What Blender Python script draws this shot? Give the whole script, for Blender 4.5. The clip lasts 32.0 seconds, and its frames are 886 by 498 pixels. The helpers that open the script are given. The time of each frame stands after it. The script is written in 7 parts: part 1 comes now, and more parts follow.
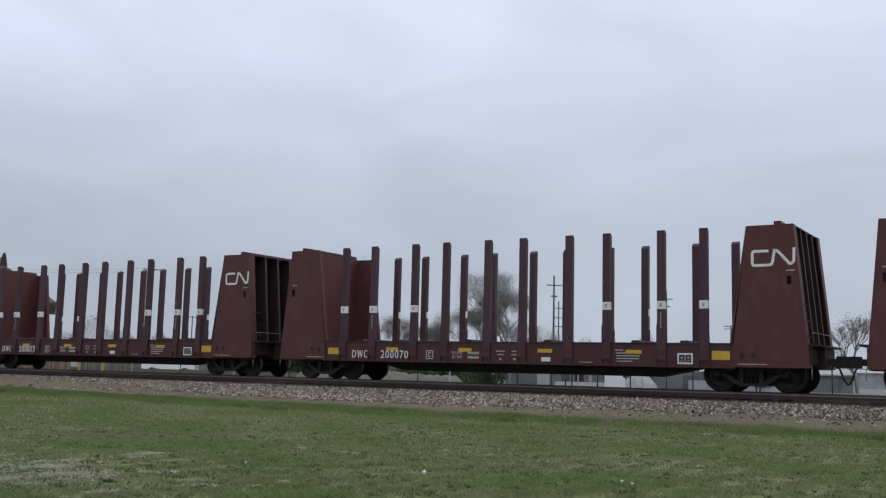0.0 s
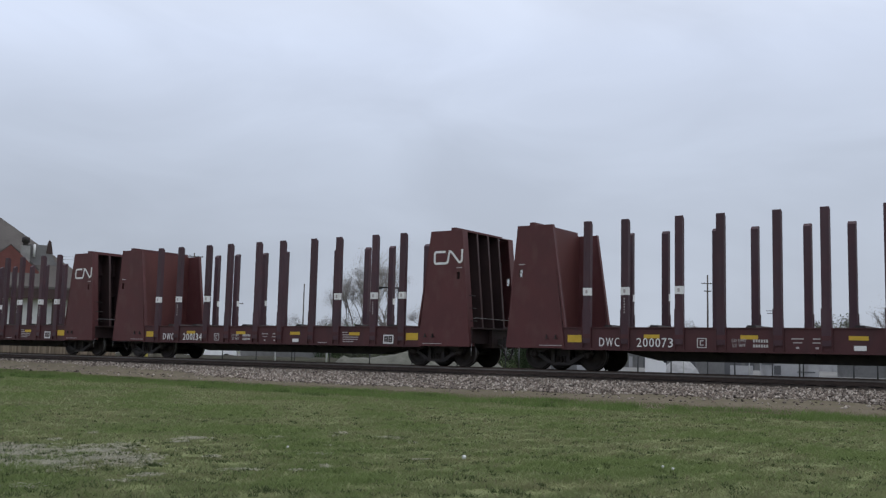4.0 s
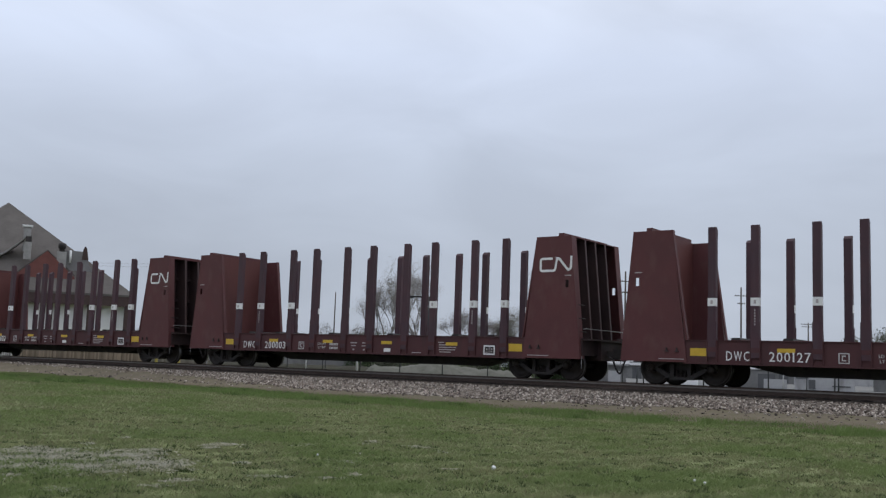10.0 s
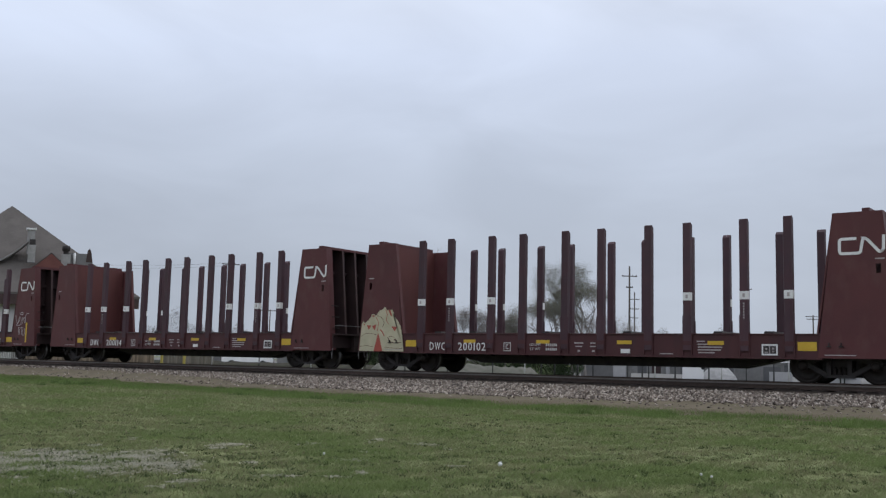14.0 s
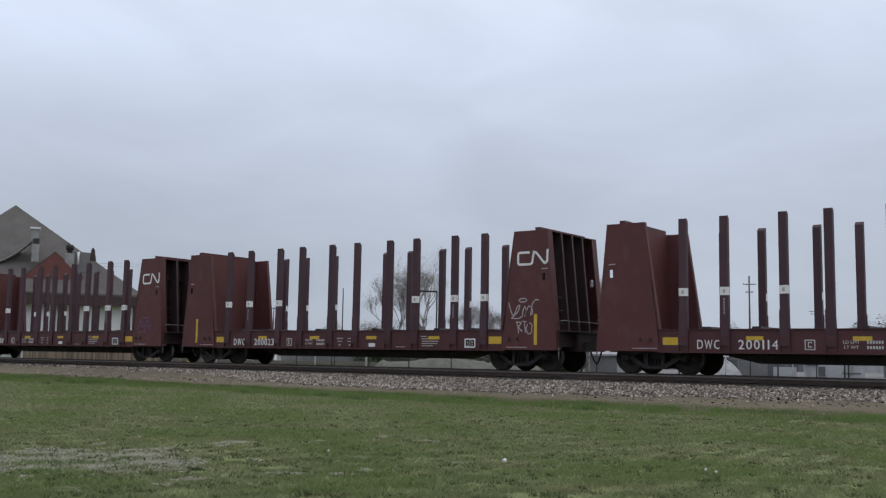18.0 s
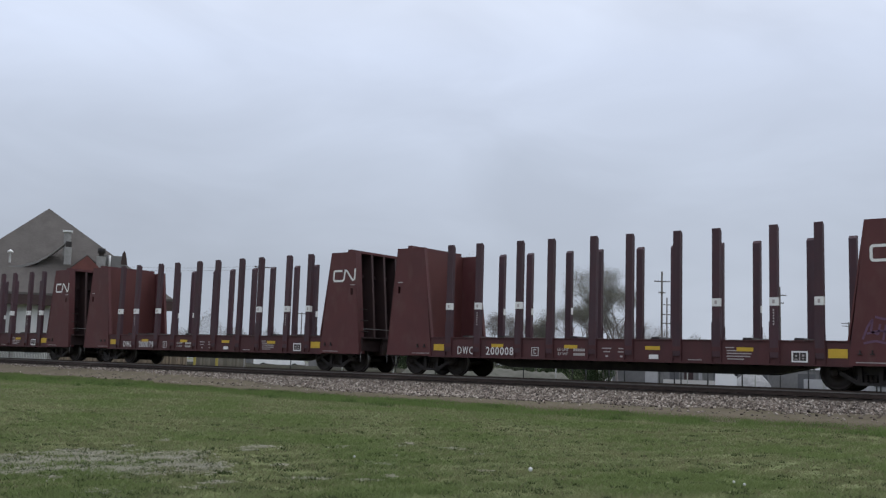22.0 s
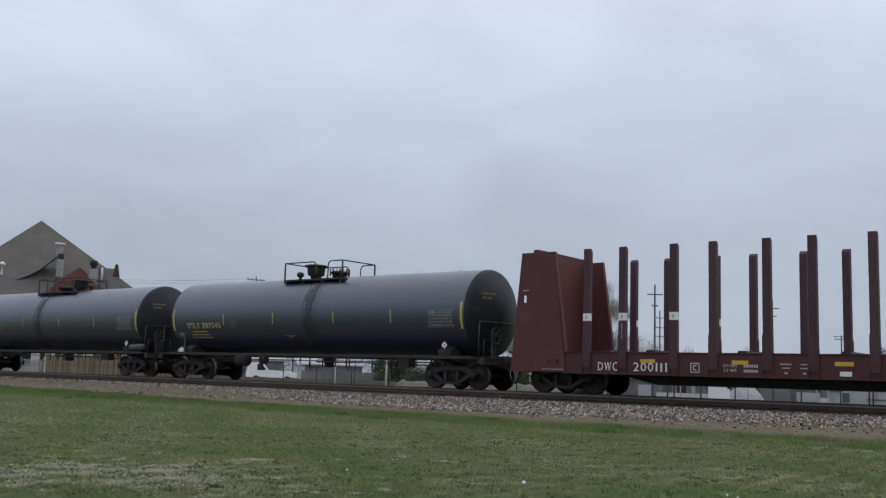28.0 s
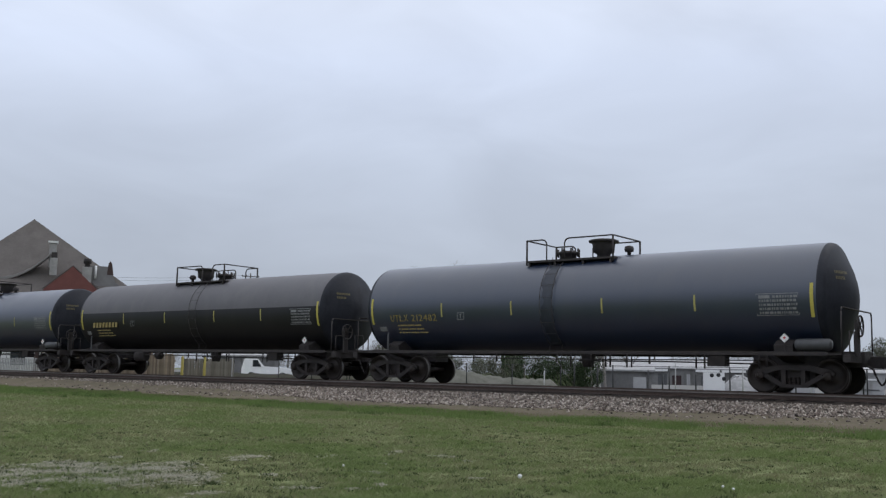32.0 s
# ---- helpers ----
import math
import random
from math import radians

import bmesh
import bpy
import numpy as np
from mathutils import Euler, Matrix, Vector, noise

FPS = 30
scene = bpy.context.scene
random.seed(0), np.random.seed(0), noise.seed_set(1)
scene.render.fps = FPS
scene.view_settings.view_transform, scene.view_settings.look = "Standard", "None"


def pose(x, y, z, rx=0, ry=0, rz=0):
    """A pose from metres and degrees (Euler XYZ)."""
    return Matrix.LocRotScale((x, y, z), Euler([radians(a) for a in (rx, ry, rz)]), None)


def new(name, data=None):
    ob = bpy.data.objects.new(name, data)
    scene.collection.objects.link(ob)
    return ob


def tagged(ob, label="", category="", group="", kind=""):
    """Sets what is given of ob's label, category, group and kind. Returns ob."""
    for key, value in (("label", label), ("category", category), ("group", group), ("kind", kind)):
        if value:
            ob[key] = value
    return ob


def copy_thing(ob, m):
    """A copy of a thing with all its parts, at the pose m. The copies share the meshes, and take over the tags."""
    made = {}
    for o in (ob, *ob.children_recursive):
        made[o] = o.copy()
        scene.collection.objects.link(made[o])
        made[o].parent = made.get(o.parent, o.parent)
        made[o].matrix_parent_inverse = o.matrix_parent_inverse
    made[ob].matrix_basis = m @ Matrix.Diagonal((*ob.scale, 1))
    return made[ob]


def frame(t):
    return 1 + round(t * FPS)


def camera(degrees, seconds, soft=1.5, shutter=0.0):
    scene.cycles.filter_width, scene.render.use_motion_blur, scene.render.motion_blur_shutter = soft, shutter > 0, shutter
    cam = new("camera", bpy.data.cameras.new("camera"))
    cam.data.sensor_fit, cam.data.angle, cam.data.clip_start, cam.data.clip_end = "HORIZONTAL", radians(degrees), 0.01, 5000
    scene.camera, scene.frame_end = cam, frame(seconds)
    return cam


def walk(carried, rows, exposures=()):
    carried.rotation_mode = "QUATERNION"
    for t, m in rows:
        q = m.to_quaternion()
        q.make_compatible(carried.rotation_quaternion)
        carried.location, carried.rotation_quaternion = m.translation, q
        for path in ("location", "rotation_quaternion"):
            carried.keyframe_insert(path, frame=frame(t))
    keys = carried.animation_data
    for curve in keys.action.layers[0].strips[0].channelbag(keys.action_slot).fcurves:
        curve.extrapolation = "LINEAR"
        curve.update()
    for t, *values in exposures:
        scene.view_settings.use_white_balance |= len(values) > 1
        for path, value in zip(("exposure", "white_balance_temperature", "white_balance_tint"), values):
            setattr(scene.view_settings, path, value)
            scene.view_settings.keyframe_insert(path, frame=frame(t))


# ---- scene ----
# ---------------------------------------------------------------- camera
cam = camera(48.11, 32.0, soft=1.3, shutter=0.0)
EYE = 1.05                      # lens above the lawn
PATH = [
    (0, 32.28, 7.03, -1.43), (0.5, 32.56, 7.10, -1.19), (1, 32.95, 7.06, -1.14), (1.5, 33.31, 6.98, -1.11), (2, 33.65, 6.89, -0.97),
    (2.5, 33.90, 6.81, -0.96), (3, 34.11, 6.65, -1.34), (3.5, 34.36, 6.39, -1.37), (4, 34.54, 6.14, -1.35), (4.5, 34.62, 5.98, -1.21),
    (6.5, 35.17, 6.44, -1.11), (7, 35.61, 6.76, -1.34), (7.5, 35.95, 6.88, -1.58), (8, 36.39, 6.83, -1.42), (8.5, 36.59, 6.73, -1.41),
    (9, 36.60, 6.67, -1.66), (9.5, 36.46, 6.67, -1.94), (10, 36.28, 6.64, -2.04), (10.5, 36.09, 6.54, -2.06), (11, 35.93, 6.44, -1.93),
    (11.5, 35.86, 6.34, -1.79), (12, 35.84, 6.26, -1.71), (12.5, 35.99, 6.23, -1.55), (13, 36.12, 6.30, -1.51), (13.5, 36.41, 6.37, -1.30),
    (14, 36.57, 6.48, -1.28), (14.5, 36.71, 6.58, -1.34), (15, 36.69, 6.63, -1.29), (15.5, 36.61, 6.61, -1.53), (17.5, 36.56, 6.33, -0.91),
    (18, 36.79, 6.29, -0.98), (18.5, 37.10, 6.29, -1.01), (19, 37.44, 6.36, -0.99), (19.5, 37.87, 6.47, -1.04), (20, 38.17, 6.60, -1.08),
    (20.5, 38.48, 6.72, -1.24), (21, 38.55, 6.75, -1.48), (21.5, 38.46, 6.73, -1.69), (22, 38.33, 6.67, -1.77), (22.5, 38.21, 6.70, -1.69),
    (23, 38.10, 6.82, -1.63), (23.5, 38.07, 7.00, -1.52), (24, 38.20, 7.19, -1.28), (24.5, 38.30, 7.33, -1.25), (26.5, 38.57, 7.55, -1.12),
    (27, 38.40, 7.54, -1.32), (27.5, 38.20, 7.51, -1.50), (28, 37.93, 7.42, -1.80), (28.5, 37.70, 7.32, -1.82), (29, 37.50, 7.17, -1.77),
    (29.5, 37.41, 7.04, -1.67), (30, 37.35, 6.92, -1.61), (30.5, 37.39, 6.91, -1.50), (31, 37.51, 6.92, -1.40), (31.5, 37.58, 6.99, -1.33),
    (32, 37.67, 7.12, -1.20),
]
walk(cam, [(t, pose(0, 0, EYE, 90 + p, r, y)) for t, y, p, r in PATH],
     exposures=((0, 0.0), (23.5, 0.0), (25.5, -0.09), (29.0, -0.09), (30.5, 0.0), (32.0, 0.02)))

# ---------------------------------------------------------------- sky and light
SUN_EL, SUN_AZ = 50, 25         # degrees; azimuth to the right of straight ahead


def build_sky():
    world = bpy.data.worlds.new("overcast_sky")
    scene.world = world
    world.use_nodes = True
    nt = world.node_tree
    nt.nodes.clear()
    N, Lk = nt.nodes.new, nt.links.new
    out, bg = N("ShaderNodeOutputWorld"), N("ShaderNodeBackground")
    sky = N("ShaderNodeTexSky")
    sky.sky_type, sky.sun_disc = "NISHITA", False
    sky.sun_elevation, sky.sun_rotation = radians(SUN_EL), radians(SUN_AZ)
    sky.air_density, sky.dust_density = 1.0, 4.0
    tc, sep = N("ShaderNodeTexCoord"), N("ShaderNodeSeparateXYZ")
    Lk(tc.outputs["Generated"], sep.inputs[0])
    # cloud deck: brighter towards the zenith
    ramp = N("ShaderNodeValToRGB")
    els = ramp.color_ramp.elements
    els[0].position, els[0].color = 0.0, (0.418, 0.463, 0.540, 1)
    els[1].position, els[1].color = 1.0, (1.20, 1.24, 1.34, 1)
    for pos, col in ((0.10, (0.458, 0.511, 0.606, 1)), (0.20, (0.540, 0.606, 0.731, 1)), (0.30, (0.710, 0.795, 0.975, 1)), (0.42, (0.82, 0.89, 1.04, 1))):
        e = els.new(pos)
        e.color = col
    Lk(sep.outputs["Z"], ramp.inputs[0])
    # thinner cloud low down towards the sun's side: brighter near the horizon, duller higher up
    dot = N("ShaderNodeVectorMath")
    dot.operation, dot.inputs[1].default_value = "DOT_PRODUCT", (-math.sin(radians(10)), math.cos(radians(10)), 0)
    Lk(tc.outputs["Generated"], dot.inputs[0])
    near = N("ShaderNodeMapRange")
    near.inputs["From Min"].default_value, near.inputs["From Max"].default_value = 0.74, 0.96
    Lk(dot.outputs["Value"], near.inputs[0])
    drop = N("ShaderNodeMapRange")
    drop.inputs["From Min"].default_value, drop.inputs["From Max"].default_value = 0.08, 0.30
    drop.inputs["To Min"].default_value, drop.inputs["To Max"].default_value = 0.13, -0.06
    Lk(sep.outputs["Z"], drop.inputs[0])
    glow = N("ShaderNodeMath")
    glow.operation = "MULTIPLY_ADD"
    glow.inputs[2].default_value = 1.0
    Lk(near.outputs[0], glow.inputs[0])
    Lk(drop.outputs[0], glow.inputs[1])
    mp = N("ShaderNodeMapping")
    mp.inputs["Scale"].default_value = (1.0, 1.0, 2.6)
    Lk(tc.outputs["Generated"], mp.inputs[0])
    n1 = N("ShaderNodeTexNoise")
    n1.inputs["Scale"].default_value, n1.inputs["Detail"].default_value, n1.inputs["Roughness"].default_value = 4.2, 4.0, 0.5
    n1.inputs["Distortion"].default_value = 0.6
    Lk(mp.outputs[0], n1.inputs["Vector"])
    mr = N("ShaderNodeMapRange")
    mr.inputs["From Min"].default_value, mr.inputs["From Max"].default_value = 0.3, 0.7
    mr.inputs["To Min"].default_value, mr.inputs["To Max"].default_value = 0.93, 1.07
    Lk(n1.outputs[0], mr.inputs[0])
    mul = N("ShaderNodeVectorMath")
    mul.operation = "SCALE"
    Lk(ramp.outputs[0], mul.inputs[0])
    both = N("ShaderNodeMath")
    both.operation = "MULTIPLY"
    Lk(mr.outputs[0], both.inputs[0])
    Lk(glow.outputs[0], both.inputs[1])
    Lk(both.outputs[0], mul.inputs["Scale"])
    sc = N("ShaderNodeVectorMath")
    sc.operation = "SCALE"
    sc.inputs["Scale"].default_value = 0.05
    Lk(sky.outputs[0], sc.inputs[0])
    mix = N("ShaderNodeMix")
    mix.data_type = "RGBA"
    mix.inputs["Factor"].default_value = 0.94
    Lk(sc.outputs[0], mix.inputs["A"])
    Lk(mul.outputs[0], mix.inputs["B"])
    Lk(mix.outputs["Result"], bg.inputs["Color"])
    bg.inputs["Strength"].default_value = 1.0
    Lk(bg.outputs[0], out.inputs[0])
    sun = new("sun", bpy.data.lights.new("sun", "SUN"))
    sun.data.energy, sun.data.angle, sun.data.color = 0.6, radians(40), (1.0, 0.97, 0.92)
    a, e = radians(SUN_AZ), radians(SUN_EL)
    d = Vector((math.sin(a) * math.cos(e), math.cos(a) * math.cos(e), math.sin(e)))
    sun.rotation_mode = "QUATERNION"
    sun.rotation_quaternion = d.to_track_quat("Z", "Y")


build_sky()


# ---------------------------------------------------------------- materials
def paint(name, c1, c2, rough=0.6, scale=3.0, fine=40.0, bump=0.15, metal=0.0, c3=None, streak=0.0, spec=0.4, vary=0.0, coat=0.0):
    """Two colours mixed by coarse and fine noise, fine relief, optional streaks down the face and dirt c3, optional variation piece by piece."""
    m = bpy.data.materials.new(name)
    m.use_nodes = True
    nt = m.node_tree
    N, Lk = nt.nodes.new, nt.links.new
    b = nt.nodes["Principled BSDF"]
    b.inputs["Metallic"].default_value = metal
    b.inputs["Specular IOR Level"].default_value = spec
    b.inputs["Coat Weight"].default_value, b.inputs["Coat Roughness"].default_value = coat, 0.28
    tc = N("ShaderNodeTexCoord")
    n1, n2 = N("ShaderNodeTexNoise"), N("ShaderNodeTexNoise")
    n1.inputs["Scale"].default_value, n1.inputs["Detail"].default_value = scale, 5
    n2.inputs["Scale"].default_value, n2.inputs["Detail"].default_value = fine, 4
    for n in (n1, n2):
        Lk(tc.outputs["Object"], n.inputs["Vector"])
    add = N("ShaderNodeMath")
    add.operation = "MULTIPLY_ADD"
    add.inputs[1].default_value, add.inputs[2].default_value = 0.35, 0.0
    Lk(n2.outputs[0], add.inputs[0])
    ad2 = N("ShaderNodeMath")
    ad2.operation = "MULTIPLY_ADD"
    ad2.inputs[1].default_value = 0.8
    Lk(n1.outputs[0], ad2.inputs[0])
    Lk(add.outputs[0], ad2.inputs[2])
    mr = N("ShaderNodeMapRange")
    mr.inputs["From Min"].default_value, mr.inputs["From Max"].default_value = 0.38, 0.78
    Lk(ad2.outputs[0], mr.inputs[0])
    mx = N("ShaderNodeMix")
    mx.data_type = "RGBA"
    mx.inputs["A"].default_value, mx.inputs["B"].default_value = (*c1, 1), (*c2, 1)
    Lk(mr.outputs[0], mx.inputs["Factor"])
    col = mx.outputs["Result"]
    if c3:
        mp, n3 = N("ShaderNodeMapping"), N("ShaderNodeTexNoise")
        mp.inputs["Scale"].default_value = (1, 1, 1 - 0.92 * streak)
        Lk(tc.outputs["Object"], mp.inputs[0])
        Lk(mp.outputs[0], n3.inputs["Vector"])
        n3.inputs["Scale"].default_value, n3.inputs["Detail"].default_value = scale * 2.2, 6
        m3 = N("ShaderNodeMapRange")
        m3.inputs["From Min"].default_value, m3.inputs["From Max"].default_value = 0.5, 0.78
        m3.inputs["To Max"].default_value = 0.75
        Lk(n3.outputs[0], m3.inputs[0])
        mx3 = N("ShaderNodeMix")
        mx3.data_type = "RGBA"
        Lk(col, mx3.inputs["A"])
        mx3.inputs["B"].default_value = (*c3, 1)
        Lk(m3.outputs[0], mx3.inputs["Factor"])
        col = mx3.outputs["Result"]
    if vary:
        oi = N("ShaderNodeObjectInfo")
        hs, mv = N("ShaderNodeHueSaturation"), N("ShaderNodeMapRange")
        mv.inputs["To Min"].default_value, mv.inputs["To Max"].default_value = 1 - vary, 1 + vary
        Lk(oi.outputs["Random"], mv.inputs[0])
        Lk(mv.outputs[0], hs.inputs["Value"])
        Lk(col, hs.inputs["Color"])
        col = hs.outputs[0]
    Lk(col, b.inputs["Base Color"])
    rr = N("ShaderNodeMapRange")
    rr.inputs["To Min"].default_value, rr.inputs["To Max"].default_value = max(0.05, rough - 0.12), min(1, rough + 0.12)
    Lk(n1.outputs[0], rr.inputs[0])
    Lk(rr.outputs[0], b.inputs["Roughness"])
    if bump:
        bp = N("ShaderNodeBump")
        bp.inputs["Strength"].default_value, bp.inputs["Distance"].default_value = bump, 0.02
        Lk(n2.outputs[0], bp.inputs["Height"])
        Lk(bp.outputs[0], b.inputs["Normal"])
    return m


def island_mat(name, stops, rough=0.9, spec=0.2, noise_scale=0.0, stops2=None, up=0.0):
    """Colours by island, from a ramp; with stops2 a large noise leads from the one ramp to the other."""
    m = bpy.data.materials.new(name)
    m.use_nodes = True
    nt = m.node_tree
    N, Lk = nt.nodes.new, nt.links.new
    b = nt.nodes["Principled BSDF"]
    b.inputs["Roughness"].default_value, b.inputs["Specular IOR Level"].default_value = rough, spec
    g = N("ShaderNodeNewGeometry")
    if up:                                  # normals bent skyward, so flat blades and crumbs shade evenly bright
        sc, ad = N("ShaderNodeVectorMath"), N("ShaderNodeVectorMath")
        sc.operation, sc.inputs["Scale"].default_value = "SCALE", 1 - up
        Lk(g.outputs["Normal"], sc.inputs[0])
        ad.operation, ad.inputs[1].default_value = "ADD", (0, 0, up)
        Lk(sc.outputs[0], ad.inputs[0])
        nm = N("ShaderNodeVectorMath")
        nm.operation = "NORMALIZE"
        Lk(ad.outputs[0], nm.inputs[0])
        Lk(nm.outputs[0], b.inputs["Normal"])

    def ramp(cols):
        r = N("ShaderNodeValToRGB")
        while len(r.color_ramp.elements) < len(cols):
            r.color_ramp.elements.new(0.5)
        for i, (e, c) in enumerate(zip(r.color_ramp.elements, cols)):
            e.position, e.color = i / max(1, len(cols) - 1), (*c, 1)
        Lk(g.outputs["Random Per Island"], r.inputs[0])
        return r.outputs[0]
    col = ramp(stops)
    if stops2:
        tc, n = N("ShaderNodeTexCoord"), N("ShaderNodeTexNoise")
        Lk(tc.outputs["Object"], n.inputs["Vector"])
        n.inputs["Scale"].default_value, n.inputs["Detail"].default_value = noise_scale, 4
        mr = N("ShaderNodeMapRange")
        mr.inputs["From Min"].default_value, mr.inputs["From Max"].default_value = 0.42, 0.66
        Lk(n.outputs[0], mr.inputs[0])
        mx = N("ShaderNodeMix")
        mx.data_type = "RGBA"
        Lk(mr.outputs[0], mx.inputs["Factor"])
        Lk(col, mx.inputs["A"])
        Lk(ramp(stops2), mx.inputs["B"])
        col = mx.outputs["Result"]
    Lk(col, b.inputs["Base Color"])
    if up:                                  # thin blades let light through
        tr, ms, out = N("ShaderNodeBsdfTranslucent"), N("ShaderNodeMixShader"), nt.nodes["Material Output"]
        Lk(col, tr.inputs["Color"])
        ms.inputs[0].default_value = 0.45
        Lk(b.outputs[0], ms.inputs[1])
        Lk(tr.outputs[0], ms.inputs[2])
        Lk(ms.outputs[0], out.inputs["Surface"])
    return m


OXIDE = paint("oxide_red_paint", (0.081, 0.0265, 0.0285), (0.103, 0.034, 0.0355), 0.6, 1.2, 30, 0.12, c3=(0.112, 0.052, 0.049), streak=0.5, spec=0.3, vary=0.07)
OXIDE_IN = paint("oxide_red_inner_plate", (0.092, 0.031, 0.029), (0.114, 0.039, 0.036), 0.6, 1.0, 24, 0.12, c3=(0.074, 0.026, 0.025), streak=0.8, spec=0.3, vary=0.08)
STAKE = paint("weathered_stake_paint", (0.052, 0.029, 0.038), (0.076, 0.036, 0.044), 0.6, 2.0, 40, 0.15, c3=(0.070, 0.047, 0.056), streak=0.9, spec=0.3, vary=0.12)
SILLPAINT = paint("grimy_sill_paint", (0.064, 0.0235, 0.0265), (0.086, 0.032, 0.034), 0.6, 1.4, 30, 0.12, c3=(0.052, 0.026, 0.029), streak=0.7, spec=0.3, vary=0.07)
GRIME = paint("black_running_gear", (0.021, 0.0185, 0.0195), (0.052, 0.044, 0.042), 0.75, 4, 40, 0.3)
WHEEL = paint("worn_wheel_steel", (0.020, 0.016, 0.015), (0.045, 0.035, 0.030), 0.55, 6, 60, 0.2, metal=0.3)
WHITE = paint("white_lettering", (0.66, 0.66, 0.66), (0.78, 0.78, 0.77), 0.6, 6, 60, 0.05)
FADED = paint("faded_white_lettering", (0.30, 0.26, 0.26), (0.46, 0.42, 0.42), 0.6, 6, 60, 0.05)
YELLOW = paint("yellow_reflective_plate", (0.50, 0.32, 0.028), (0.62, 0.41, 0.045), 0.5, 4, 40, 0.05)
TANKBLACK = paint("dusty_black_tank_paint", (0.0060, 0.0145, 0.038), (0.0105, 0.0215, 0.050), 0.36, 0.8, 20, 0.02, c3=(0.018, 0.026, 0.046), streak=0.9, spec=1.0, coat=0.35)
TANKLOWER = paint("black_lower_tank_paint", (0.007, 0.007, 0.009), (0.012, 0.012, 0.014), 0.45, 0.9, 16, 0.02, c3=(0.018, 0.016, 0.016), streak=0.9, spec=0.35)
TANKUPPER = paint("grey_upper_tank_paint", (0.088, 0.085, 0.093), (0.122, 0.118, 0.126), 0.55, 0.9, 16, 0.02, c3=(0.130, 0.125, 0.128), streak=0.9, spec=0.5)
TREAD = paint("bright_wheel_tread", (0.11, 0.105, 0.10), (0.17, 0.165, 0.16), 0.38, 6, 60, 0.05, metal=0.7)
TANKGRIME = paint("dusty_brown_running_gear", (0.017, 0.0145, 0.0145), (0.042, 0.034, 0.032), 0.75, 4, 40, 0.3)
HEADBLACK = paint("sooty_tank_head", (0.016, 0.018, 0.024), (0.030, 0.032, 0.041), 0.6, 0.9, 14, 0.05, c3=(0.005, 0.005, 0.007), streak=0.4, spec=0.2)
SPILL = paint("dark_spill_stain", (0.012, 0.017, 0.028), (0.024, 0.031, 0.047), 0.45, 2.5, 20, 0.03, c3=(0.036, 0.045, 0.064), streak=0.8, spec=0.6)
RAILSTEEL = paint("rusty_rail", (0.056, 0.038, 0.031), (0.092, 0.064, 0.052), 0.7, 6, 60, 0.3)
RAILTOP = paint("worn_glint_rail_head", (0.165, 0.142, 0.130), (0.23, 0.205, 0.188), 0.42, 6, 60, 0.05, metal=0.4)
TIE = paint("weathered_tie_wood", (0.034, 0.028, 0.024), (0.055, 0.046, 0.039), 0.9, 5, 50, 0.5, vary=0.2)


# ---------------------------------------------------------------- mesh tools
def box(bm, x0, x1, y0, y1, z0, z1, m=None):
    vs = [bm.verts.new((x, y, z)) for x in (x0, x1) for y in (y0, y1) for z in (z0, z1)]
    if m:
        for v in vs:
            v.co = m @ v.co
    for q in ((0, 1, 3, 2), (4, 6, 7, 5), (0, 4, 5, 1), (2, 3, 7, 6), (0, 2, 6, 4), (1, 5, 7, 3)):
        bm.faces.new([vs[i] for i in q])
    return vs


def prism(bm, poly, a, b, axis="y"):
    """A polygon in the plane of the other two axes, drawn out from a to b along axis."""
    def at(p, h):
        return {"x": (h, p[0], p[1]), "y": (p[0], h, p[1]), "z": (p[0], p[1], h)}[axis]
    lo = [bm.verts.new(at(p, a)) for p in poly]
    hi = [bm.verts.new(at(p, b)) for p in poly]
    n = len(poly)
    bm.faces.new(lo)
    bm.faces.new(hi[::-1])
    for i in range(n):
        bm.faces.new((lo[i], hi[i], hi[(i + 1) % n], lo[(i + 1) % n]))


def tube(bm, p0, p1, r0, r1=None, n=8, caps=True):
    p0, p1 = Vector(p0), Vector(p1)
    r1 = r0 if r1 is None else r1
    q = (p1 - p0).to_track_quat("Z", "Y")
    rings = []
    for p, r in ((p0, r0), (p1, r1)):
        rings.append([bm.verts.new(p + q @ Vector((r * math.cos(2 * math.pi * i / n), r * math.sin(2 * math.pi * i / n), 0))) for i in range(n)])
    for i in range(n):
        f = bm.faces.new((rings[0][i], rings[0][(i + 1) % n], rings[1][(i + 1) % n], rings[1][i]))
        f.smooth = True
    if caps:
        bm.faces.new(rings[0][::-1])
        bm.faces.new(rings[1])


def pipe(bm, pts, r, n=6):
    for a, b in zip(pts, pts[1:]):
        tube(bm, a, b, r, n=n)


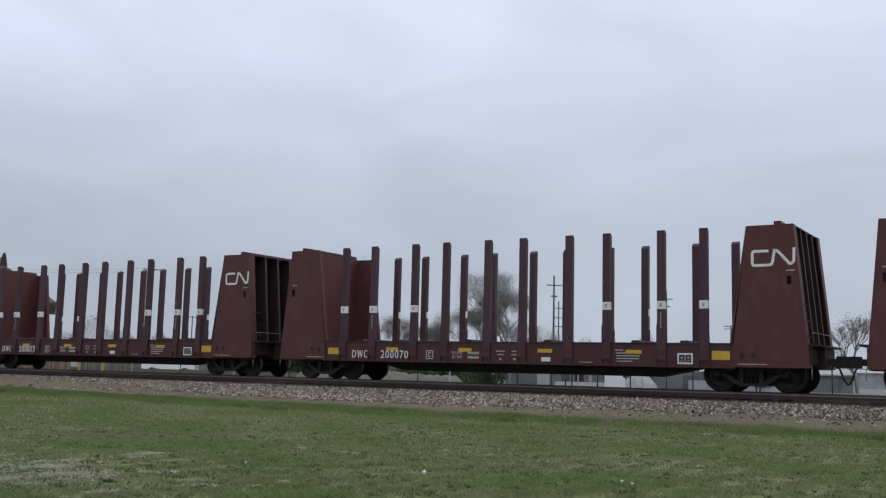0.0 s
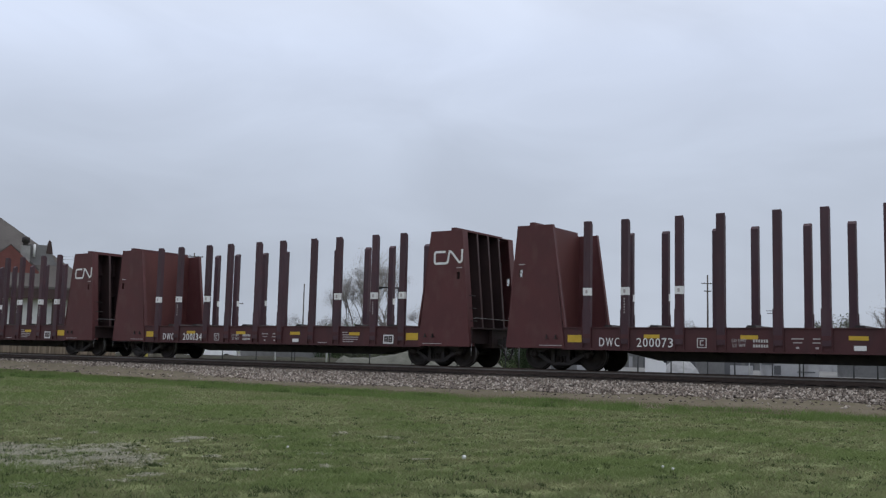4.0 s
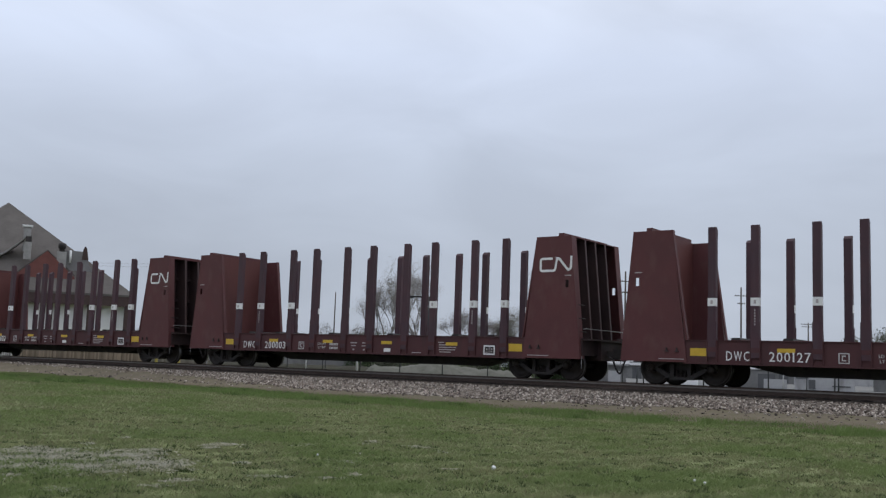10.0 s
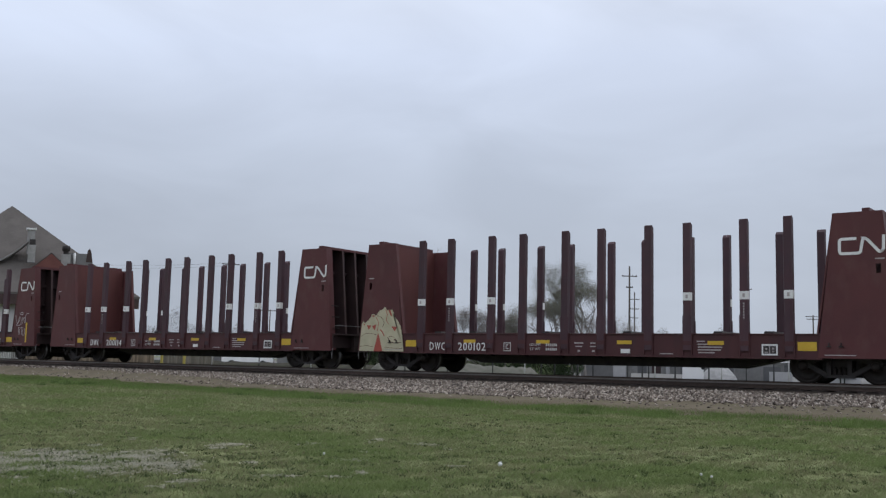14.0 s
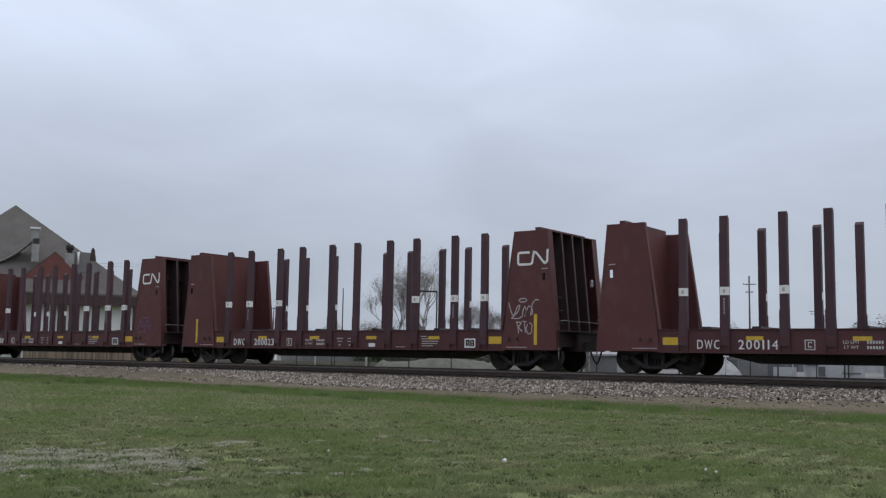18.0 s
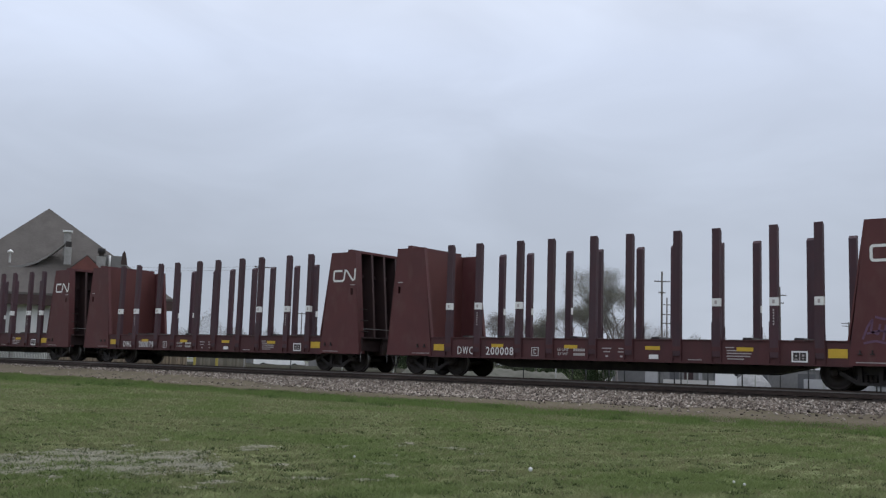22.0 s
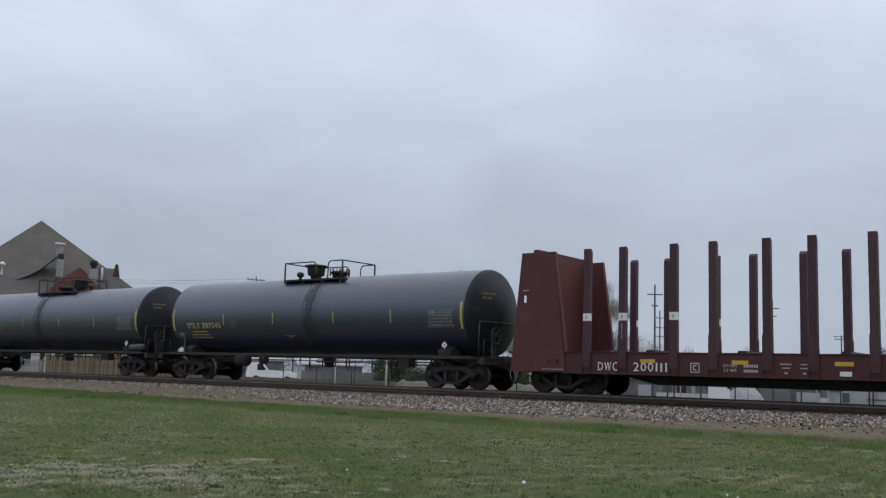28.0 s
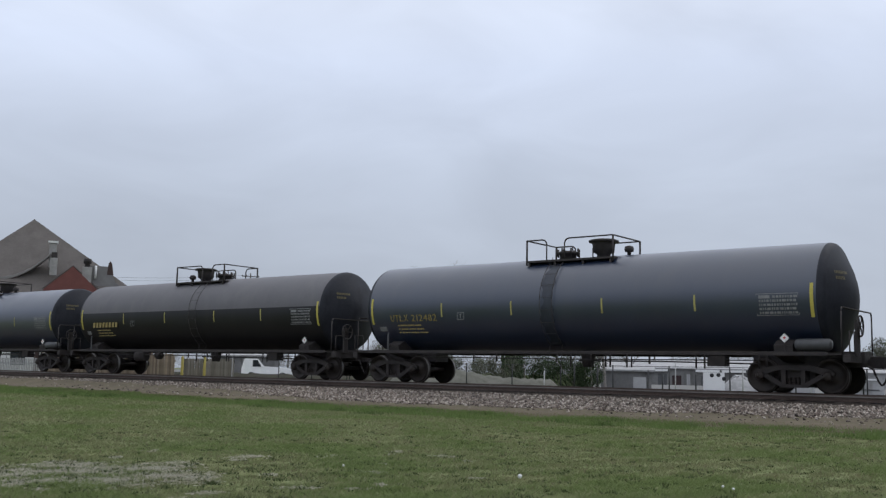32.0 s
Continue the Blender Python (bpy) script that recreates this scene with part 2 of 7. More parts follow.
def lathe(bm, prof, n=32, axis="x", centre=(0, 0, 0), smooth=True):
    """Profile of (along, radius) turned round an axis."""
    cx, cy, cz = centre
    rings = []
    for a, r in prof:
        ring = []
        for i in range(1 if r < 1e-6 else n):
            c, s = r * math.cos(2 * math.pi * i / n), r * math.sin(2 * math.pi * i / n)
            ring.append(bm.verts.new({"x": (cx + a, cy + c, cz + s), "y": (cx + c, cy + a, cz + s), "z": (cx + c, cy + s, cz + a)}[axis]))
        rings.append(ring)
    for A, B in zip(rings, rings[1:]):
        for i in range(n):
            j = (i + 1) % n
            if len(A) == 1 and len(B) == 1:
                continue
            q = [A[0], B[j], B[i]] if len(A) == 1 else [A[i], A[j], B[0]] if len(B) == 1 else [A[i], A[j], B[j], B[i]]
            bm.faces.new(q).smooth = smooth


def part(name, bm, material, parent=None, label="", at=None, fix=True):
    me = bpy.data.meshes.new(name)
    if fix:
        bmesh.ops.recalc_face_normals(bm, faces=bm.faces)
    bm.to_mesh(me)
    bm.free()
    return piece(name, me, material, parent, label, at)


def piece(name, me, material, parent=None, label="", at=None):
    if material and not me.materials:
        me.materials.append(material)
    ob = new(name, me)
    if parent:
        ob.parent = parent
    if at:
        ob.matrix_basis = at
    return tagged(ob, label)


def thing(name, m, label, category, group="", kind=""):
    ob = new(name)
    ob.empty_display_size = 0.3
    ob.matrix_basis = m
    return tagged(ob, label, category, group, kind)


def letters(text, size, material, depth=0.006, stretch=1.0):
    """Writing as a mesh in the x-z plane, facing -y, centred on its origin."""
    cu = bpy.data.curves.new("writing", "FONT")
    cu.body, cu.size, cu.extrude, cu.align_x, cu.align_y = text, size, depth, "CENTER", "CENTER"
    cu.resolution_u = 2
    ob = bpy.data.objects.new("writing", cu)
    scene.collection.objects.link(ob)
    me = bpy.data.meshes.new_from_object(ob.evaluated_get(bpy.context.evaluated_depsgraph_get()))
    bpy.data.objects.remove(ob)
    bpy.data.curves.remove(cu)
    me.transform(Matrix.Rotation(radians(90), 4, "X") @ Matrix.Diagonal((stretch, 1, 1, 1)))
    me.materials.clear()
    me.materials.append(material)
    return me


GLYPHS = {}


def glyph_mesh(glyph, size, material, width, shape=None):
    """One character, stretched to a width; alike ones share their mesh. shape(me) may bend it first."""
    key = (glyph, size, material.name, round(width, 4), shape is not None)
    if key not in GLYPHS:
        me = letters(glyph, size, material)
        xs = [v.co.x for v in me.vertices]
        me.transform(Matrix.Diagonal((width / (max(xs) - min(xs)), 1, 1, 1)) @ Matrix.Translation((-(max(xs) + min(xs)) / 2, 0, 0)))
        if shape:
            shape(me)
        GLYPHS[key] = me
    return GLYPHS[key]


def spread(text, width):
    """Each character of a text with its centre and width, so that the whole is as wide as given and centred on nought."""
    wide = {"1": 0.55, "I": 0.3, "M": 1.25, "W": 1.45, " ": 0.5, "C": 1.08, "D": 1.08}
    ws = [wide.get(c, 1.0) for c in text]
    f = width / (sum(ws) + 0.30 * (len(ws) - 1))
    x, out = -width / 2, []
    for c, w in zip(text, ws):
        if c != " ":
            out.append((c, x + w * f / 2, f * (0.26 if c == "1" else w)))
        x += (w + 0.30) * f
    return out


def soup(name, verts, faces, material, label, category, kind="stuff"):
    me = bpy.data.meshes.new(name)
    verts, faces = np.asarray(verts, dtype=np.float32), np.asarray(faces, dtype=np.int32)
    k = faces.shape[1]
    me.vertices.add(len(verts))
    me.vertices.foreach_set("co", verts.ravel())
    me.loops.add(faces.size)
    me.loops.foreach_set("vertex_index", faces.ravel())
    me.polygons.add(len(faces))
    me.polygons.foreach_set("loop_start", np.arange(0, faces.size, k, dtype=np.int32))
    me.polygons.foreach_set("loop_total", np.full(len(faces), k, dtype=np.int32))
    me.update(calc_edges=True)
    me.materials.append(material)
    return tagged(new(name, me), label, category, "", kind)


# ---------------------------------------------------------------- track numbers
YT, ZR = 27.53, 0.71            # track centre line and rail head
X_FROM, X_TO = -150.0, 60.0
WHEEL_R = 0.457
CAR_L, TANK_L = 18.78, 17.87    # over the couplers
FLAT_0, TANK_0 = -17.94, -224.105   # first long flat car and first tank car, at shift nought


def shift(t):
    """How far the train has rolled along the track."""
    u = min(1.0, max(0.0, (t - 24.0) / 2.6))       # a slight check of speed near the end
    # centimetre offsets set so the cars line up in the camera's view
    view_fit = np.interp(t, [0, 2, 4, 6, 8, 10, 12, 14, 16, 18, 20, 22, 24], [0.03, 0.05, 0.05, 0.035, 0.015, 0, 0, 0.02, 0.04, 0.05, 0.03, 0.01, 0])
    return 6.972 * t + 0.01382 * (t - 16) ** 2 - 0.000031 * (t - 16) ** 3 - 0.255 * u * u * (3 - 2 * u) - float(view_fit)


def stroke(bm, pts, w, y, t=0.004, closed=False):
    """A flat ribbon of width w along points (x, z), at depth y."""
    P = [Vector((p[0], p[1])) for p in pts]
    n = len(P)
    L, R = [], []
    for i, p in enumerate(P):
        a = P[i - 1] if i or closed else None
        b = P[(i + 1) % n] if i < n - 1 or closed else None
        d = ((p - a).normalized() if a is not None else Vector((0, 0))) + ((b - p).normalized() if b is not None else Vector((0, 0)))
        d = d.normalized() if d.length > 1e-6 else Vector((1, 0))
        s = Vector((-d.y, d.x)) * w / 2
        if a is not None and b is not None:
            s /= max(0.5, abs(d.dot((b - p).normalized())))
        L.append(bm.verts.new((p.x + s.x, y, p.y + s.y)))
        R.append(bm.verts.new((p.x - s.x, y, p.y - s.y)))
    for i in range(n if closed else n - 1):
        j = (i + 1) % n
        bm.faces.new((L[i], R[i], R[j], L[j]))


def bend(pts, r, k=4):
    """Round the corners of a polyline."""
    out = [pts[0]]
    for a, b, c in zip(pts, pts[1:], pts[2:]):
        a, b, c = Vector(a), Vector(b), Vector(c)
        p, q = b + (a - b).normalized() * r, b + (c - b).normalized() * r
        for i in range(k + 1):
            f = i / k
            out.append(tuple((1 - f) ** 2 * p + 2 * f * (1 - f) * b + f * f * q))
    return out + [pts[-1]]


# ---------------------------------------------------------------- running gear
def make_bogie(parent, x, movers, cast=GRIME):
    bm = bmesh.new()
    box(bm, -0.2, 0.2, -0.95, 0.95, 0.42, 0.68)
    lathe(bm, [(0.68, 0), (0.68, 0.28), (0.80, 0.28), (0.80, 0)], 16, "z")
    for s in (-1, 1):                       # brake beams
        box(bm, s * 0.42 - 0.04, s * 0.42 + 0.04, -0.75, 0.75, 0.34, 0.44)
    box(bm, -0.33, 0.33, -0.90, 0.90, 0.16, 0.42)     # spring plank and transom
    for s in (-1, 1):                       # brake heads and hangers close to the treads
        for k in (-1, 1):
            prism(bm, [(k * 0.34, 0.20), (k * 0.48, 0.24), (k * 0.44, 0.42), (k * 0.50, 0.62), (k * 0.34, 0.66)], *sorted((s * 0.62, s * 0.80)))
    bogie = part("bogie", bm, cast, parent, "", pose(x, 0, 0))
    for s in (-1, 1):
        bm = bmesh.new()
        y0, y1 = s * 0.93, s * 1.07
        top = [(-1.06, 0.56), (-0.95, 0.62), (-0.4, 0.74), (0.4, 0.74), (0.95, 0.62), (1.06, 0.56), (1.06, 0.47), (0.72, 0.50), (0.4, 0.60), (-0.4, 0.60), (-0.72, 0.50), (-1.06, 0.47)]
        prism(bm, top, y0, y1)
        for k in (-1, 1):
            prism(bm, [(k * 0.70, 0.50), (k * 0.82, 0.44), (k * 0.36, 0.17), (k * 0.28, 0.26)], y0, y1)
            prism(bm, [(k * 0.20, 0.62), (k * 0.31, 0.62), (k * 0.31, 0.22), (k * 0.20, 0.22)], y0, y1)
            box(bm, k * 0.889 - 0.10, k * 0.889 + 0.10, y0, y1, 0.37, 0.58)
        box(bm, -0.36, 0.36, y0 - 0.02, y1 + 0.02, 0.15, 0.23)
        part("side_frame", bm, cast, bogie)
        bm = bmesh.new()
        for k in (-0.12, 0.0, 0.12):
            for q in range(4):
                lathe(bm, [(0.23 + q * 0.048, 0.035), (0.25 + q * 0.048, 0.055), (0.27 + q * 0.048, 0.035)], 8, "z", (k, s * 1.0, 0))
        tagged(part("spring_nest", bm, WHEEL, bogie), "", "", "", "stuff")
    for k in (-0.889, 0.889):
        bm = bmesh.new()
        tube(bm, (0, -1.12, 0), (0, 1.12, 0), 0.075, n=10)
        for s in (-1, 1):
            tread = [(0.655, 0.0), (0.655, 0.40), (0.665, WHEEL_R + 0.025), (0.69, WHEEL_R + 0.025), (0.70, WHEEL_R), (0.79, WHEEL_R - 0.004), (0.795, 0.39), (0.755, 0.37), (0.735, 0.20), (0.80, 0.14), (0.80, 0)]
            lathe(bm, [(s * a, r) for a, r in tread], 28, "y")
            lathe(bm, [(s * 0.88, 0.0), (s * 0.88, 0.12), (s * 1.10, 0.12), (s * 1.14, 0.085), (s * 1.14, 0.0)], 12, "y")
            for q in range(3):              # cap bolts
                a = q * 2.094
                tube(bm, (0.05 * math.cos(a), s * 1.13, 0.05 * math.sin(a)), (0.05 * math.cos(a), s * 1.165, 0.05 * math.sin(a)), 0.018, n=6)
        for f in bm.faces:                  # running surface worn bright
            c = f.calc_center_median()
            if abs(math.hypot(c.x, c.z) - WHEEL_R) < 0.012 and 0.70 < abs(c.y) < 0.7945:
                f.material_index = 1
        ws = part("wheelset", bm, WHEEL, bogie, "", pose(k, 0, WHEEL_R))
        ws.data.materials.append(TREAD)
        movers.append(ws)
    return bogie


def make_coupler(parent, s, x_in, x_out):
    """Draft gear, coupler head and the two hanging hoses' halves."""
    bm = bmesh.new()
    box(bm, *sorted((s * x_in, s * (x_out - 0.30))), -0.09, 0.09, 0.74, 0.92)
    prism(bm, [(s * (x_out - 0.32), -0.12), (s * (x_out - 0.05), -0.20), (s * (x_out + 0.06), -0.10), (s * (x_out - 0.02), 0.02), (s * (x_out + 0.05), 0.16), (s * (x_out - 0.20), 0.19)], 0.68, 0.98, "z")
    part("coupler", bm, GRIME, parent)
    bm = bmesh.new()
    pts = [(s * (x_out - 0.34), -0.30, 0.74), (s * (x_out - 0.20), -0.32, 0.66), (s * (x_out - 0.15), -0.32, 0.52), (s * (x_out - 0.09), -0.30, 0.36), (s * (x_out - 0.03), -0.29, 0.27), (s * (x_out + 0.01), -0.29, 0.255)]
    pipe(bm, pts, 0.028, 6)
    part("air_hose", bm, GRIME, parent)


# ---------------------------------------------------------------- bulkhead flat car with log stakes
# panel brown darkened to hold the shade inside the bulkhead ends
INNERDARK = paint("shade_dark_brown", (0.029, 0.017, 0.018), (0.050, 0.028, 0.028), 0.75, 2, 25, 0.2)
RIBPAINT = paint("dull_rib_paint", (0.042, 0.022, 0.023), (0.066, 0.034, 0.034), 0.65, 2, 25, 0.2)
PALELETTER = paint("pale_lettering", (0.42, 0.40, 0.39), (0.56, 0.54, 0.53), 0.6, 6, 60, 0.05)
RODGREY = paint("dull_grey_rod", (0.15, 0.145, 0.15), (0.24, 0.235, 0.24), 0.6, 6, 60, 0.05)
STAKES = (-6.04, -4.86, -3.26, -2.10, -0.60, 0.60, 2.10, 3.26, 4.86, 6.04)
BANDED = (0, 1, 2, 7, 8, 9)
SILL_Y = 1.52


def holed_panel(bm, poly, hole, y0, y1):
    """A four-cornered plate with a four-cornered slot cut through it."""
    rings = [[bm.verts.new((x, y, z)) for x, z in q] for y in (y0, y1) for q in (poly, hole)]
    o0, h0, o1, h1 = rings
    for i in range(4):
        j = (i + 1) % 4
        bm.faces.new((o0[i], o0[j], h0[j], h0[i]))
        bm.faces.new((o1[i], h1[i], h1[j], o1[j]))
        bm.faces.new((o0[i], o1[i], o1[j], o0[j]))
        bm.faces.new((h0[i], h0[j], h1[j], h1[i]))


def make_bulkhead(car, s):
    ib, ob, it, ot, zb, zt = 6.75, 8.72, 7.20, 8.365, 0.64, 4.32
    xp = 7.84                               # upright load plate between the tapering side panels
    bm = bmesh.new()
    box(bm, *sorted((s * xp, s * (xp + 0.04))), -1.49, 1.49, 1.0, zt)
    head = part("bulkhead", bm, OXIDE_IN, car, "upright oxide red bulkhead plate")
    for side in (-1, 1):
        bm = bmesh.new()
        y0, y1 = side * 1.56, side * 1.50
        holed_panel(bm, [(s * ib, zb), (s * ob, zb), (s * ot, zt), (s * it, zt)],
                    [(s * 8.19, 2.76), (s * 8.31, 2.76), (s * 8.31, 2.99), (s * 8.19, 2.99)], y0, y1)
        part("side_panel", bm, OXIDE, head, "tapering brown side panel with a slot")
        for k in (0, 1):                    # step brackets low on the panel
            bm = bmesh.new()
            x = s * (ib + 0.28 + 0.30 * k)
            box(bm, x - 0.055, x + 0.055, side * 1.565, side * 1.61, 0.92, 0.945)
            box(bm, x - 0.012, x + 0.012, side * 1.565, side * 1.61, 0.945, 1.03)
            part("step", bm, GRIME, head)
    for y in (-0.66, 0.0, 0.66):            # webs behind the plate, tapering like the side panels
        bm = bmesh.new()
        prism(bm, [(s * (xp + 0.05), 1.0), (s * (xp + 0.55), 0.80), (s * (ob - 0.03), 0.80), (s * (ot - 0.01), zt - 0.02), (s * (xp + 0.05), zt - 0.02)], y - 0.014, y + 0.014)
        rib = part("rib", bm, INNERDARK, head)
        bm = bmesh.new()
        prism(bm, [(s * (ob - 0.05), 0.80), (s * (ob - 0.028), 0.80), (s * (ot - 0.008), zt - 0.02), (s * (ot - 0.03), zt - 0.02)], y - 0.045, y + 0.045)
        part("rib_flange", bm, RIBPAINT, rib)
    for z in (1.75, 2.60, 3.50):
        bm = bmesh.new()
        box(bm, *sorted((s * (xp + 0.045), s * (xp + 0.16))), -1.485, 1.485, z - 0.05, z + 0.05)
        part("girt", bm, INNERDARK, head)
    bm = bmesh.new()                        # back of the load plate, the recess's shade painted dark
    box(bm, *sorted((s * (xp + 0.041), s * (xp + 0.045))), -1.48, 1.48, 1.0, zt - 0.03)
    part("back_plate", bm, INNERDARK, head, "back of the bulkhead, painted dark for recess shade")
    bm = bmesh.new()                        # top chord
    box(bm, *sorted((s * (xp + 0.02), s * (xp + 0.20))), -1.42, 1.42, zt + 0.004, zt + 0.11)
    part("top_chord", bm, OXIDE, head)
    for side in (-1, 1):                    # bright worn edge of the side panel
        bm = bmesh.new()
        prism(bm, [(s * (ib - 0.022), zb + 0.6), (s * (ib + 0.02), zb + 0.6), (s * (it + 0.02), zt), (s * (it - 0.022), zt)], side * 1.44, side * 1.565)
        part("edge_flange", bm, OXIDE, head)
        bm = bmesh.new()                    # wide flange on the outer edge
        prism(bm, [(s * (ob - 0.03), zb + 0.02), (s * (ob + 0.012), zb + 0.02), (s * (ot + 0.012), zt + 0.004), (s * (ot - 0.03), zt + 0.004)], side * 1.27, side * 1.565)
        part("edge_flange", bm, OXIDE, head)
    bm = bmesh.new()                        # cap strip on the outer edge
    box(bm, *sorted((s * (xp + 0.20), s * (ot - 0.005))), -1.49, 1.49, zt - 0.03, zt)
    part("top_plate", bm, OXIDE, head)
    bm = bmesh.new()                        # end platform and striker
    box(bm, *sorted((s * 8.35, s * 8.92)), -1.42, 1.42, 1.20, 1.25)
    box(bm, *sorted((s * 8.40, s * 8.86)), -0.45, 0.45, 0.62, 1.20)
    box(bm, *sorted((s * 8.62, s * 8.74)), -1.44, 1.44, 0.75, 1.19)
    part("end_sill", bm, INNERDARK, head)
    bm = bmesh.new()                        # rod across the end
    pipe(bm, [(s * (ob + 0.03), -1.40, 1.52), (s * (ob + 0.07), -1.30, 1.54), (s * (ob + 0.07), 1.30, 1.54), (s * (ob + 0.03), 1.40, 1.52)], 0.013, 6)
    part("end_rod", bm, RODGREY, head, "pale grey rod across the end")
    bm = bmesh.new()                        # uncoupling handle hanging at the corner
    pipe(bm, [(s * (ob + 0.02), -1.44, 0.72), (s * (ob + 0.04), -1.50, 0.60), (s * (ob + 0.04), -1.50, 0.36)], 0.012, 6)
    part("uncoupling_handle", bm, RODGREY, head, "pale uncoupling handle")
    for z in (1.45, 1.85, 2.25):            # grab irons
        bm = bmesh.new()
        x = s * (ob - 0.05 - (z - 0.66) * 0.105)
        pipe(bm, [(x, -1.42, z), (x + s * 0.08, -1.42, z), (x + s * 0.08, -1.05, z), (x, -1.05, z)], 0.012, 5)
        part("grab_iron", bm, GRIME, head)
    return head


def logo(bm, x0, z0, w, h, y):
    """One rounded band: an open box that runs on into a zigzag."""
    t = 0.155 * h
    a, b = x0 + t / 2, x0 + w - t / 2
    lo, hi = z0 + t / 2, z0 + h * 0.86
    pts = [(x0 + 0.40 * w, hi), (a, hi), (a, lo), (x0 + 0.475 * w, lo), (x0 + 0.535 * w, hi + 0.04 * h), (x0 + 0.60 * w, hi), (x0 + 0.88 * w, lo), (x0 + 0.955 * w, lo + 0.1 * h), (b, z0 + h)]
    stroke(bm, bend(pts, 0.075), t, y)


def make_flat_car():
    car = thing("bulkhead_flat_car", pose(0, YT, ZR), "oxide red bulkhead flat car, empty, with tall log stakes", "rail car", "bulkhead flat cars in the train")
    wheels = []
    bm = bmesh.new()                        # deck and fish-belly centre sill
    box(bm, -7.76, 7.76, -1.44, 1.44, 1.16, 1.22)
    prism(bm, [(-8.7, 0.62), (-5.6, 0.62), (-4.3, 0.34), (4.3, 0.34), (5.6, 0.62), (8.7, 0.62), (8.7, 1.15), (-8.7, 1.15)], -0.38, 0.38)
    for x in (-5.2, -3.9, -2.6, -1.3, 0, 1.3, 2.6, 3.9, 5.2):
        prism(bm, [(-1.44, 1.15), (-1.44, 0.80), (-0.39, 0.55), (0.39, 0.55), (1.44, 0.80), (1.44, 1.15)], x - 0.05, x + 0.05, "x")
    part("deck_frame", bm, GRIME, car, "dark underframe with fish-belly sill")
    for side in (-1, 1):
        bm = bmesh.new()
        prism(bm, [(-6.85, 0.64), (6.85, 0.64), (6.85, 1.235), (-6.85, 1.235)], side * (SILL_Y - 0.05), side * SILL_Y)
        sill = part("side_sill", bm, SILLPAINT, car)
        for y0, y1, z0, z1 in ((0.09, 0.035, 1.238, 1.262), (0.12, 0.03, 0.605, 0.637)):
            bm = bmesh.new()
            box(bm, -6.85, 6.85, *sorted((side * (SILL_Y - y0), side * (SILL_Y + y1))), z0, z1)
            part("sill_flange", bm, SILLPAINT, sill)
        for x in STAKES:
            bm = bmesh.new()                # pocket
            for q in (-0.145, 0.118):
                prism(bm, [(x + q, 0.66), (x + q + 0.027, 0.66), (x + q + 0.027, 1.26), (x + q, 1.26)], side * (SILL_Y + 0.002), side * (SILL_Y + 0.05))
            box(bm, x - 0.145, x + 0.145, *sorted((side * (SILL_Y + 0.038), side * (SILL_Y + 0.06))), 0.94, 1.06)
            part("stake_pocket", bm, SILLPAINT, sill)
    for i, x in enumerate(STAKES):
        for side in (-1, 1):
            bm = bmesh.new()
            w = 0.109
            o, inn = side * 1.572, side * 1.42
            prism(bm, [(o, 0.80), (o, 4.33), (o - side * 0.06, 4.345), (inn, 4.26), (inn, 1.25), (o - side * 0.045, 1.25), (o - side * 0.045, 0.80)], x - w, x + w, "x")
            for q in (-w - 0.02, w - 0.004):   # foot flanges
                prism(bm, [(o, 1.25), (o, 1.75), (o - side * 0.05, 1.75), (o - side * 0.12, 1.25)], x + q, x + q + 0.024, "x")
            st = part("stake", bm, STAKE, car)
            if i in BANDED:
                bm = bmesh.new()
                box(bm, x - w - 0.004, x + w + 0.004, *sorted((side * 1.45, side * 1.578)), 2.17, 2.39)
                part("white_band", bm, WHITE, st, "white painted band")
                bm = bmesh.new()
                box(bm, x - 0.03, x + 0.035, *sorted((side * 1.579, side * 1.583)), 2.23, 2.33)
                part("band_mark", bm, FADED, st)
            if i in (1, 8):
                bm = bmesh.new()
                for k in range(6):
                    box(bm, x - 0.018, x + 0.018, *sorted((side * 1.573, side * 1.577)), 1.66 + 0.075 * k, 1.705 + 0.075 * k)
                tagged(part("stencil_line", bm, FADED, st), "", "", "", "stuff")
    for x in (-5.45, -4.06, -1.35, 1.35, 4.06, 5.45):      # log bunks across the deck
        bm = bmesh.new()
        prism(bm, [(x - 0.16, 1.222), (x + 0.16, 1.222), (x + 0.11, 1.33), (x - 0.11, 1.33)], -1.36, 1.36)
        part("bunk", bm, GRIME, car)
    make_bulkhead(car, -1)
    make_bulkhead(car, 1)
    # plates and stencils on the near and far sill
    for side in (-1, 1):
        y = side * (SILL_Y + 0.004)

        def plate(name, x0, x1, z0, z1, mat, label=""):
            bm = bmesh.new()
            box(bm, x0 * -side, x1 * -side, *sorted((y, y + side * 0.006)), z0, z1)
            return part(name, bm, mat, car, label)
        plate("yellow_plate", 6.24, 6.72, 0.82, 1.05, YELLOW, "large yellow reflective plate")
        plate("yellow_plate", -6.66, -6.20, 0.82, 1.03, YELLOW, "large yellow reflective plate")
        for x in (-4.06, -1.35, 1.35, 4.06):
            plate("yellow_strip", x - 0.23, x + 0.23, 0.955, 1.06, YELLOW, "narrow yellow reflective strip")
        plate("data_tag", 1.24, 1.53, 0.70, 0.82, WHITE)
        sx = -side
        bm = bmesh.new()                    # framed stencil boxes
        q = [(5.33, 0.715), (5.71, 0.715), (5.71, 0.965), (5.33, 0.965)]
        stroke(bm, [(sx * a, b) for a, b in q], 0.042, y + side * 0.009, closed=True)
        part("stencil_box", bm, WHITE, car, "white framed stencil box")
        plate("stencil_field", 5.35, 5.69, 0.73, 0.95, GRIME)
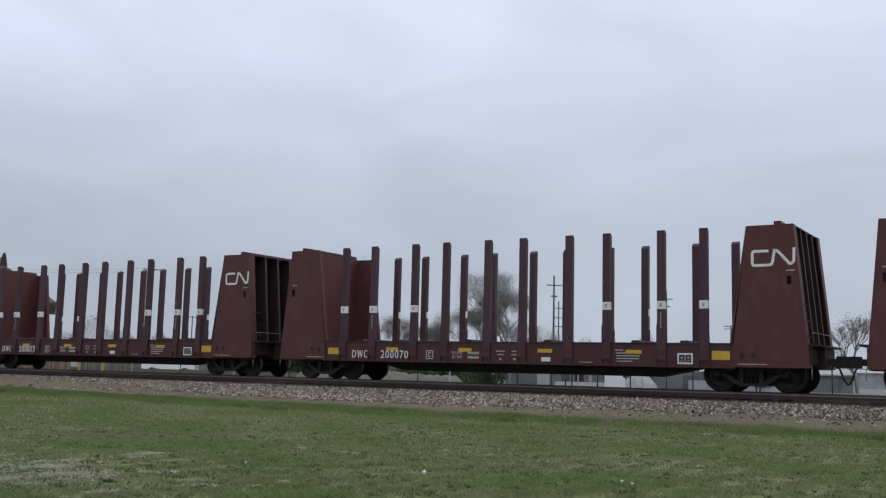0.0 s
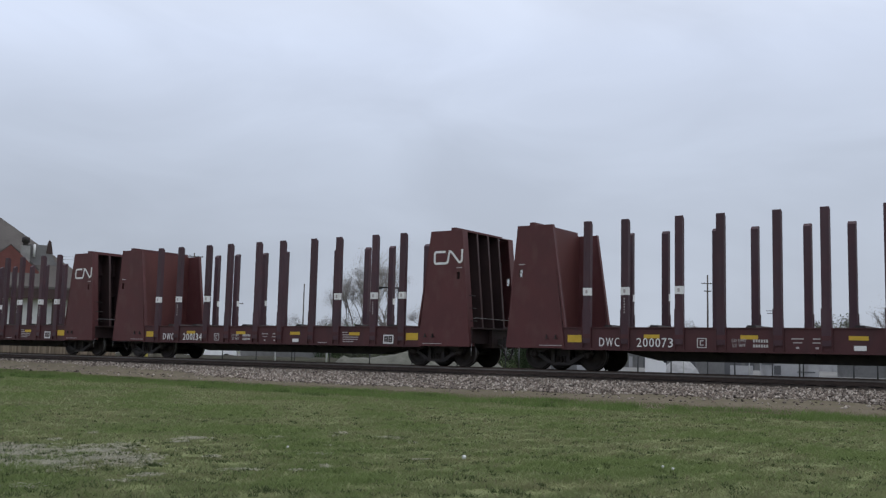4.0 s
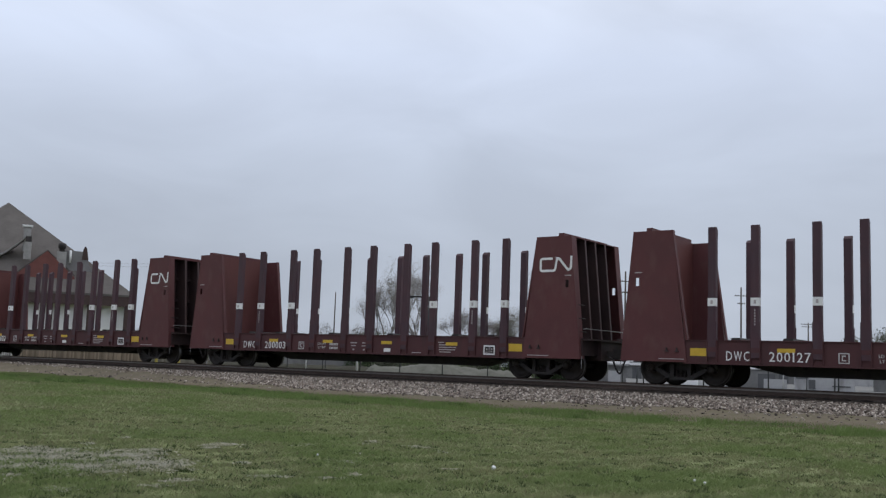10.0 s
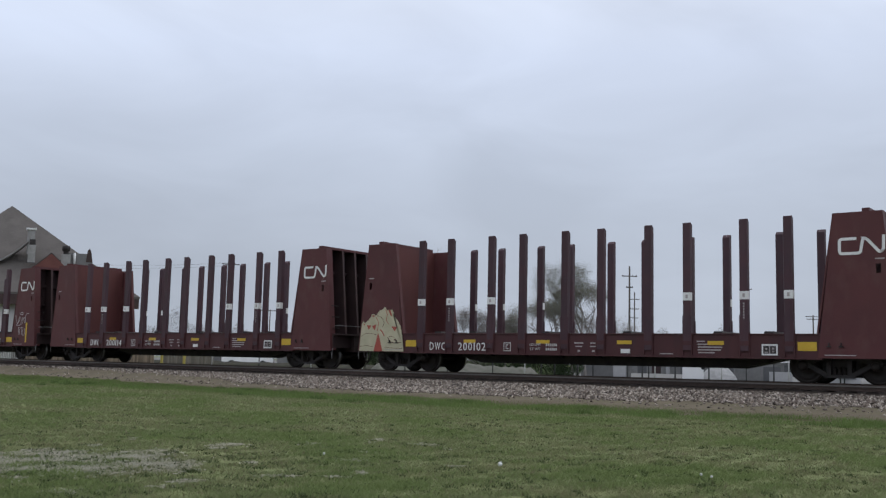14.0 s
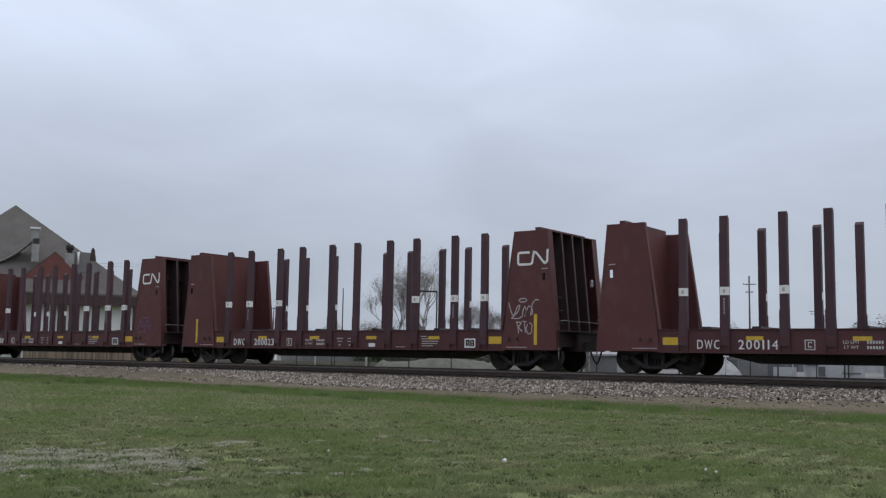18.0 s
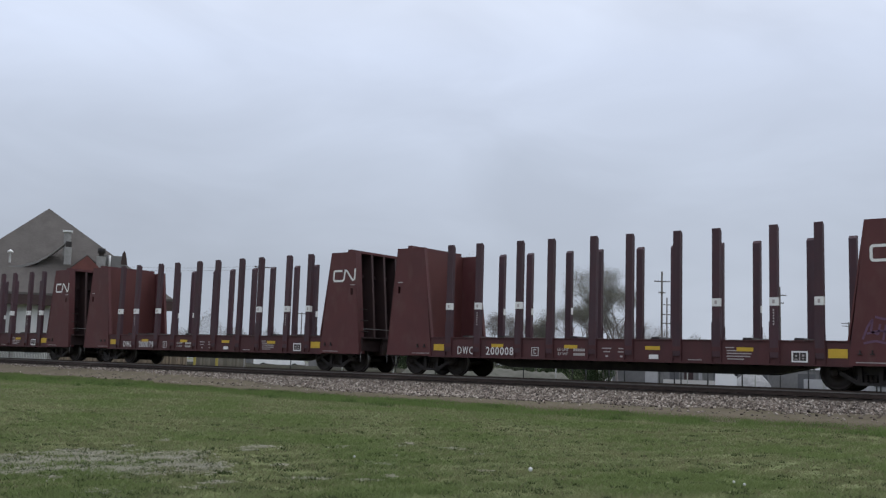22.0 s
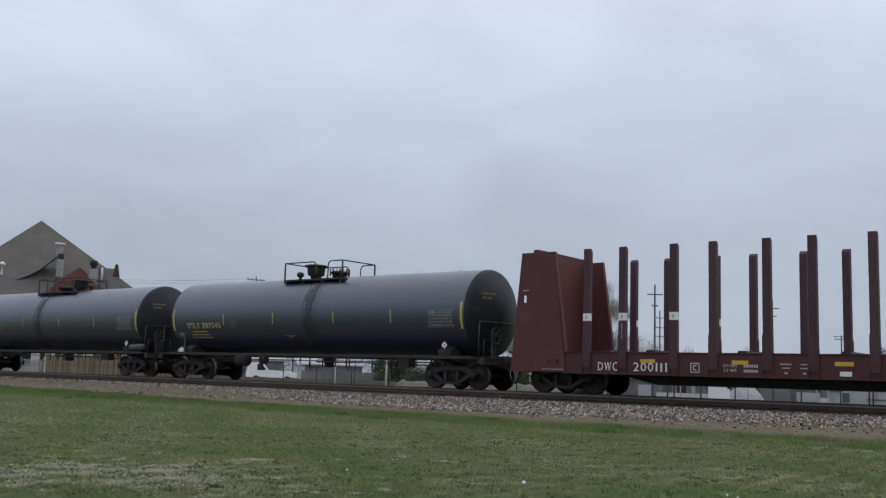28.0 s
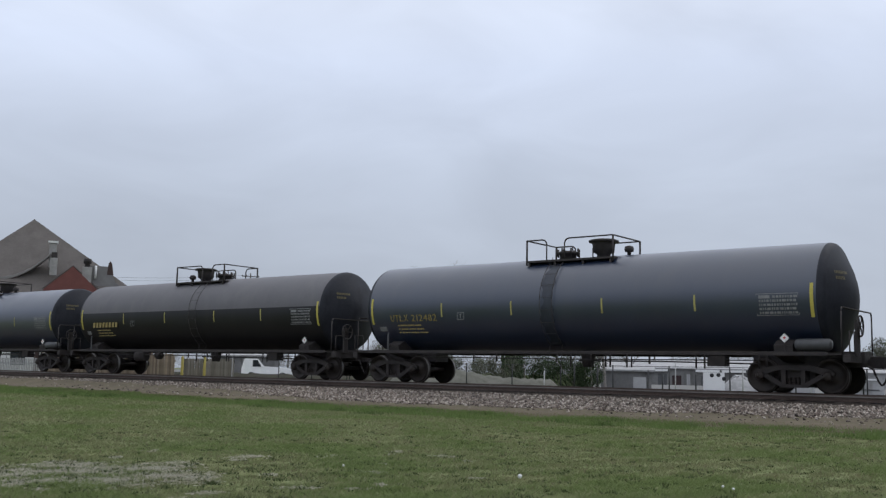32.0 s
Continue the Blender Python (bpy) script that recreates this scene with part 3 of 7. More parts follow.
        for x, z, w, h in ((5.52, 0.84, 0.025, 0.20), (5.43, 0.86, 0.05, 0.05), (5.61, 0.87, 0.06, 0.05), (5.61, 0.79, 0.06, 0.03), (5.43, 0.775, 0.09, 0.025)):
            bm = bmesh.new()
            box(bm, sx * x - w / 2, sx * x + w / 2, *sorted((y + side * 0.007, y + side * 0.010)), z - h / 2, z + h / 2)
            part("stencil_mark", bm, FADED, car)
        bm = bmesh.new()
        stroke(bm, [(sx * a, b) for a, b in [(-2.75, 0.725), (-2.51, 0.725), (-2.51, 0.965), (-2.75, 0.965)]], 0.026, y + side * 0.004, closed=True)
        stroke(bm, [(sx * -2.58, 0.905), (sx * -2.67, 0.905), (sx * -2.67, 0.79), (sx * -2.58, 0.79)], 0.028, y + side * 0.004)
        part("stencil_box", bm, PALELETTER, car)
        for x, z, w, h in ((-0.12, 0.98, 0.30, 0.035), (-0.12, 0.88, 0.22, 0.03), (-0.12, 0.75, 0.08, 0.05), (0.36, 0.98, 0.2, 0.03), (0.36, 0.88, 0.22, 0.03), (0.36, 0.75, 0.08, 0.05),
                           (2.64, 0.70, 0.40, 0.02), (3.64, 1.05, 0.24, 0.03), (3.86, 0.97, 0.62, 0.032), (3.90, 0.895, 0.68, 0.032), (3.88, 0.82, 0.66, 0.032), (3.80, 0.745, 0.46, 0.03),
                           (7.30, 0.72, 0.75, 0.022), (-7.2, 0.72, 0.75, 0.022), (8.29, 3.12, 0.22, 0.028), (-8.21, 3.14, 0.22, 0.028)):
            bm = bmesh.new()
            yy = y if abs(x) < 6.6 else side * 1.564
            box(bm, sx * x - w / 2, sx * x + w / 2, *sorted((yy, yy + side * 0.004)), z - h / 2, z + h / 2)
            part("stencil_line", bm, FADED, car)
        for row, z in (("LD LMT", 0.915), ("LT WT", 0.785)):
            me = letters(row, 0.118, PALELETTER)
            tagged(piece("load_stencil", me, PALELETTER, car, "", pose(sx * -1.62, y + side * 0.002, z, 0, 0, 0 if side < 0 else 180)), "", "", "", "stuff")
            bm = bmesh.new()
            for q in range(6):
                box(bm, sx * -1.05 - 0.20 + q * 0.068, sx * -1.05 - 0.155 + q * 0.068, *sorted((y, y + side * 0.004)), z - 0.038, z + 0.038)
            tagged(part("stencil_line", bm, PALELETTER, car), "", "", "", "stuff")
        bm = bmesh.new()
        if side < 0:
            logo(bm, 7.30, 3.235, 1.13, 0.47, -1.566)
        else:
            logo(bm, 7.30, 3.235, 1.13, 0.47, -1.566)
            bmesh.ops.rotate(bm, verts=bm.verts, matrix=Matrix.Rotation(math.pi, 3, "Z"))
        part("railway_emblem", bm, WHITE, car, "white rounded band emblem", fix=False)
    for s in (-1, 1):
        make_coupler(car, s, 8.8, CAR_L / 2)
    for x in (-7.13, 7.13):
        make_bogie(car, x, wheels)
    return car


# ---------------------------------------------------------------- tank car
TZ, TR = 2.56, 1.50             # tank axis above the rail head, radius


def make_tank_car(flip, shell=None):
    car = thing("tank_car", pose(0, YT, ZR), "black dusty tank car with yellow reflective stripes", "tank car", "tank cars at the end of the train")
    wheels = []
    bm = bmesh.new()
    shell = shell or (TANKBLACK, TANKBLACK)
    hl = 7.69                               # knuckle, then a shallow dome
    cap = [(hl, TR), (hl + 0.06, TR - 0.008), (hl + 0.12, TR - 0.035), (hl + 0.17, TR - 0.09), (hl + 0.205, TR - 0.17), (hl + 0.30, TR - 0.36), (hl + 0.42, TR - 0.62), (hl + 0.53, TR - 0.92), (hl + 0.61, TR - 1.22), (hl + 0.64, 0)]
    lathe(bm, [(x, TR) for x in (-hl, -5.0, -2.4, 0, 2.4, 5.0, hl)], 72, "x", (0, 0, TZ))
    # faces above mid-height take the shell's second material
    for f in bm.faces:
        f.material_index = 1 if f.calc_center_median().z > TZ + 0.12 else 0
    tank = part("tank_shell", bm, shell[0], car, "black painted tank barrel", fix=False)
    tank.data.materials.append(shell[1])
    for s in (-1, 1):
        bm = bmesh.new()
        lathe(bm, [(s * a, r) for a, r in cap], 72, "x", (0, 0, TZ))
        part("tank_head", bm, HEADBLACK, tank, "sooty domed tank end")
    e = -1 if flip else 1
    lx = -0.42 * e
    for side in (-1, 1) if shell[0] is shell[1] else ():   # spill down the side below the fittings
        bm = bmesh.new()
        row = []
        for q in range(33):
            a = 1.30 - 2.35 * q / 32
            c = lx + 0.025 * math.sin(q * 0.45)
            d = 0.20 + 0.05 * math.sin(q * 0.6 + 1) + 0.04 * math.sin(q * 1.7)
            r = TR + 0.003
            row.append([bm.verts.new((c + f * d, side * r * math.cos(a), TZ + r * math.sin(a))) for f in (-1, 1)])
        for u, v in zip(row, row[1:]):
            bm.faces.new((u[0], u[1], v[1], v[0])).smooth = True
        part("spill_stain", bm, SPILL, tank, "dark spill stain")
    for side in (-1, 1):
        for i, x in enumerate(e * q for q in (-7.58, -4.51, -1.74, 1.48, 4.38, 7.58)):
            z, h = (-0.15, 0.45) if abs(x) > 7 else (-0.15, 0.225)
            bm = bmesh.new()
            vs = []
            for k in range(7):
                a = (z - h + 2 * h * k / 6) / TR
                for w in ((-0.045, 0.045) if abs(x) > 7 else (-0.027, 0.027)):
                    vs.append(bm.verts.new((x + w, side * (TR + 0.006) * math.cos(a), TZ + (TR + 0.006) * math.sin(a))))
            for k in range(6):
                bm.faces.new((vs[2 * k], vs[2 * k + 1], vs[2 * k + 3], vs[2 * k + 2]))
            part("yellow_stripe", bm, TANKYELLOW if abs(x) > 7 else PALESTRIPE, car, "yellow reflective stripe")
        # data panel: framed rows of stencil
        sx = -side

        def lay(bm, x, z, w, h):
            """A small flat bar that follows the barrel."""
            r = TR + 0.006
            vs = []
            for q in (-0.5, 0.5):
                a = math.asin((z + q * h - TZ) / TR)
                vs.append([bm.verts.new((sx * (x + f * w), side * r * math.cos(a), TZ + r * math.sin(a))) for f in (-0.5, 0.5)])
            bm.faces.new((vs[0][0], vs[0][1], vs[1][1], vs[1][0]))
        bm = bmesh.new()
        rng = random.Random(77)
        for r in range(5):
            x = 6.20 if r else 6.56
            while x < 7.18:
                w = rng.choice((0.03, 0.045, 0.07, 0.10))
                lay(bm, x + w / 2, TZ - 0.035 - r * 0.105, w, 0.062)
                x += w + 0.026
        lay(bm, 6.34, TZ - 0.035, 0.30, 0.085)
        tagged(part("data_panel", bm, DIMGREY, car, "faded white rows of stencil"), "", "", "", "stuff")
        for x, z, w, h in ((6.68, TZ + 0.045, 1.12, 0.018), (6.68, TZ - 0.52, 1.12, 0.018), (6.125, TZ - 0.2375, 0.016, 0.55), (7.235, TZ - 0.2375, 0.016, 0.55)):
            bm = bmesh.new()
            lay(bm, x, z, w, h)
            part("panel_border", bm, DIMGREY, car)
        bm = bmesh.new()
        lay(bm, -7.18, TZ - 0.74, 0.30, 0.15)
        part("data_tag", bm, DIMGREY, car, "small grey tag")
        bm = bmesh.new()                    # upright placard holder on the sill
        box(bm, sx * -6.92 - 0.03, sx * -6.92 + 0.03, *sorted((side * 1.34, side * 1.37)), 1.02, 1.68)
        part("placard_holder", bm, RESERVOIR, car, "thin grey upright placard holder")
        bm = bmesh.new()                    # two short rows on the tank end
        for z, n in ((0.62, 9), (0.47, 6)):
            for q in range(n):
                yq = side * (0.92 - q * 0.062)
                xs = [sx * (7.702 + np.interp(TR - math.hypot(yq + d, z + h), [0, 0.008, 0.035, 0.09, 0.17, 0.36, 0.62, 0.92], [0, 0.06, 0.12, 0.17, 0.205, 0.30, 0.42, 0.53])) for d, h in ((-0.02, -0.04), (0.02, -0.04), (0.02, 0.04), (-0.02, 0.04))]
                bm.faces.new([bm.verts.new((xx, yq + d, TZ + z + h)) for xx, (d, h) in zip(xs, ((-0.02, -0.04), (0.02, -0.04), (0.02, 0.04), (-0.02, 0.04)))])
        tagged(part("head_stencil", bm, OLIVEINK, car, "dull yellow rows of stencil"), "", "", "", "stuff")
        for z, w, x in ((1.93, 1.05, -5.95), (1.81, 1.15, -5.9), (1.70, 1.3, -5.85)):
            bm = bmesh.new()
            yy = side * (math.sqrt(TR * TR - (z - TZ) ** 2) + 0.006)
            for q in range(10):
                box(bm, sx * (x - w / 2 + q * w / 10), sx * (x - w / 2 + q * w / 10 + w / (12 if q % 3 else 18)), *sorted((yy, yy + side * 0.004)), z - 0.024, z + 0.024)
            tagged(part("stencil_line", bm, DULLYELLOW, car), "", "", "", "stuff")
        bm = bmesh.new()                    # small framed stencil
        x, z = -sx * 3.72, 2.20
        yy = side * (math.sqrt(TR * TR - (z - TZ) ** 2) + 0.03)
        stroke(bm, [(x - 0.13, z - 0.11), (x + 0.13, z - 0.11), (x + 0.13, z + 0.11), (x - 0.13, z + 0.11)], 0.014, yy, closed=True)
        stroke(bm, [(x, z - 0.07), (x, z + 0.06)], 0.02, yy)
        stroke(bm, [(x - 0.06, z + 0.06), (x + 0.06, z + 0.06)], 0.02, yy)
        part("stencil_box", bm, DIMGREY, car)
        bm = bmesh.new()                    # placard: a square on its corner
        x, z = sx * 6.80, 1.44
        yy = side * 1.32
        prism(bm, [(x - 0.125, z), (x, z - 0.125), (x + 0.125, z), (x, z + 0.125)], yy, yy + side * 0.01)
        pl = part("placard", bm, WHITE, car, "white diamond hazard placard")
        bm = bmesh.new()
        prism(bm, [(x - 0.04, z + 0.01), (x, z - 0.03), (x + 0.04, z + 0.01), (x, z + 0.045)], yy + side * 0.011, yy + side * 0.014)
        part("placard_mark", bm, REDMARK, pl)
        bm = bmesh.new()
        box(bm, x - 0.02, x + 0.02, *sorted((yy - side * 0.02, yy)), 0.98, 1.30)
        part("placard_post", bm, GRIME, pl)
        # side sill pipe and hangers
        bm = bmesh.new()
        box(bm, -7.9, 7.9, *sorted((side * 1.30, side * 1.38)), 0.985, 1.085)
        part("side_rail", bm, GRIME, car)
        bm = bmesh.new()                    # ladder to the walkway, close to the barrel
        lr = TR + 0.075
        for x in (lx - 0.22, lx + 0.22):
            pts = [(x, side * lr * math.cos(a), TZ + lr * math.sin(a)) for a in [-0.95 + 0.2 * k for k in range(11)]]
            pipe(bm, [(x, side * 1.02, 0.55)] + pts + [(x, side * 0.80, TZ + TR - 0.02)], 0.011, 5)
        for k in range(8):
            a = -0.9 + k * 0.25
            yy, zz = side * lr * math.cos(a), TZ + lr * math.sin(a)
            tube(bm, (lx - 0.22, yy, zz), (lx + 0.22, yy, zz), 0.007, n=5)
        part("ladder", bm, GRIME, car)
    for s in (-1, 1):                       # railing across each end platform
        bm = bmesh.new()
        x = s * 8.28
        pipe(bm, [(x, -1.42, 1.02), (x, -1.42, 2.12), (x, -1.36, 2.22), (x, 1.36, 2.22), (x, 1.42, 2.12), (x, 1.42, 1.02)], 0.022, 6)
        part("end_handrail", bm, GRIME, car)
        bm = bmesh.new()
        pipe(bm, [(s * 8.46, -1.38, 1.02), (s * 8.46, -1.38, 1.60), (s * 8.46, -0.95, 1.60), (s * 8.46, -0.95, 1.02)], 0.018, 6)
        part("grab_iron", bm, GRIME, car)
    # running gear under the barrel
    for s in (-1, 1):
        bm = bmesh.new()
        prism(bm, [(-1.25, 0.98), (-1.30, 1.25), (-0.95, 1.42), (0.95, 1.42), (1.30, 1.25), (1.25, 0.98), (0.3, 0.80), (-0.3, 0.80)], s * 6.75 - 0.25, s * 6.75 + 0.25, "x")
        part("saddle", bm, GRIME, car)
        bm = bmesh.new()
        box(bm, *sorted((s * 5.6, s * 8.55)), -0.36, 0.36, 0.72, 1.12)
        part("stub_sill", bm, GRIME, car)
        bm = bmesh.new()
        box(bm, *sorted((s * 8.30, s * 8.50)), -1.42, 1.42, 0.82, 0.995)
        part("end_beam", bm, GRIME, car)
        bm = bmesh.new()
        box(bm, *sorted((s * 7.9, s * 8.5)), -1.42, 1.42, 1.00, 1.04)
        part("end_platform", bm, GRIME, car)
    bm = bmesh.new()                        # bottom outlet, brake rigging, pipes
    lathe(bm, [(0.62, 0.0), (0.62, 0.16), (0.80, 0.20), (1.08, 0.24)], 14, "z", (0.2, 0, 0))
    box(bm, 4.55, 5.05, -1.05, -0.70, 0.68, 0.97)
    pipe(bm, [(-6.0, -0.9, 0.88), (0, -0.95, 0.84), (6.0, -0.9, 0.86)], 0.018, 5)
    pipe(bm, [(0.4, -0.9, 0.80), (3.2, -0.92, 0.80), (6.0, -0.9, 0.76)], 0.022, 5)
    for x in (-3.5, -2.6, -0.35, 0.15, 0.85, 1.35, 1.50, 2.05, 2.20, 4.2, 4.45, 6.0, 6.2):
        tube(bm, (x, -1.0, 0.62 if x > 0 else 0.74), (x, -1.0, 1.05), 0.026, n=5)
    part("brake_rigging", bm, GRIME, car)
    if flip:
        for x, w, r, z in ((-3.80, 0.33, 0.23, 0.80), (-2.56, 0.16, 0.17, 0.84)):
            bm = bmesh.new()
            lathe(bm, [(-w, 0), (-w, r * 0.8), (-w + 0.05, r), (w - 0.05, r), (w, r * 0.8), (w, 0)], 16, "x", (x, -0.85, z))
            part("brake_cylinder", bm, GRIME, car)
    if not flip:
        bm = bmesh.new()
        lathe(bm, [(7.05, 0), (7.06, 0.11), (7.12, 0.155), (7.93, 0.155), (7.99, 0.11), (8.0, 0)], 16, "x", (0, -1.25, 1.27))
        part("air_reservoir", bm, RESERVOIR, car, "grey air reservoir")
    bm = bmesh.new()                        # brake wheel on the end
    lathe(bm, [(-0.02, 0.24), (0.02, 0.26), (0.02, 0.28), (-0.02, 0.28), (-0.02, 0.24)], 20, "x", (8.62, -0.95, 1.75))
    for k in range(3):
        a = k * 1.047
        tube(bm, (8.62, -0.95 - 0.25 * math.cos(a), 1.75 - 0.25 * math.sin(a)), (8.62, -0.95 + 0.25 * math.cos(a), 1.75 + 0.25 * math.sin(a)), 0.014, n=5)
    box(bm, 8.50, 8.58, -1.05, -0.85, 1.0, 1.9)
    part("brake_wheel", bm, GRIME, car)
    # walkway, railing, fittings on top
    top = TZ + TR
    e = -1 if flip else 1
    for side in (-1, 1):
        bm = bmesh.new()
        box(bm, -1.56, 1.56, *sorted((side * 0.42, side * 0.92)), top - 0.17, top - 0.11)
        part("walkway", bm, GRIME, car)
        for x in (-1.45, -0.5, 0.5, 1.45):
            bm = bmesh.new()
            box(bm, x - 0.035, x + 0.035, *sorted((side * 0.82, side * 0.90)), top - 0.40, top - 0.17)
            part("bracket", bm, GRIME, car)
        y, hi = side * 0.90, top + 0.54
        for x0, x1 in ((1.54, -0.15), (-1.54, -0.80)):     # a long and a short hoop, square at the end, round inside
            d = 0.16 if x0 < x1 else -0.16
            bm = bmesh.new()
            arc = [(x1 - d + d * math.sin(a), hi - abs(d) + abs(d) * math.cos(a)) for a in (0, 0.39, 0.79, 1.18, 1.57)]
            pipe(bm, [(e * x0, y, top - 0.26), (e * x0, y, hi)], 0.034, 6)
            pipe(bm, [(e * x0, y, hi)] + [(e * a, y, b) for a, b in arc] + [(e * x1, y, top - 0.12)], 0.024, 6)
            part("railing", bm, GRIME, car)
    for x in (-1.54, 1.54):
        bm = bmesh.new()
        pipe(bm, [(e * x, -0.90, hi), (e * x, 0.90, hi)], 0.024, 6)
        part("railing", bm, GRIME, car)
    bm = bmesh.new()
    lathe(bm, [(-0.1, 0.21), (0.08, 0.21), (0.14, 0.33), (0.44, 0.36), (0.455, 0.36), (0.455, 0.47), (0.51, 0.47), (0.535, 0.40), (0.545, 0.0)], 22, "z", (0.74 * e, 0, top))
    part("valve_housing", bm, GRIME, car)
    bm = bmesh.new()
    lathe(bm, [(-0.1, 0.27), (0.14, 0.27), (0.14, 0.36), (0.21, 0.36), (0.25, 0.20), (0.27, 0.0)], 20, "z", (-0.55 * e, 0, top))
    manway = part("manway", bm, GRIME, car)
    for k in range(8):
        a = k * 0.7854
        bm = bmesh.new()
        tube(bm, (-0.55 * e + 0.36 * math.cos(a), 0.36 * math.sin(a), top + 0.06), (-0.55 * e + 0.37 * math.cos(a), 0.37 * math.sin(a), top + 0.32), 0.032, n=6)
        part("bolt", bm, GRIME, manway)
    bm = bmesh.new()
    pipe(bm, [(-0.73 * e, 0, top + 0.24), (-0.70 * e, 0, top + 0.40), (-0.40 * e, 0, top + 0.40), (-0.37 * e, 0, top + 0.24)], 0.018, 5)
    part("lid_handle", bm, GRIME, manway)
    bm = bmesh.new()
    lathe(bm, [(-0.05, 0.06), (0.10, 0.06), (0.11, 0.13), (0.18, 0.15), (0.27, 0.13), (0.29, 0.07), (0.31, 0)], 10, "z", (1.62 * e, 0, top))
    part("relief_valve", bm, GRIME, car)
    for s in (-1, 1):
        make_coupler(car, s, 8.4, TANK_L / 2)
    for x in (-6.92, 6.92):
        make_bogie(car, x, wheels, TANKGRIME)
    return car


TANKYELLOW = paint("dirty_yellow_stripe", (0.42, 0.36, 0.07), (0.54, 0.46, 0.09), 0.5, 6, 40, 0.05)
PALESTRIPE = paint("dusty_pale_stripe", (0.34, 0.31, 0.10), (0.46, 0.41, 0.13), 0.6, 6, 40, 0.05)
PALEYELLOW = paint("pale_yellow_stencil", (0.42, 0.36, 0.16), (0.54, 0.47, 0.24), 0.6, 6, 40, 0.05)
DULLYELLOW = paint("dull_yellow_stencil", (0.22, 0.170, 0.055), (0.30, 0.235, 0.085), 0.6, 6, 40, 0.05)
OLIVEINK = paint("dirty_olive_stencil", (0.090, 0.075, 0.032), (0.135, 0.112, 0.050), 0.6, 6, 40, 0.05)
DIMGREY = paint("dim_grey_stencil", (0.16, 0.165, 0.17), (0.26, 0.26, 0.26), 0.6, 6, 40, 0.05)
RUSTSMEAR = paint("rusty_scrape", (0.030, 0.018, 0.018), (0.065, 0.036, 0.030), 0.7, 6, 30, 0.1)
CREAM = paint("cream_spray_paint", (0.40, 0.37, 0.25), (0.52, 0.48, 0.34), 0.6, 3, 30, 0.05)
VIOLET = paint("faint_violet_spray", (0.105, 0.052, 0.095), (0.130, 0.066, 0.120), 0.6, 3, 30, 0.05)
REDSPRAY = paint("red_spray_paint", (0.30, 0.055, 0.042), (0.39, 0.09, 0.06), 0.6, 3, 30, 0.05)
REDMARK = paint("red_placard_mark", (0.40, 0.03, 0.03), (0.5, 0.05, 0.05), 0.6, 6, 40, 0.05)
RESERVOIR = paint("grey_reservoir", (0.055, 0.056, 0.060), (0.085, 0.086, 0.090), 0.5, 5, 40, 0.1)

NUMBERS = {-1: "", 0: "200070", 1: "200073", 2: "200134", 3: "200127", 4: "200003", 5: "200102", 6: "200114", 7: "200023", 8: "200008", 9: "200079", 10: "200111"}
MARK = "DWC"
TANK_NUMBERS = ("207545", "212482", "", "")
TRAIN = []                      # (car, place along the track at shift nought)


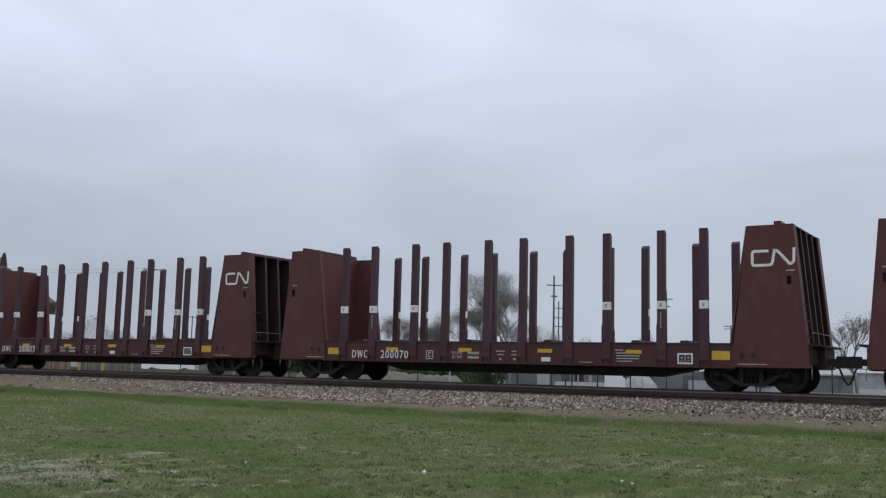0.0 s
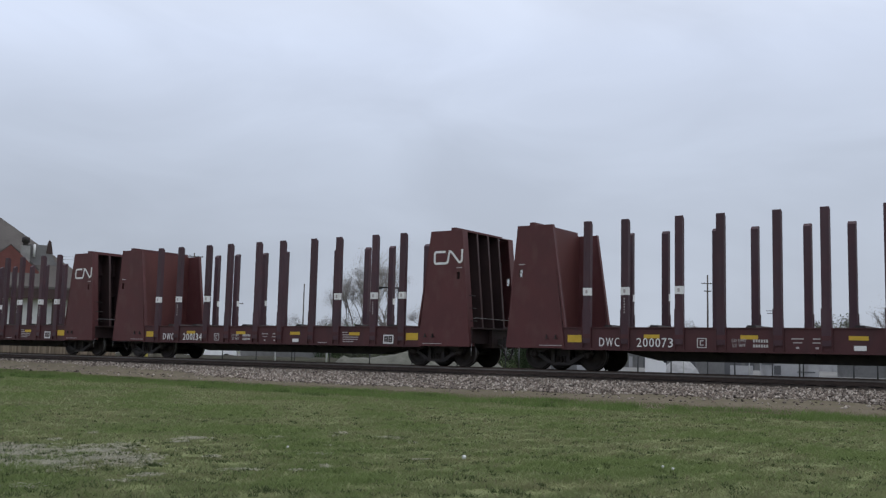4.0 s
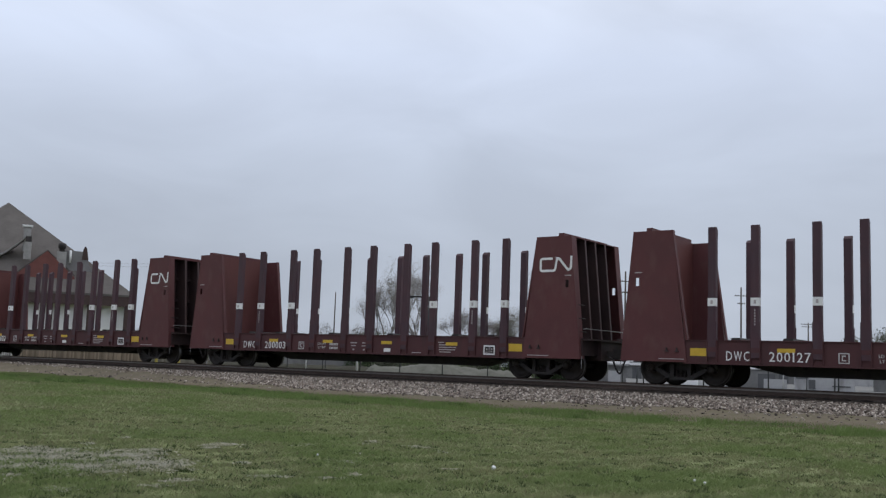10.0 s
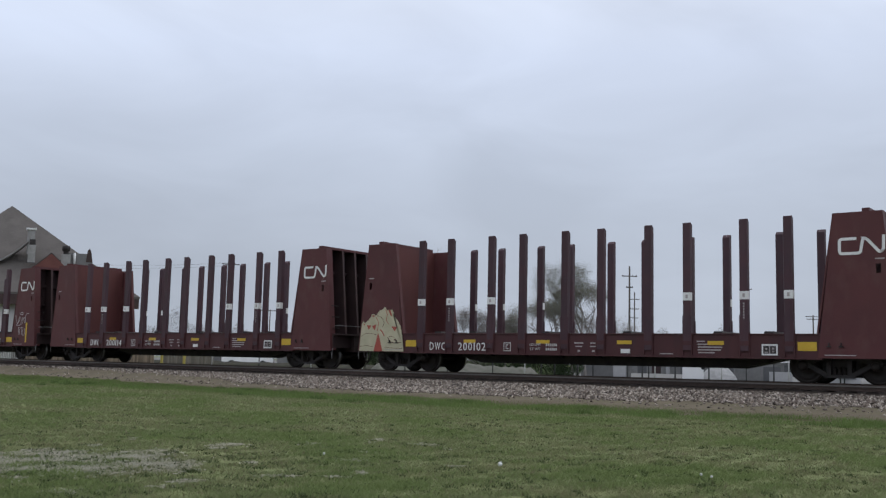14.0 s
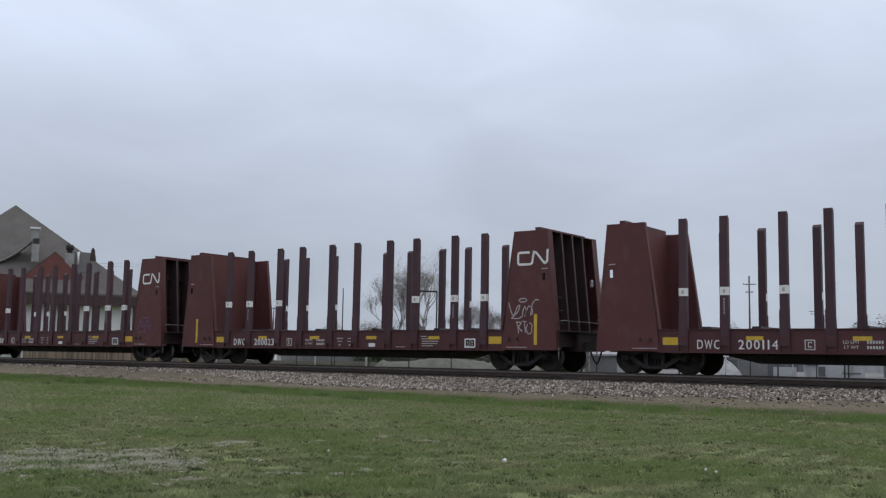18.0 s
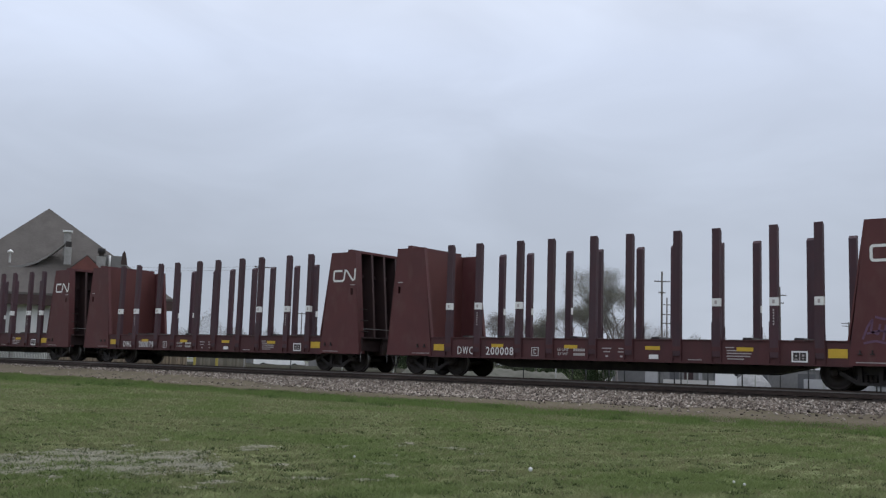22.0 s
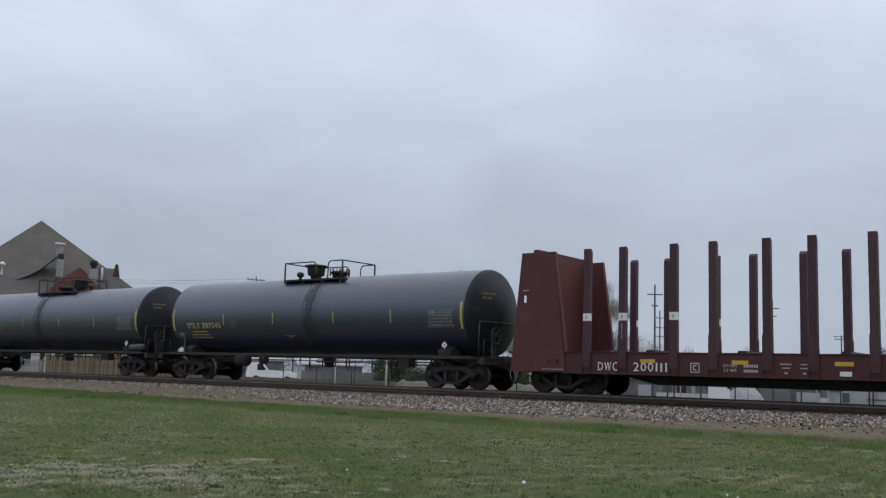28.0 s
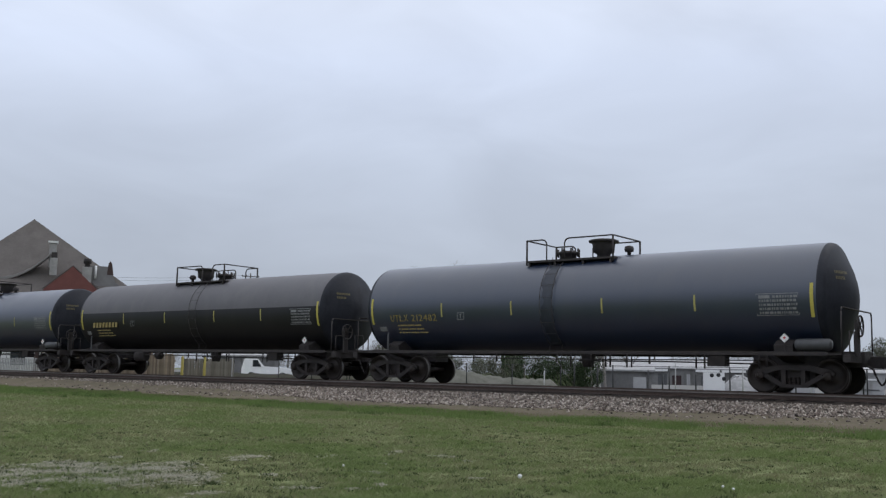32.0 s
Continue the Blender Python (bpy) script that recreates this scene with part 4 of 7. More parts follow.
def paint_scrawls(cars):
    """Spray paint on the side panels, as plain shapes and strokes."""
    y = -1.563
    car = cars[5]
    rng = random.Random(77)
    ridge = ((-8.66, 1.18), (-8.60, 1.52), (-8.52, 1.66), (-8.45, 1.60), (-8.32, 1.68), (-8.20, 1.80), (-8.17, 1.90), (-8.02, 1.90), (-8.03, 1.80), (-7.90, 1.94), (-7.80, 2.04), (-7.66, 2.08), (-7.57, 2.14),
             (-7.50, 2.05), (-7.40, 2.04), (-7.26, 2.06), (-7.19, 1.96), (-7.21, 1.86), (-7.08, 1.74), (-6.98, 1.66), (-6.88, 1.50), (-6.83, 1.34), (-6.78, 1.05))
    edge = []
    for (u0, z0), (u1, z1) in zip(ridge, ridge[1:]):
        for i in range(4):
            edge.append((u0 + (u1 - u0) * i / 4 + rng.uniform(-0.018, 0.018), z0 + (z1 - z0) * i / 4 + rng.uniform(-0.022, 0.022)))
    bm = bmesh.new()
    vs = [bm.verts.new((u, y, z)) for u, z in [(-8.68, 0.65)] + edge + [ridge[-1], (-6.72, 0.65)]]
    bm.faces.new(vs)
    bmesh.ops.triangulate(bm, faces=bm.faces)
    part("spray_patch", bm, CREAM, car, "cream spray-painted patch with ragged edges", fix=False)
    marks = (((-8.035, 0.65), (-7.64, 0.65), (-7.78, 1.10), (-7.85, 1.27)),
             ((-8.38, 1.53), (-8.17, 1.52), (-8.27, 1.38)), ((-8.13, 1.50), (-7.93, 1.57), (-8.01, 1.35)),
             ((-7.27, 1.49), (-7.01, 1.47), (-7.12, 1.32)), ((-7.43, 2.03), (-7.33, 2.04), (-7.24, 1.82), (-7.32, 1.86)),
             ((-8.17, 1.86), (-8.03, 1.87), (-8.08, 1.80)), ((-8.52, 1.60), (-8.45, 1.57), (-8.49, 1.51)))
    for q in marks:
        bm = bmesh.new()
        bm.faces.new([bm.verts.new((u, y - 0.003, z)) for u, z in q])
        part("spray_patch", bm, REDSPRAY, car, "red spray-painted patch", fix=False)
    lines = ((REDSPRAY, 0.040, ((-7.76, 1.38), (-7.66, 1.30), (-7.58, 1.16))), (REDSPRAY, 0.022, ((-7.88, 1.32), (-7.84, 1.62), (-7.96, 1.80))),
             (REDSPRAY, 0.026, ((-7.54, 2.06), (-7.46, 1.88), (-7.50, 1.70), (-7.40, 1.56))), (OXIDE, 0.016, ((-7.94, 1.86), (-7.72, 1.80), (-7.58, 1.62), (-7.66, 1.46))),
             (OXIDE, 0.022, ((-7.40, 1.10), (-7.36, 0.98), (-7.10, 0.93), (-6.84, 0.95))), (OXIDE, 0.016, ((-7.44, 1.10), (-7.30, 1.16), (-7.12, 1.12))),
             (OXIDE, 0.055, ((-7.14, 1.04), (-7.06, 1.04))), (OXIDE, 0.014, ((-8.62, 1.14), (-8.44, 1.24), (-8.20, 1.26), (-7.92, 1.20))),
             (OXIDE, 0.014, ((-7.56, 0.79), (-7.20, 0.76), (-6.78, 0.75))), (OXIDE, 0.014, ((-8.64, 0.80), (-8.40, 0.84), (-8.08, 0.80))))
    for mat, w, q in lines:
        bm = bmesh.new()
        stroke(bm, bend([Vector(p) for p in q], 0.03, 3) if len(q) > 2 else q, w, y - 0.004)
        part("spray_stroke", bm, mat, car, "red spray-painted stroke" if mat is REDSPRAY else "", fix=False)
    car = cars[7]
    scrawls = (((7.00, 2.10), (7.06, 1.90), (7.14, 1.72), (7.20, 1.70), (7.32, 1.98), (7.42, 2.02), (7.36, 1.84), (7.22, 1.70), (7.10, 1.62), (7.34, 1.60), (7.50, 1.66), (7.54, 1.90), (7.60, 1.98), (7.66, 1.80), (7.58, 1.66)),
               ((7.60, 1.70), (7.72, 1.98), (7.84, 1.96), (7.88, 1.78), (7.80, 1.70), (7.86, 2.06), (7.98, 2.18), (8.10, 2.16)),
               ((7.36, 2.16), (7.46, 2.22), (7.60, 2.22), (7.68, 2.16), (7.58, 2.11), (7.44, 2.11), (7.36, 2.16)),
               ((7.30, 1.52), (7.34, 1.36), (7.38, 1.14)), ((7.28, 1.50), (7.48, 1.48), (7.36, 1.34), (7.50, 1.20)),
               ((7.50, 1.52), (7.66, 1.50)), ((7.58, 1.52), (7.62, 1.16)), ((7.70, 1.44), (7.64, 1.28), (7.72, 1.12), (7.84, 1.16), (7.86, 1.40), (7.76, 1.48)))
    for q in scrawls:
        bm = bmesh.new()
        stroke(bm, bend([Vector(p) for p in q], 0.03, 3) if len(q) > 2 else q, 0.034, y - 0.002)
        part("spray_stroke", bm, FADED, car, "pale spray-painted scrawl", fix=False)
    car = cars[8]
    for q in (((7.10, 1.30), (7.22, 1.62), (7.34, 1.80), (7.30, 1.50), (7.46, 1.42), (7.52, 1.68)), ((7.20, 1.44), (7.50, 1.52), (7.80, 1.46), (8.04, 1.50)), ((7.58, 1.28), (7.66, 1.66), (7.80, 1.70), (7.84, 1.40), (7.96, 1.30)), ((7.12, 1.20), (7.40, 1.26), (7.70, 1.20)), ((7.40, 1.86), (7.62, 1.80), (7.86, 1.84))):
        bm = bmesh.new()
        stroke(bm, bend([Vector(p) for p in q], 0.04, 3), 0.055, y - 0.002)
        part("spray_stroke", bm, VIOLET, car, "faint violet spray-painted scrawl", fix=False)
    car = cars[7]
    for u in (-7.83, 7.98):
        bm = bmesh.new()
        box(bm, u - 0.055, u + 0.055, y - 0.006, y, 0.80, 1.73)
        part("yellow_strip", bm, YELLOW, car, "upright yellow reflective strip")


def build_train():
    first = make_flat_car()
    for k in range(-1, 11):
        x = FLAT_0 - k * CAR_L
        car = first if k == -1 else copy_thing(first, pose(x, YT, ZR))
        TRAIN.append((car, x))
        if NUMBERS[k]:
            number = NUMBERS[k]
            for side in (-1, 1):
                for text, u, w in ((MARK, -5.33, 0.64), (number, -3.97, 1.06)):
                    for glyph, gx, gw in spread(text, w):
                        me = glyph_mesh(glyph, 0.36, WHITE, gw)
                        piece("letter" if glyph.isalpha() else "digit", me, WHITE, car, "", pose((u + gx) * -side, side * (SILL_Y + 0.008), 0.825, 0, 0, 0 if side < 0 else 180))
    cars = {k: TRAIN[k + 1][0] for k in range(-1, 11)}
    for ob in list(cars[10].children):      # the last flat car has lost one large plate
        if ob.name.startswith("yellow_plate"):
            c = ob.matrix_local @ (sum((v.co for v in ob.data.vertices), Vector()) / len(ob.data.vertices))
            if c.x < -6 and c.y < 0:
                bpy.data.objects.remove(ob)
    paint_scrawls(cars)
    kinds = [make_tank_car(True), make_tank_car(False), make_tank_car(True, (TANKLOWER, TANKUPPER))]
    for k in range(4):
        x = TANK_0 - k * TANK_L
        car = kinds[k] if k < 3 else copy_thing(kinds[1], pose(x, YT, ZR))
        TRAIN.append((car, x))
        if k == 0:
            for x, z, w, h in ((-1.00, 1.93, 0.34, 0.05), (-0.85, 1.80, 0.22, 0.10), (-0.55, 1.78, 0.40, 0.22), (-0.92, 1.66, 0.20, 0.05), (-0.70, 1.64, 0.30, 0.08)):
                bm = bmesh.new()
                yy = -math.sqrt(TR * TR - (z - TZ) ** 2) - 0.005
                bm.faces.new([bm.verts.new((x + w * a / 2, yy + h * b * 0.29, z + h * b / 2)) for a, b in ((-1, -0.2), (-0.3, -0.9), (0.6, -0.7), (1, 0.1), (0.4, 0.8), (-0.5, 1))])
                part("rust_scrape", bm, RUSTSMEAR, car, "rusty scraped patch", fix=False)
        for side in (-1, 1):
            text = "UTLX " + TANK_NUMBERS[k] if TANK_NUMBERS[k] else ""
            z = 2.16
            if text:
                ink = PALEYELLOW if k == 0 else DULLYELLOW

                def wrap(me):
                    for v in me.vertices:
                        v.co.y -= math.sqrt(TR * TR - (v.co.z + z - TZ) ** 2) + 0.006
                mid, wide = (-5.62, 2.1) if k == 0 else (-5.75, 2.0)
                for glyph, gx, gw in spread(text, wide):
                    piece("letter" if glyph.isalpha() else "digit", glyph_mesh(glyph, 0.32, ink, gw, wrap), ink, car, "", pose((mid + gx) * -side, 0, z, 0, 0, 0 if side < 0 else 180))
            else:
                bm = bmesh.new()
                for q in range(8):
                    u = (-6.6 + q * 0.24) * -side
                    box(bm, u - 0.07, u + 0.07, *sorted((side * (TR - 0.035), side * (TR - 0.010))), z - 0.11, z + 0.11)
                tagged(part("stencil_line", bm, DULLYELLOW, car), "", "", "", "stuff")


build_train()


def motions():
    times = [0, 2, 4, 6, 8, 10, 12, 14, 16, 18, 20, 22, 24, 26, 28, 30, 32]
    for car, x in TRAIN:
        walk(car, [(t, pose(x + shift(t), YT, ZR)) for t in times])
    # wheels turn as they roll
    n = 384
    for car, x in TRAIN:
        for ob in car.children_recursive:
            if ob.name.startswith("wheelset"):
                p = ob.location.copy()
                walk(ob, [(32 * i / n, pose(*p) @ Matrix.Rotation(shift(32 * i / n) / WHEEL_R, 4, "Y")) for i in range(n + 1)])


# ---------------------------------------------------------------- ground and track bed
LAWN = paint("lawn_soil_and_thatch", (0.150, 0.178, 0.072), (0.190, 0.205, 0.092), 0.95, 0.45, 7, 0.3, c3=(0.178, 0.194, 0.098), streak=0.0, spec=0.1)
# fouled stone, darkened further for the shade beside the rails
BALLASTBED = paint("fouled_shaded_ballast_bed", (0.036, 0.029, 0.025), (0.070, 0.056, 0.047), 0.95, 6, 26, 0.8, spec=0.1)
STONES = island_mat("ballast_stone", [(0.036, 0.030, 0.026), (0.155, 0.124, 0.103), (0.29, 0.250, 0.212), (0.080, 0.066, 0.057), (0.54, 0.485, 0.42), (0.185, 0.146, 0.119), (0.052, 0.043, 0.037)])


def build_ground():
    bm = bmesh.new()
    xs = [-1500, -400, -120] + [x for x in range(-100, 41, 4)] + [80, 300, 1200]
    ys = [-300, -60, -20, 0, 4, 8, 12, 16, 20, 22, 23.4, 24.2, 25.4, 26.0, 29.2, 29.8, 31.2, 33, 40, 60, 120, 400, 2500]
    grid = []
    for y in ys:
        row = []
        for x in xs:
            z = 0.0
            if 26.0 <= y <= 29.2:
                z = 0.30
            row.append(bm.verts.new((x, y, z)))
        grid.append(row)
    for r0, r1 in zip(grid, grid[1:]):
        for i in range(len(xs) - 1):
            bm.faces.new((r0[i], r0[i + 1], r1[i + 1], r1[i])).smooth = True
    ob = part("ground", bm, LAWN)
    tagged(ob, "rough green lawn and open ground", "ground", "", "structure")
    bm = bmesh.new()
    prism(bm, [(23.3, -0.05), (23.75, 0.10), (25.5, 0.42), (25.9, 0.455), (26.15, 0.50), (28.9, 0.50), (29.6, 0.42), (31.3, 0.05), (31.5, -0.05)], X_FROM, X_TO, "x")
    tagged(part("track_bed", bm, BALLASTBED), "grey crushed stone track bed", "track bed", "", "structure")


def build_rails():
    prof = [(-0.07, 0), (0.07, 0), (0.07, 0.012), (0.012, 0.03), (0.010, 0.095), (0.036, 0.108), (0.036, 0.168), (0.030, 0.178), (-0.030, 0.178), (-0.036, 0.168), (-0.036, 0.108), (-0.010, 0.095), (-0.012, 0.03), (-0.07, 0.012)]
    for s in (-1, 1):
        bm = bmesh.new()
        yc = YT + s * 0.753
        prism(bm, [(yc + a, ZR - 0.178 + b) for a, b in prof], X_FROM, X_TO, "x")
        rail = part("rail", bm, RAILSTEEL)
        tagged(rail, "rusty brown steel rail, worn head with a painted glint", "rail", "rails of the track", "structure")
        # pale strip paints in the head's sky glint, height fitted to the view
        bm = bmesh.new()
        box(bm, X_FROM, X_TO, yc - 0.0385, yc + 0.0385, ZR - 0.068, ZR - 0.030)
        part("rail_head", bm, RAILTOP, rail, "paler worn side of the head, sky glint painted in")


def build_stones():
    rng = np.random.default_rng(4)
    n = 118000
    x = rng.uniform(-85, 12, n)
    x[: n // 2] = rng.uniform(-40, 4, n // 2)
    y = rng.uniform(22.9, 25.62, n)
    z = np.interp(y, [21.9, 22.8, 23.75, 24.15, 25.5, 25.9], [0.03, 0.08, 0.14, 0.19, 0.42, 0.45])
    # the foot of the stones, which dirt covers further along
    far = np.interp(x, [-36, -30, -26, -22, -18, -14, -10, -5], [25.1, 24.7, 24.05, 23.5, 23.5, 23.8, 24.1, 24.3]) + 0.10 * np.sin(x * 1.7) + rng.normal(0, 0.15, n)
    ok = (y > far) | (rng.uniform(0, 1, n) < 0.015)
    x, y, z = x[ok], y[ok], z[ok]
    n = len(x)
    s = rng.uniform(0.021, 0.053, n)
    base = np.array([(1, 0, 0), (-1, 0, 0), (0, 1, 0), (0, -1, 0), (0, 0, 1), (0, 0, -1)], float)
    tri = np.array([(0, 2, 4), (2, 1, 4), (1, 3, 4), (3, 0, 4), (2, 0, 5), (1, 2, 5), (3, 1, 5), (0, 3, 5)])
    v = base[None] * s[:, None, None] * rng.uniform(0.6, 1.35, (n, 6, 1)) + rng.normal(0, 0.25, (n, 6, 3)) * s[:, None, None]
    a = rng.uniform(0, 6.28, n)
    c, q = np.cos(a)[:, None], np.sin(a)[:, None]
    v = np.stack([v[..., 0] * c - v[..., 1] * q, v[..., 0] * q + v[..., 1] * c, v[..., 2] * 0.8], -1)
    v += np.stack([x, y, z + s * 0.35], -1)[:, None]
    f = (tri[None] + 6 * np.arange(n)[:, None, None]).reshape(-1, 3)
    soup("ballast_stones", v.reshape(-1, 3), f, STONES, "loose grey and brown crushed stone ballast", "ballast")


build_ground()
build_rails()
build_stones()


def build_ties():
    bm = bmesh.new()
    vs = box(bm, -0.115, 0.115, -1.30, 1.30, -0.17, 0)
    bmesh.ops.bevel(bm, geom=bm.edges[:], offset=0.012, segments=1, affect="EDGES")
    me = bpy.data.meshes.new("tie")
    bm.to_mesh(me)
    bm.free()
    me.materials.append(TIE)
    rng = random.Random(3)
    bed = thing("tie_row", pose(0, YT, ZR - 0.178), "dark weathered wooden railway ties", "railway ties", "", "structure")
    x, n = -95.0, 0
    while x < 12:
        piece("tie", me, None, bed, "", pose(x + rng.uniform(-0.03, 0.03), rng.uniform(-0.04, 0.04), rng.uniform(-0.012, 0), 0, 0, rng.uniform(-1, 1)))
        x += 0.53


build_ties()


# ---------------------------------------------------------------- the far side: places by bearing
def bearing(az, r, z=0.0):
    """A place r metres away, az degrees to the left of straight ahead."""
    return Vector((-r * math.sin(radians(az)), r * math.cos(radians(az)), z))


PARAPET = paint("grey_render", (0.16, 0.155, 0.155), (0.22, 0.215, 0.215), 0.85, 1.5, 12, 0.3)
SHINGLE = paint("grey_brown_shingles", (0.085, 0.076, 0.070), (0.125, 0.112, 0.104), 0.85, 0.6, 7, 0.5, c3=(0.075, 0.068, 0.063), streak=0.3)
BRICK = paint("red_brick", (0.135, 0.050, 0.044), (0.185, 0.072, 0.062), 0.85, 2, 14, 0.4)
EAVEPALE = paint("lit_eave_shingle", (0.19, 0.182, 0.175), (0.26, 0.25, 0.24), 0.85, 1.0, 10, 0.4)
FASCIA = paint("dark_brown_fascia", (0.045, 0.028, 0.026), (0.070, 0.042, 0.038), 0.7, 2, 20, 0.2)
WHITEWALL = paint("white_siding", (0.68, 0.68, 0.68), (0.78, 0.78, 0.77), 0.7, 1, 12, 0.15)
PALEWALL = paint("pale_weathered_siding", (0.29, 0.29, 0.295), (0.43, 0.43, 0.43), 0.7, 0.6, 6, 0.2, c3=(0.17, 0.165, 0.155), streak=0.8)
GREYWALL = paint("grey_block_wall", (0.125, 0.124, 0.122), (0.215, 0.212, 0.208), 0.85, 0.5, 5, 0.3, c3=(0.085, 0.085, 0.08), streak=0.7)
STONECHIM = paint("pale_stone_chimney", (0.24, 0.235, 0.23), (0.36, 0.35, 0.34), 0.8, 3, 20, 0.3)
ZINC = paint("galvanised_metal", (0.36, 0.37, 0.38), (0.50, 0.51, 0.52), 0.4, 4, 30, 0.1, metal=0.5)
GLASSDARK = paint("dark_window_glass", (0.02, 0.023, 0.028), (0.035, 0.04, 0.045), 0.08, 1, 10, 0.0, spec=0.6)
CEDAR = paint("weathered_cedar_board", (0.19, 0.145, 0.105), (0.31, 0.245, 0.185), 0.85, 2.5, 25, 0.3, c3=(0.27, 0.25, 0.225), streak=0.9, vary=0.35)
GREYBOARD = paint("grey_weathered_board", (0.14, 0.125, 0.105), (0.22, 0.20, 0.175), 0.85, 2.5, 25, 0.3, c3=(0.12, 0.105, 0.085), streak=0.9, vary=0.25)
HEDGEDARK = island_mat("dark_hedge_leaves", [(0.036, 0.056, 0.027), (0.052, 0.074, 0.038), (0.046, 0.064, 0.036)])
HEDGEGREY = island_mat("grey_green_hedge_leaves", [(0.090, 0.100, 0.068), (0.120, 0.128, 0.090), (0.105, 0.112, 0.084), (0.130, 0.130, 0.105)])
PALEBARK = paint("pale_smooth_bark", (0.26, 0.245, 0.235), (0.38, 0.36, 0.345), 0.85, 3, 25, 0.3)
# bark colour lightened to hold the haze of distance
BARK = paint("hazed_grey_brown_bark", (0.15, 0.135, 0.125), (0.225, 0.205, 0.19), 0.9, 3, 25, 0.5)
POLEWOOD = paint("weathered_pole_wood", (0.065, 0.056, 0.050), (0.105, 0.092, 0.082), 0.9, 3, 25, 0.3)
POSTDARK = paint("dark_metal_post", (0.020, 0.021, 0.022), (0.04, 0.04, 0.042), 0.5, 4, 30, 0.1, metal=0.4)
# buds and twigs paled and greyed, distance haze mixed into their colours
BUDS = island_mat("hazed_spring_buds", [(0.155, 0.160, 0.120), (0.200, 0.202, 0.155), (0.215, 0.208, 0.175), (0.185, 0.175, 0.155)])
TWIGS = island_mat("hazed_bare_twigs", [(0.19, 0.175, 0.165), (0.25, 0.23, 0.215), (0.30, 0.28, 0.26)])
EVERGREEN = island_mat("dark_evergreen_leaves", [(0.034, 0.054, 0.028), (0.055, 0.080, 0.040), (0.075, 0.100, 0.052)])
# horizon haze painted into the wood as pale grey
FARWOOD = island_mat("hazed_far_wood_twigs", [(0.20, 0.20, 0.195), (0.25, 0.245, 0.24), (0.22, 0.23, 0.205)])
MOUND = paint("pale_gravel_heap", (0.26, 0.26, 0.26), (0.40, 0.40, 0.40), 0.95, 2, 12, 0.6, spec=0.1)
DARKSOIL = paint("dark_soil_berm", (0.030, 0.028, 0.022), (0.055, 0.052, 0.038), 0.95, 1.2, 10, 0.6, c3=(0.06, 0.066, 0.035), spec=0.1)
DRYBANK = paint("pale_dry_bank", (0.096, 0.096, 0.080), (0.150, 0.147, 0.128), 0.95, 1.3, 7, 0.6, c3=(0.070, 0.078, 0.056), spec=0.1)
DARKSTEEL = paint("dark_grey_painted_steel", (0.065, 0.067, 0.070), (0.11, 0.112, 0.116), 0.6, 1.0, 10, 0.2)
LOT = paint("pale_gravel_lot", (0.118, 0.118, 0.111), (0.175, 0.171, 0.163), 0.95, 0.05, 1.5, 0.2)
BANKGRASS = paint("rough_bank_grass", (0.045, 0.062, 0.026), (0.085, 0.100, 0.048), 0.95, 0.8, 8, 0.6, spec=0.1)
PICKUPWHITE = paint("white_vehicle_paint", (0.82, 0.83, 0.84), (0.87, 0.87, 0.87), 0.25, 2, 10, 0.0, spec=0.5)
RUBBER = paint("black_rubber", (0.015, 0.015, 0.015), (0.03, 0.03, 0.03), 0.8, 6, 40, 0.2)
BOLLARD = paint("yellow_post_paint", (0.30, 0.25, 0.06), (0.40, 0.33, 0.09), 0.5, 4, 30, 0.05)


def build_lot():
    bm = bmesh.new()
    box(bm, -420, 160, 62, 420, -0.02, 0.02)
    tagged(part("pavement", bm, LOT), "pale gravel yard beyond the track", "yard", "", "structure")


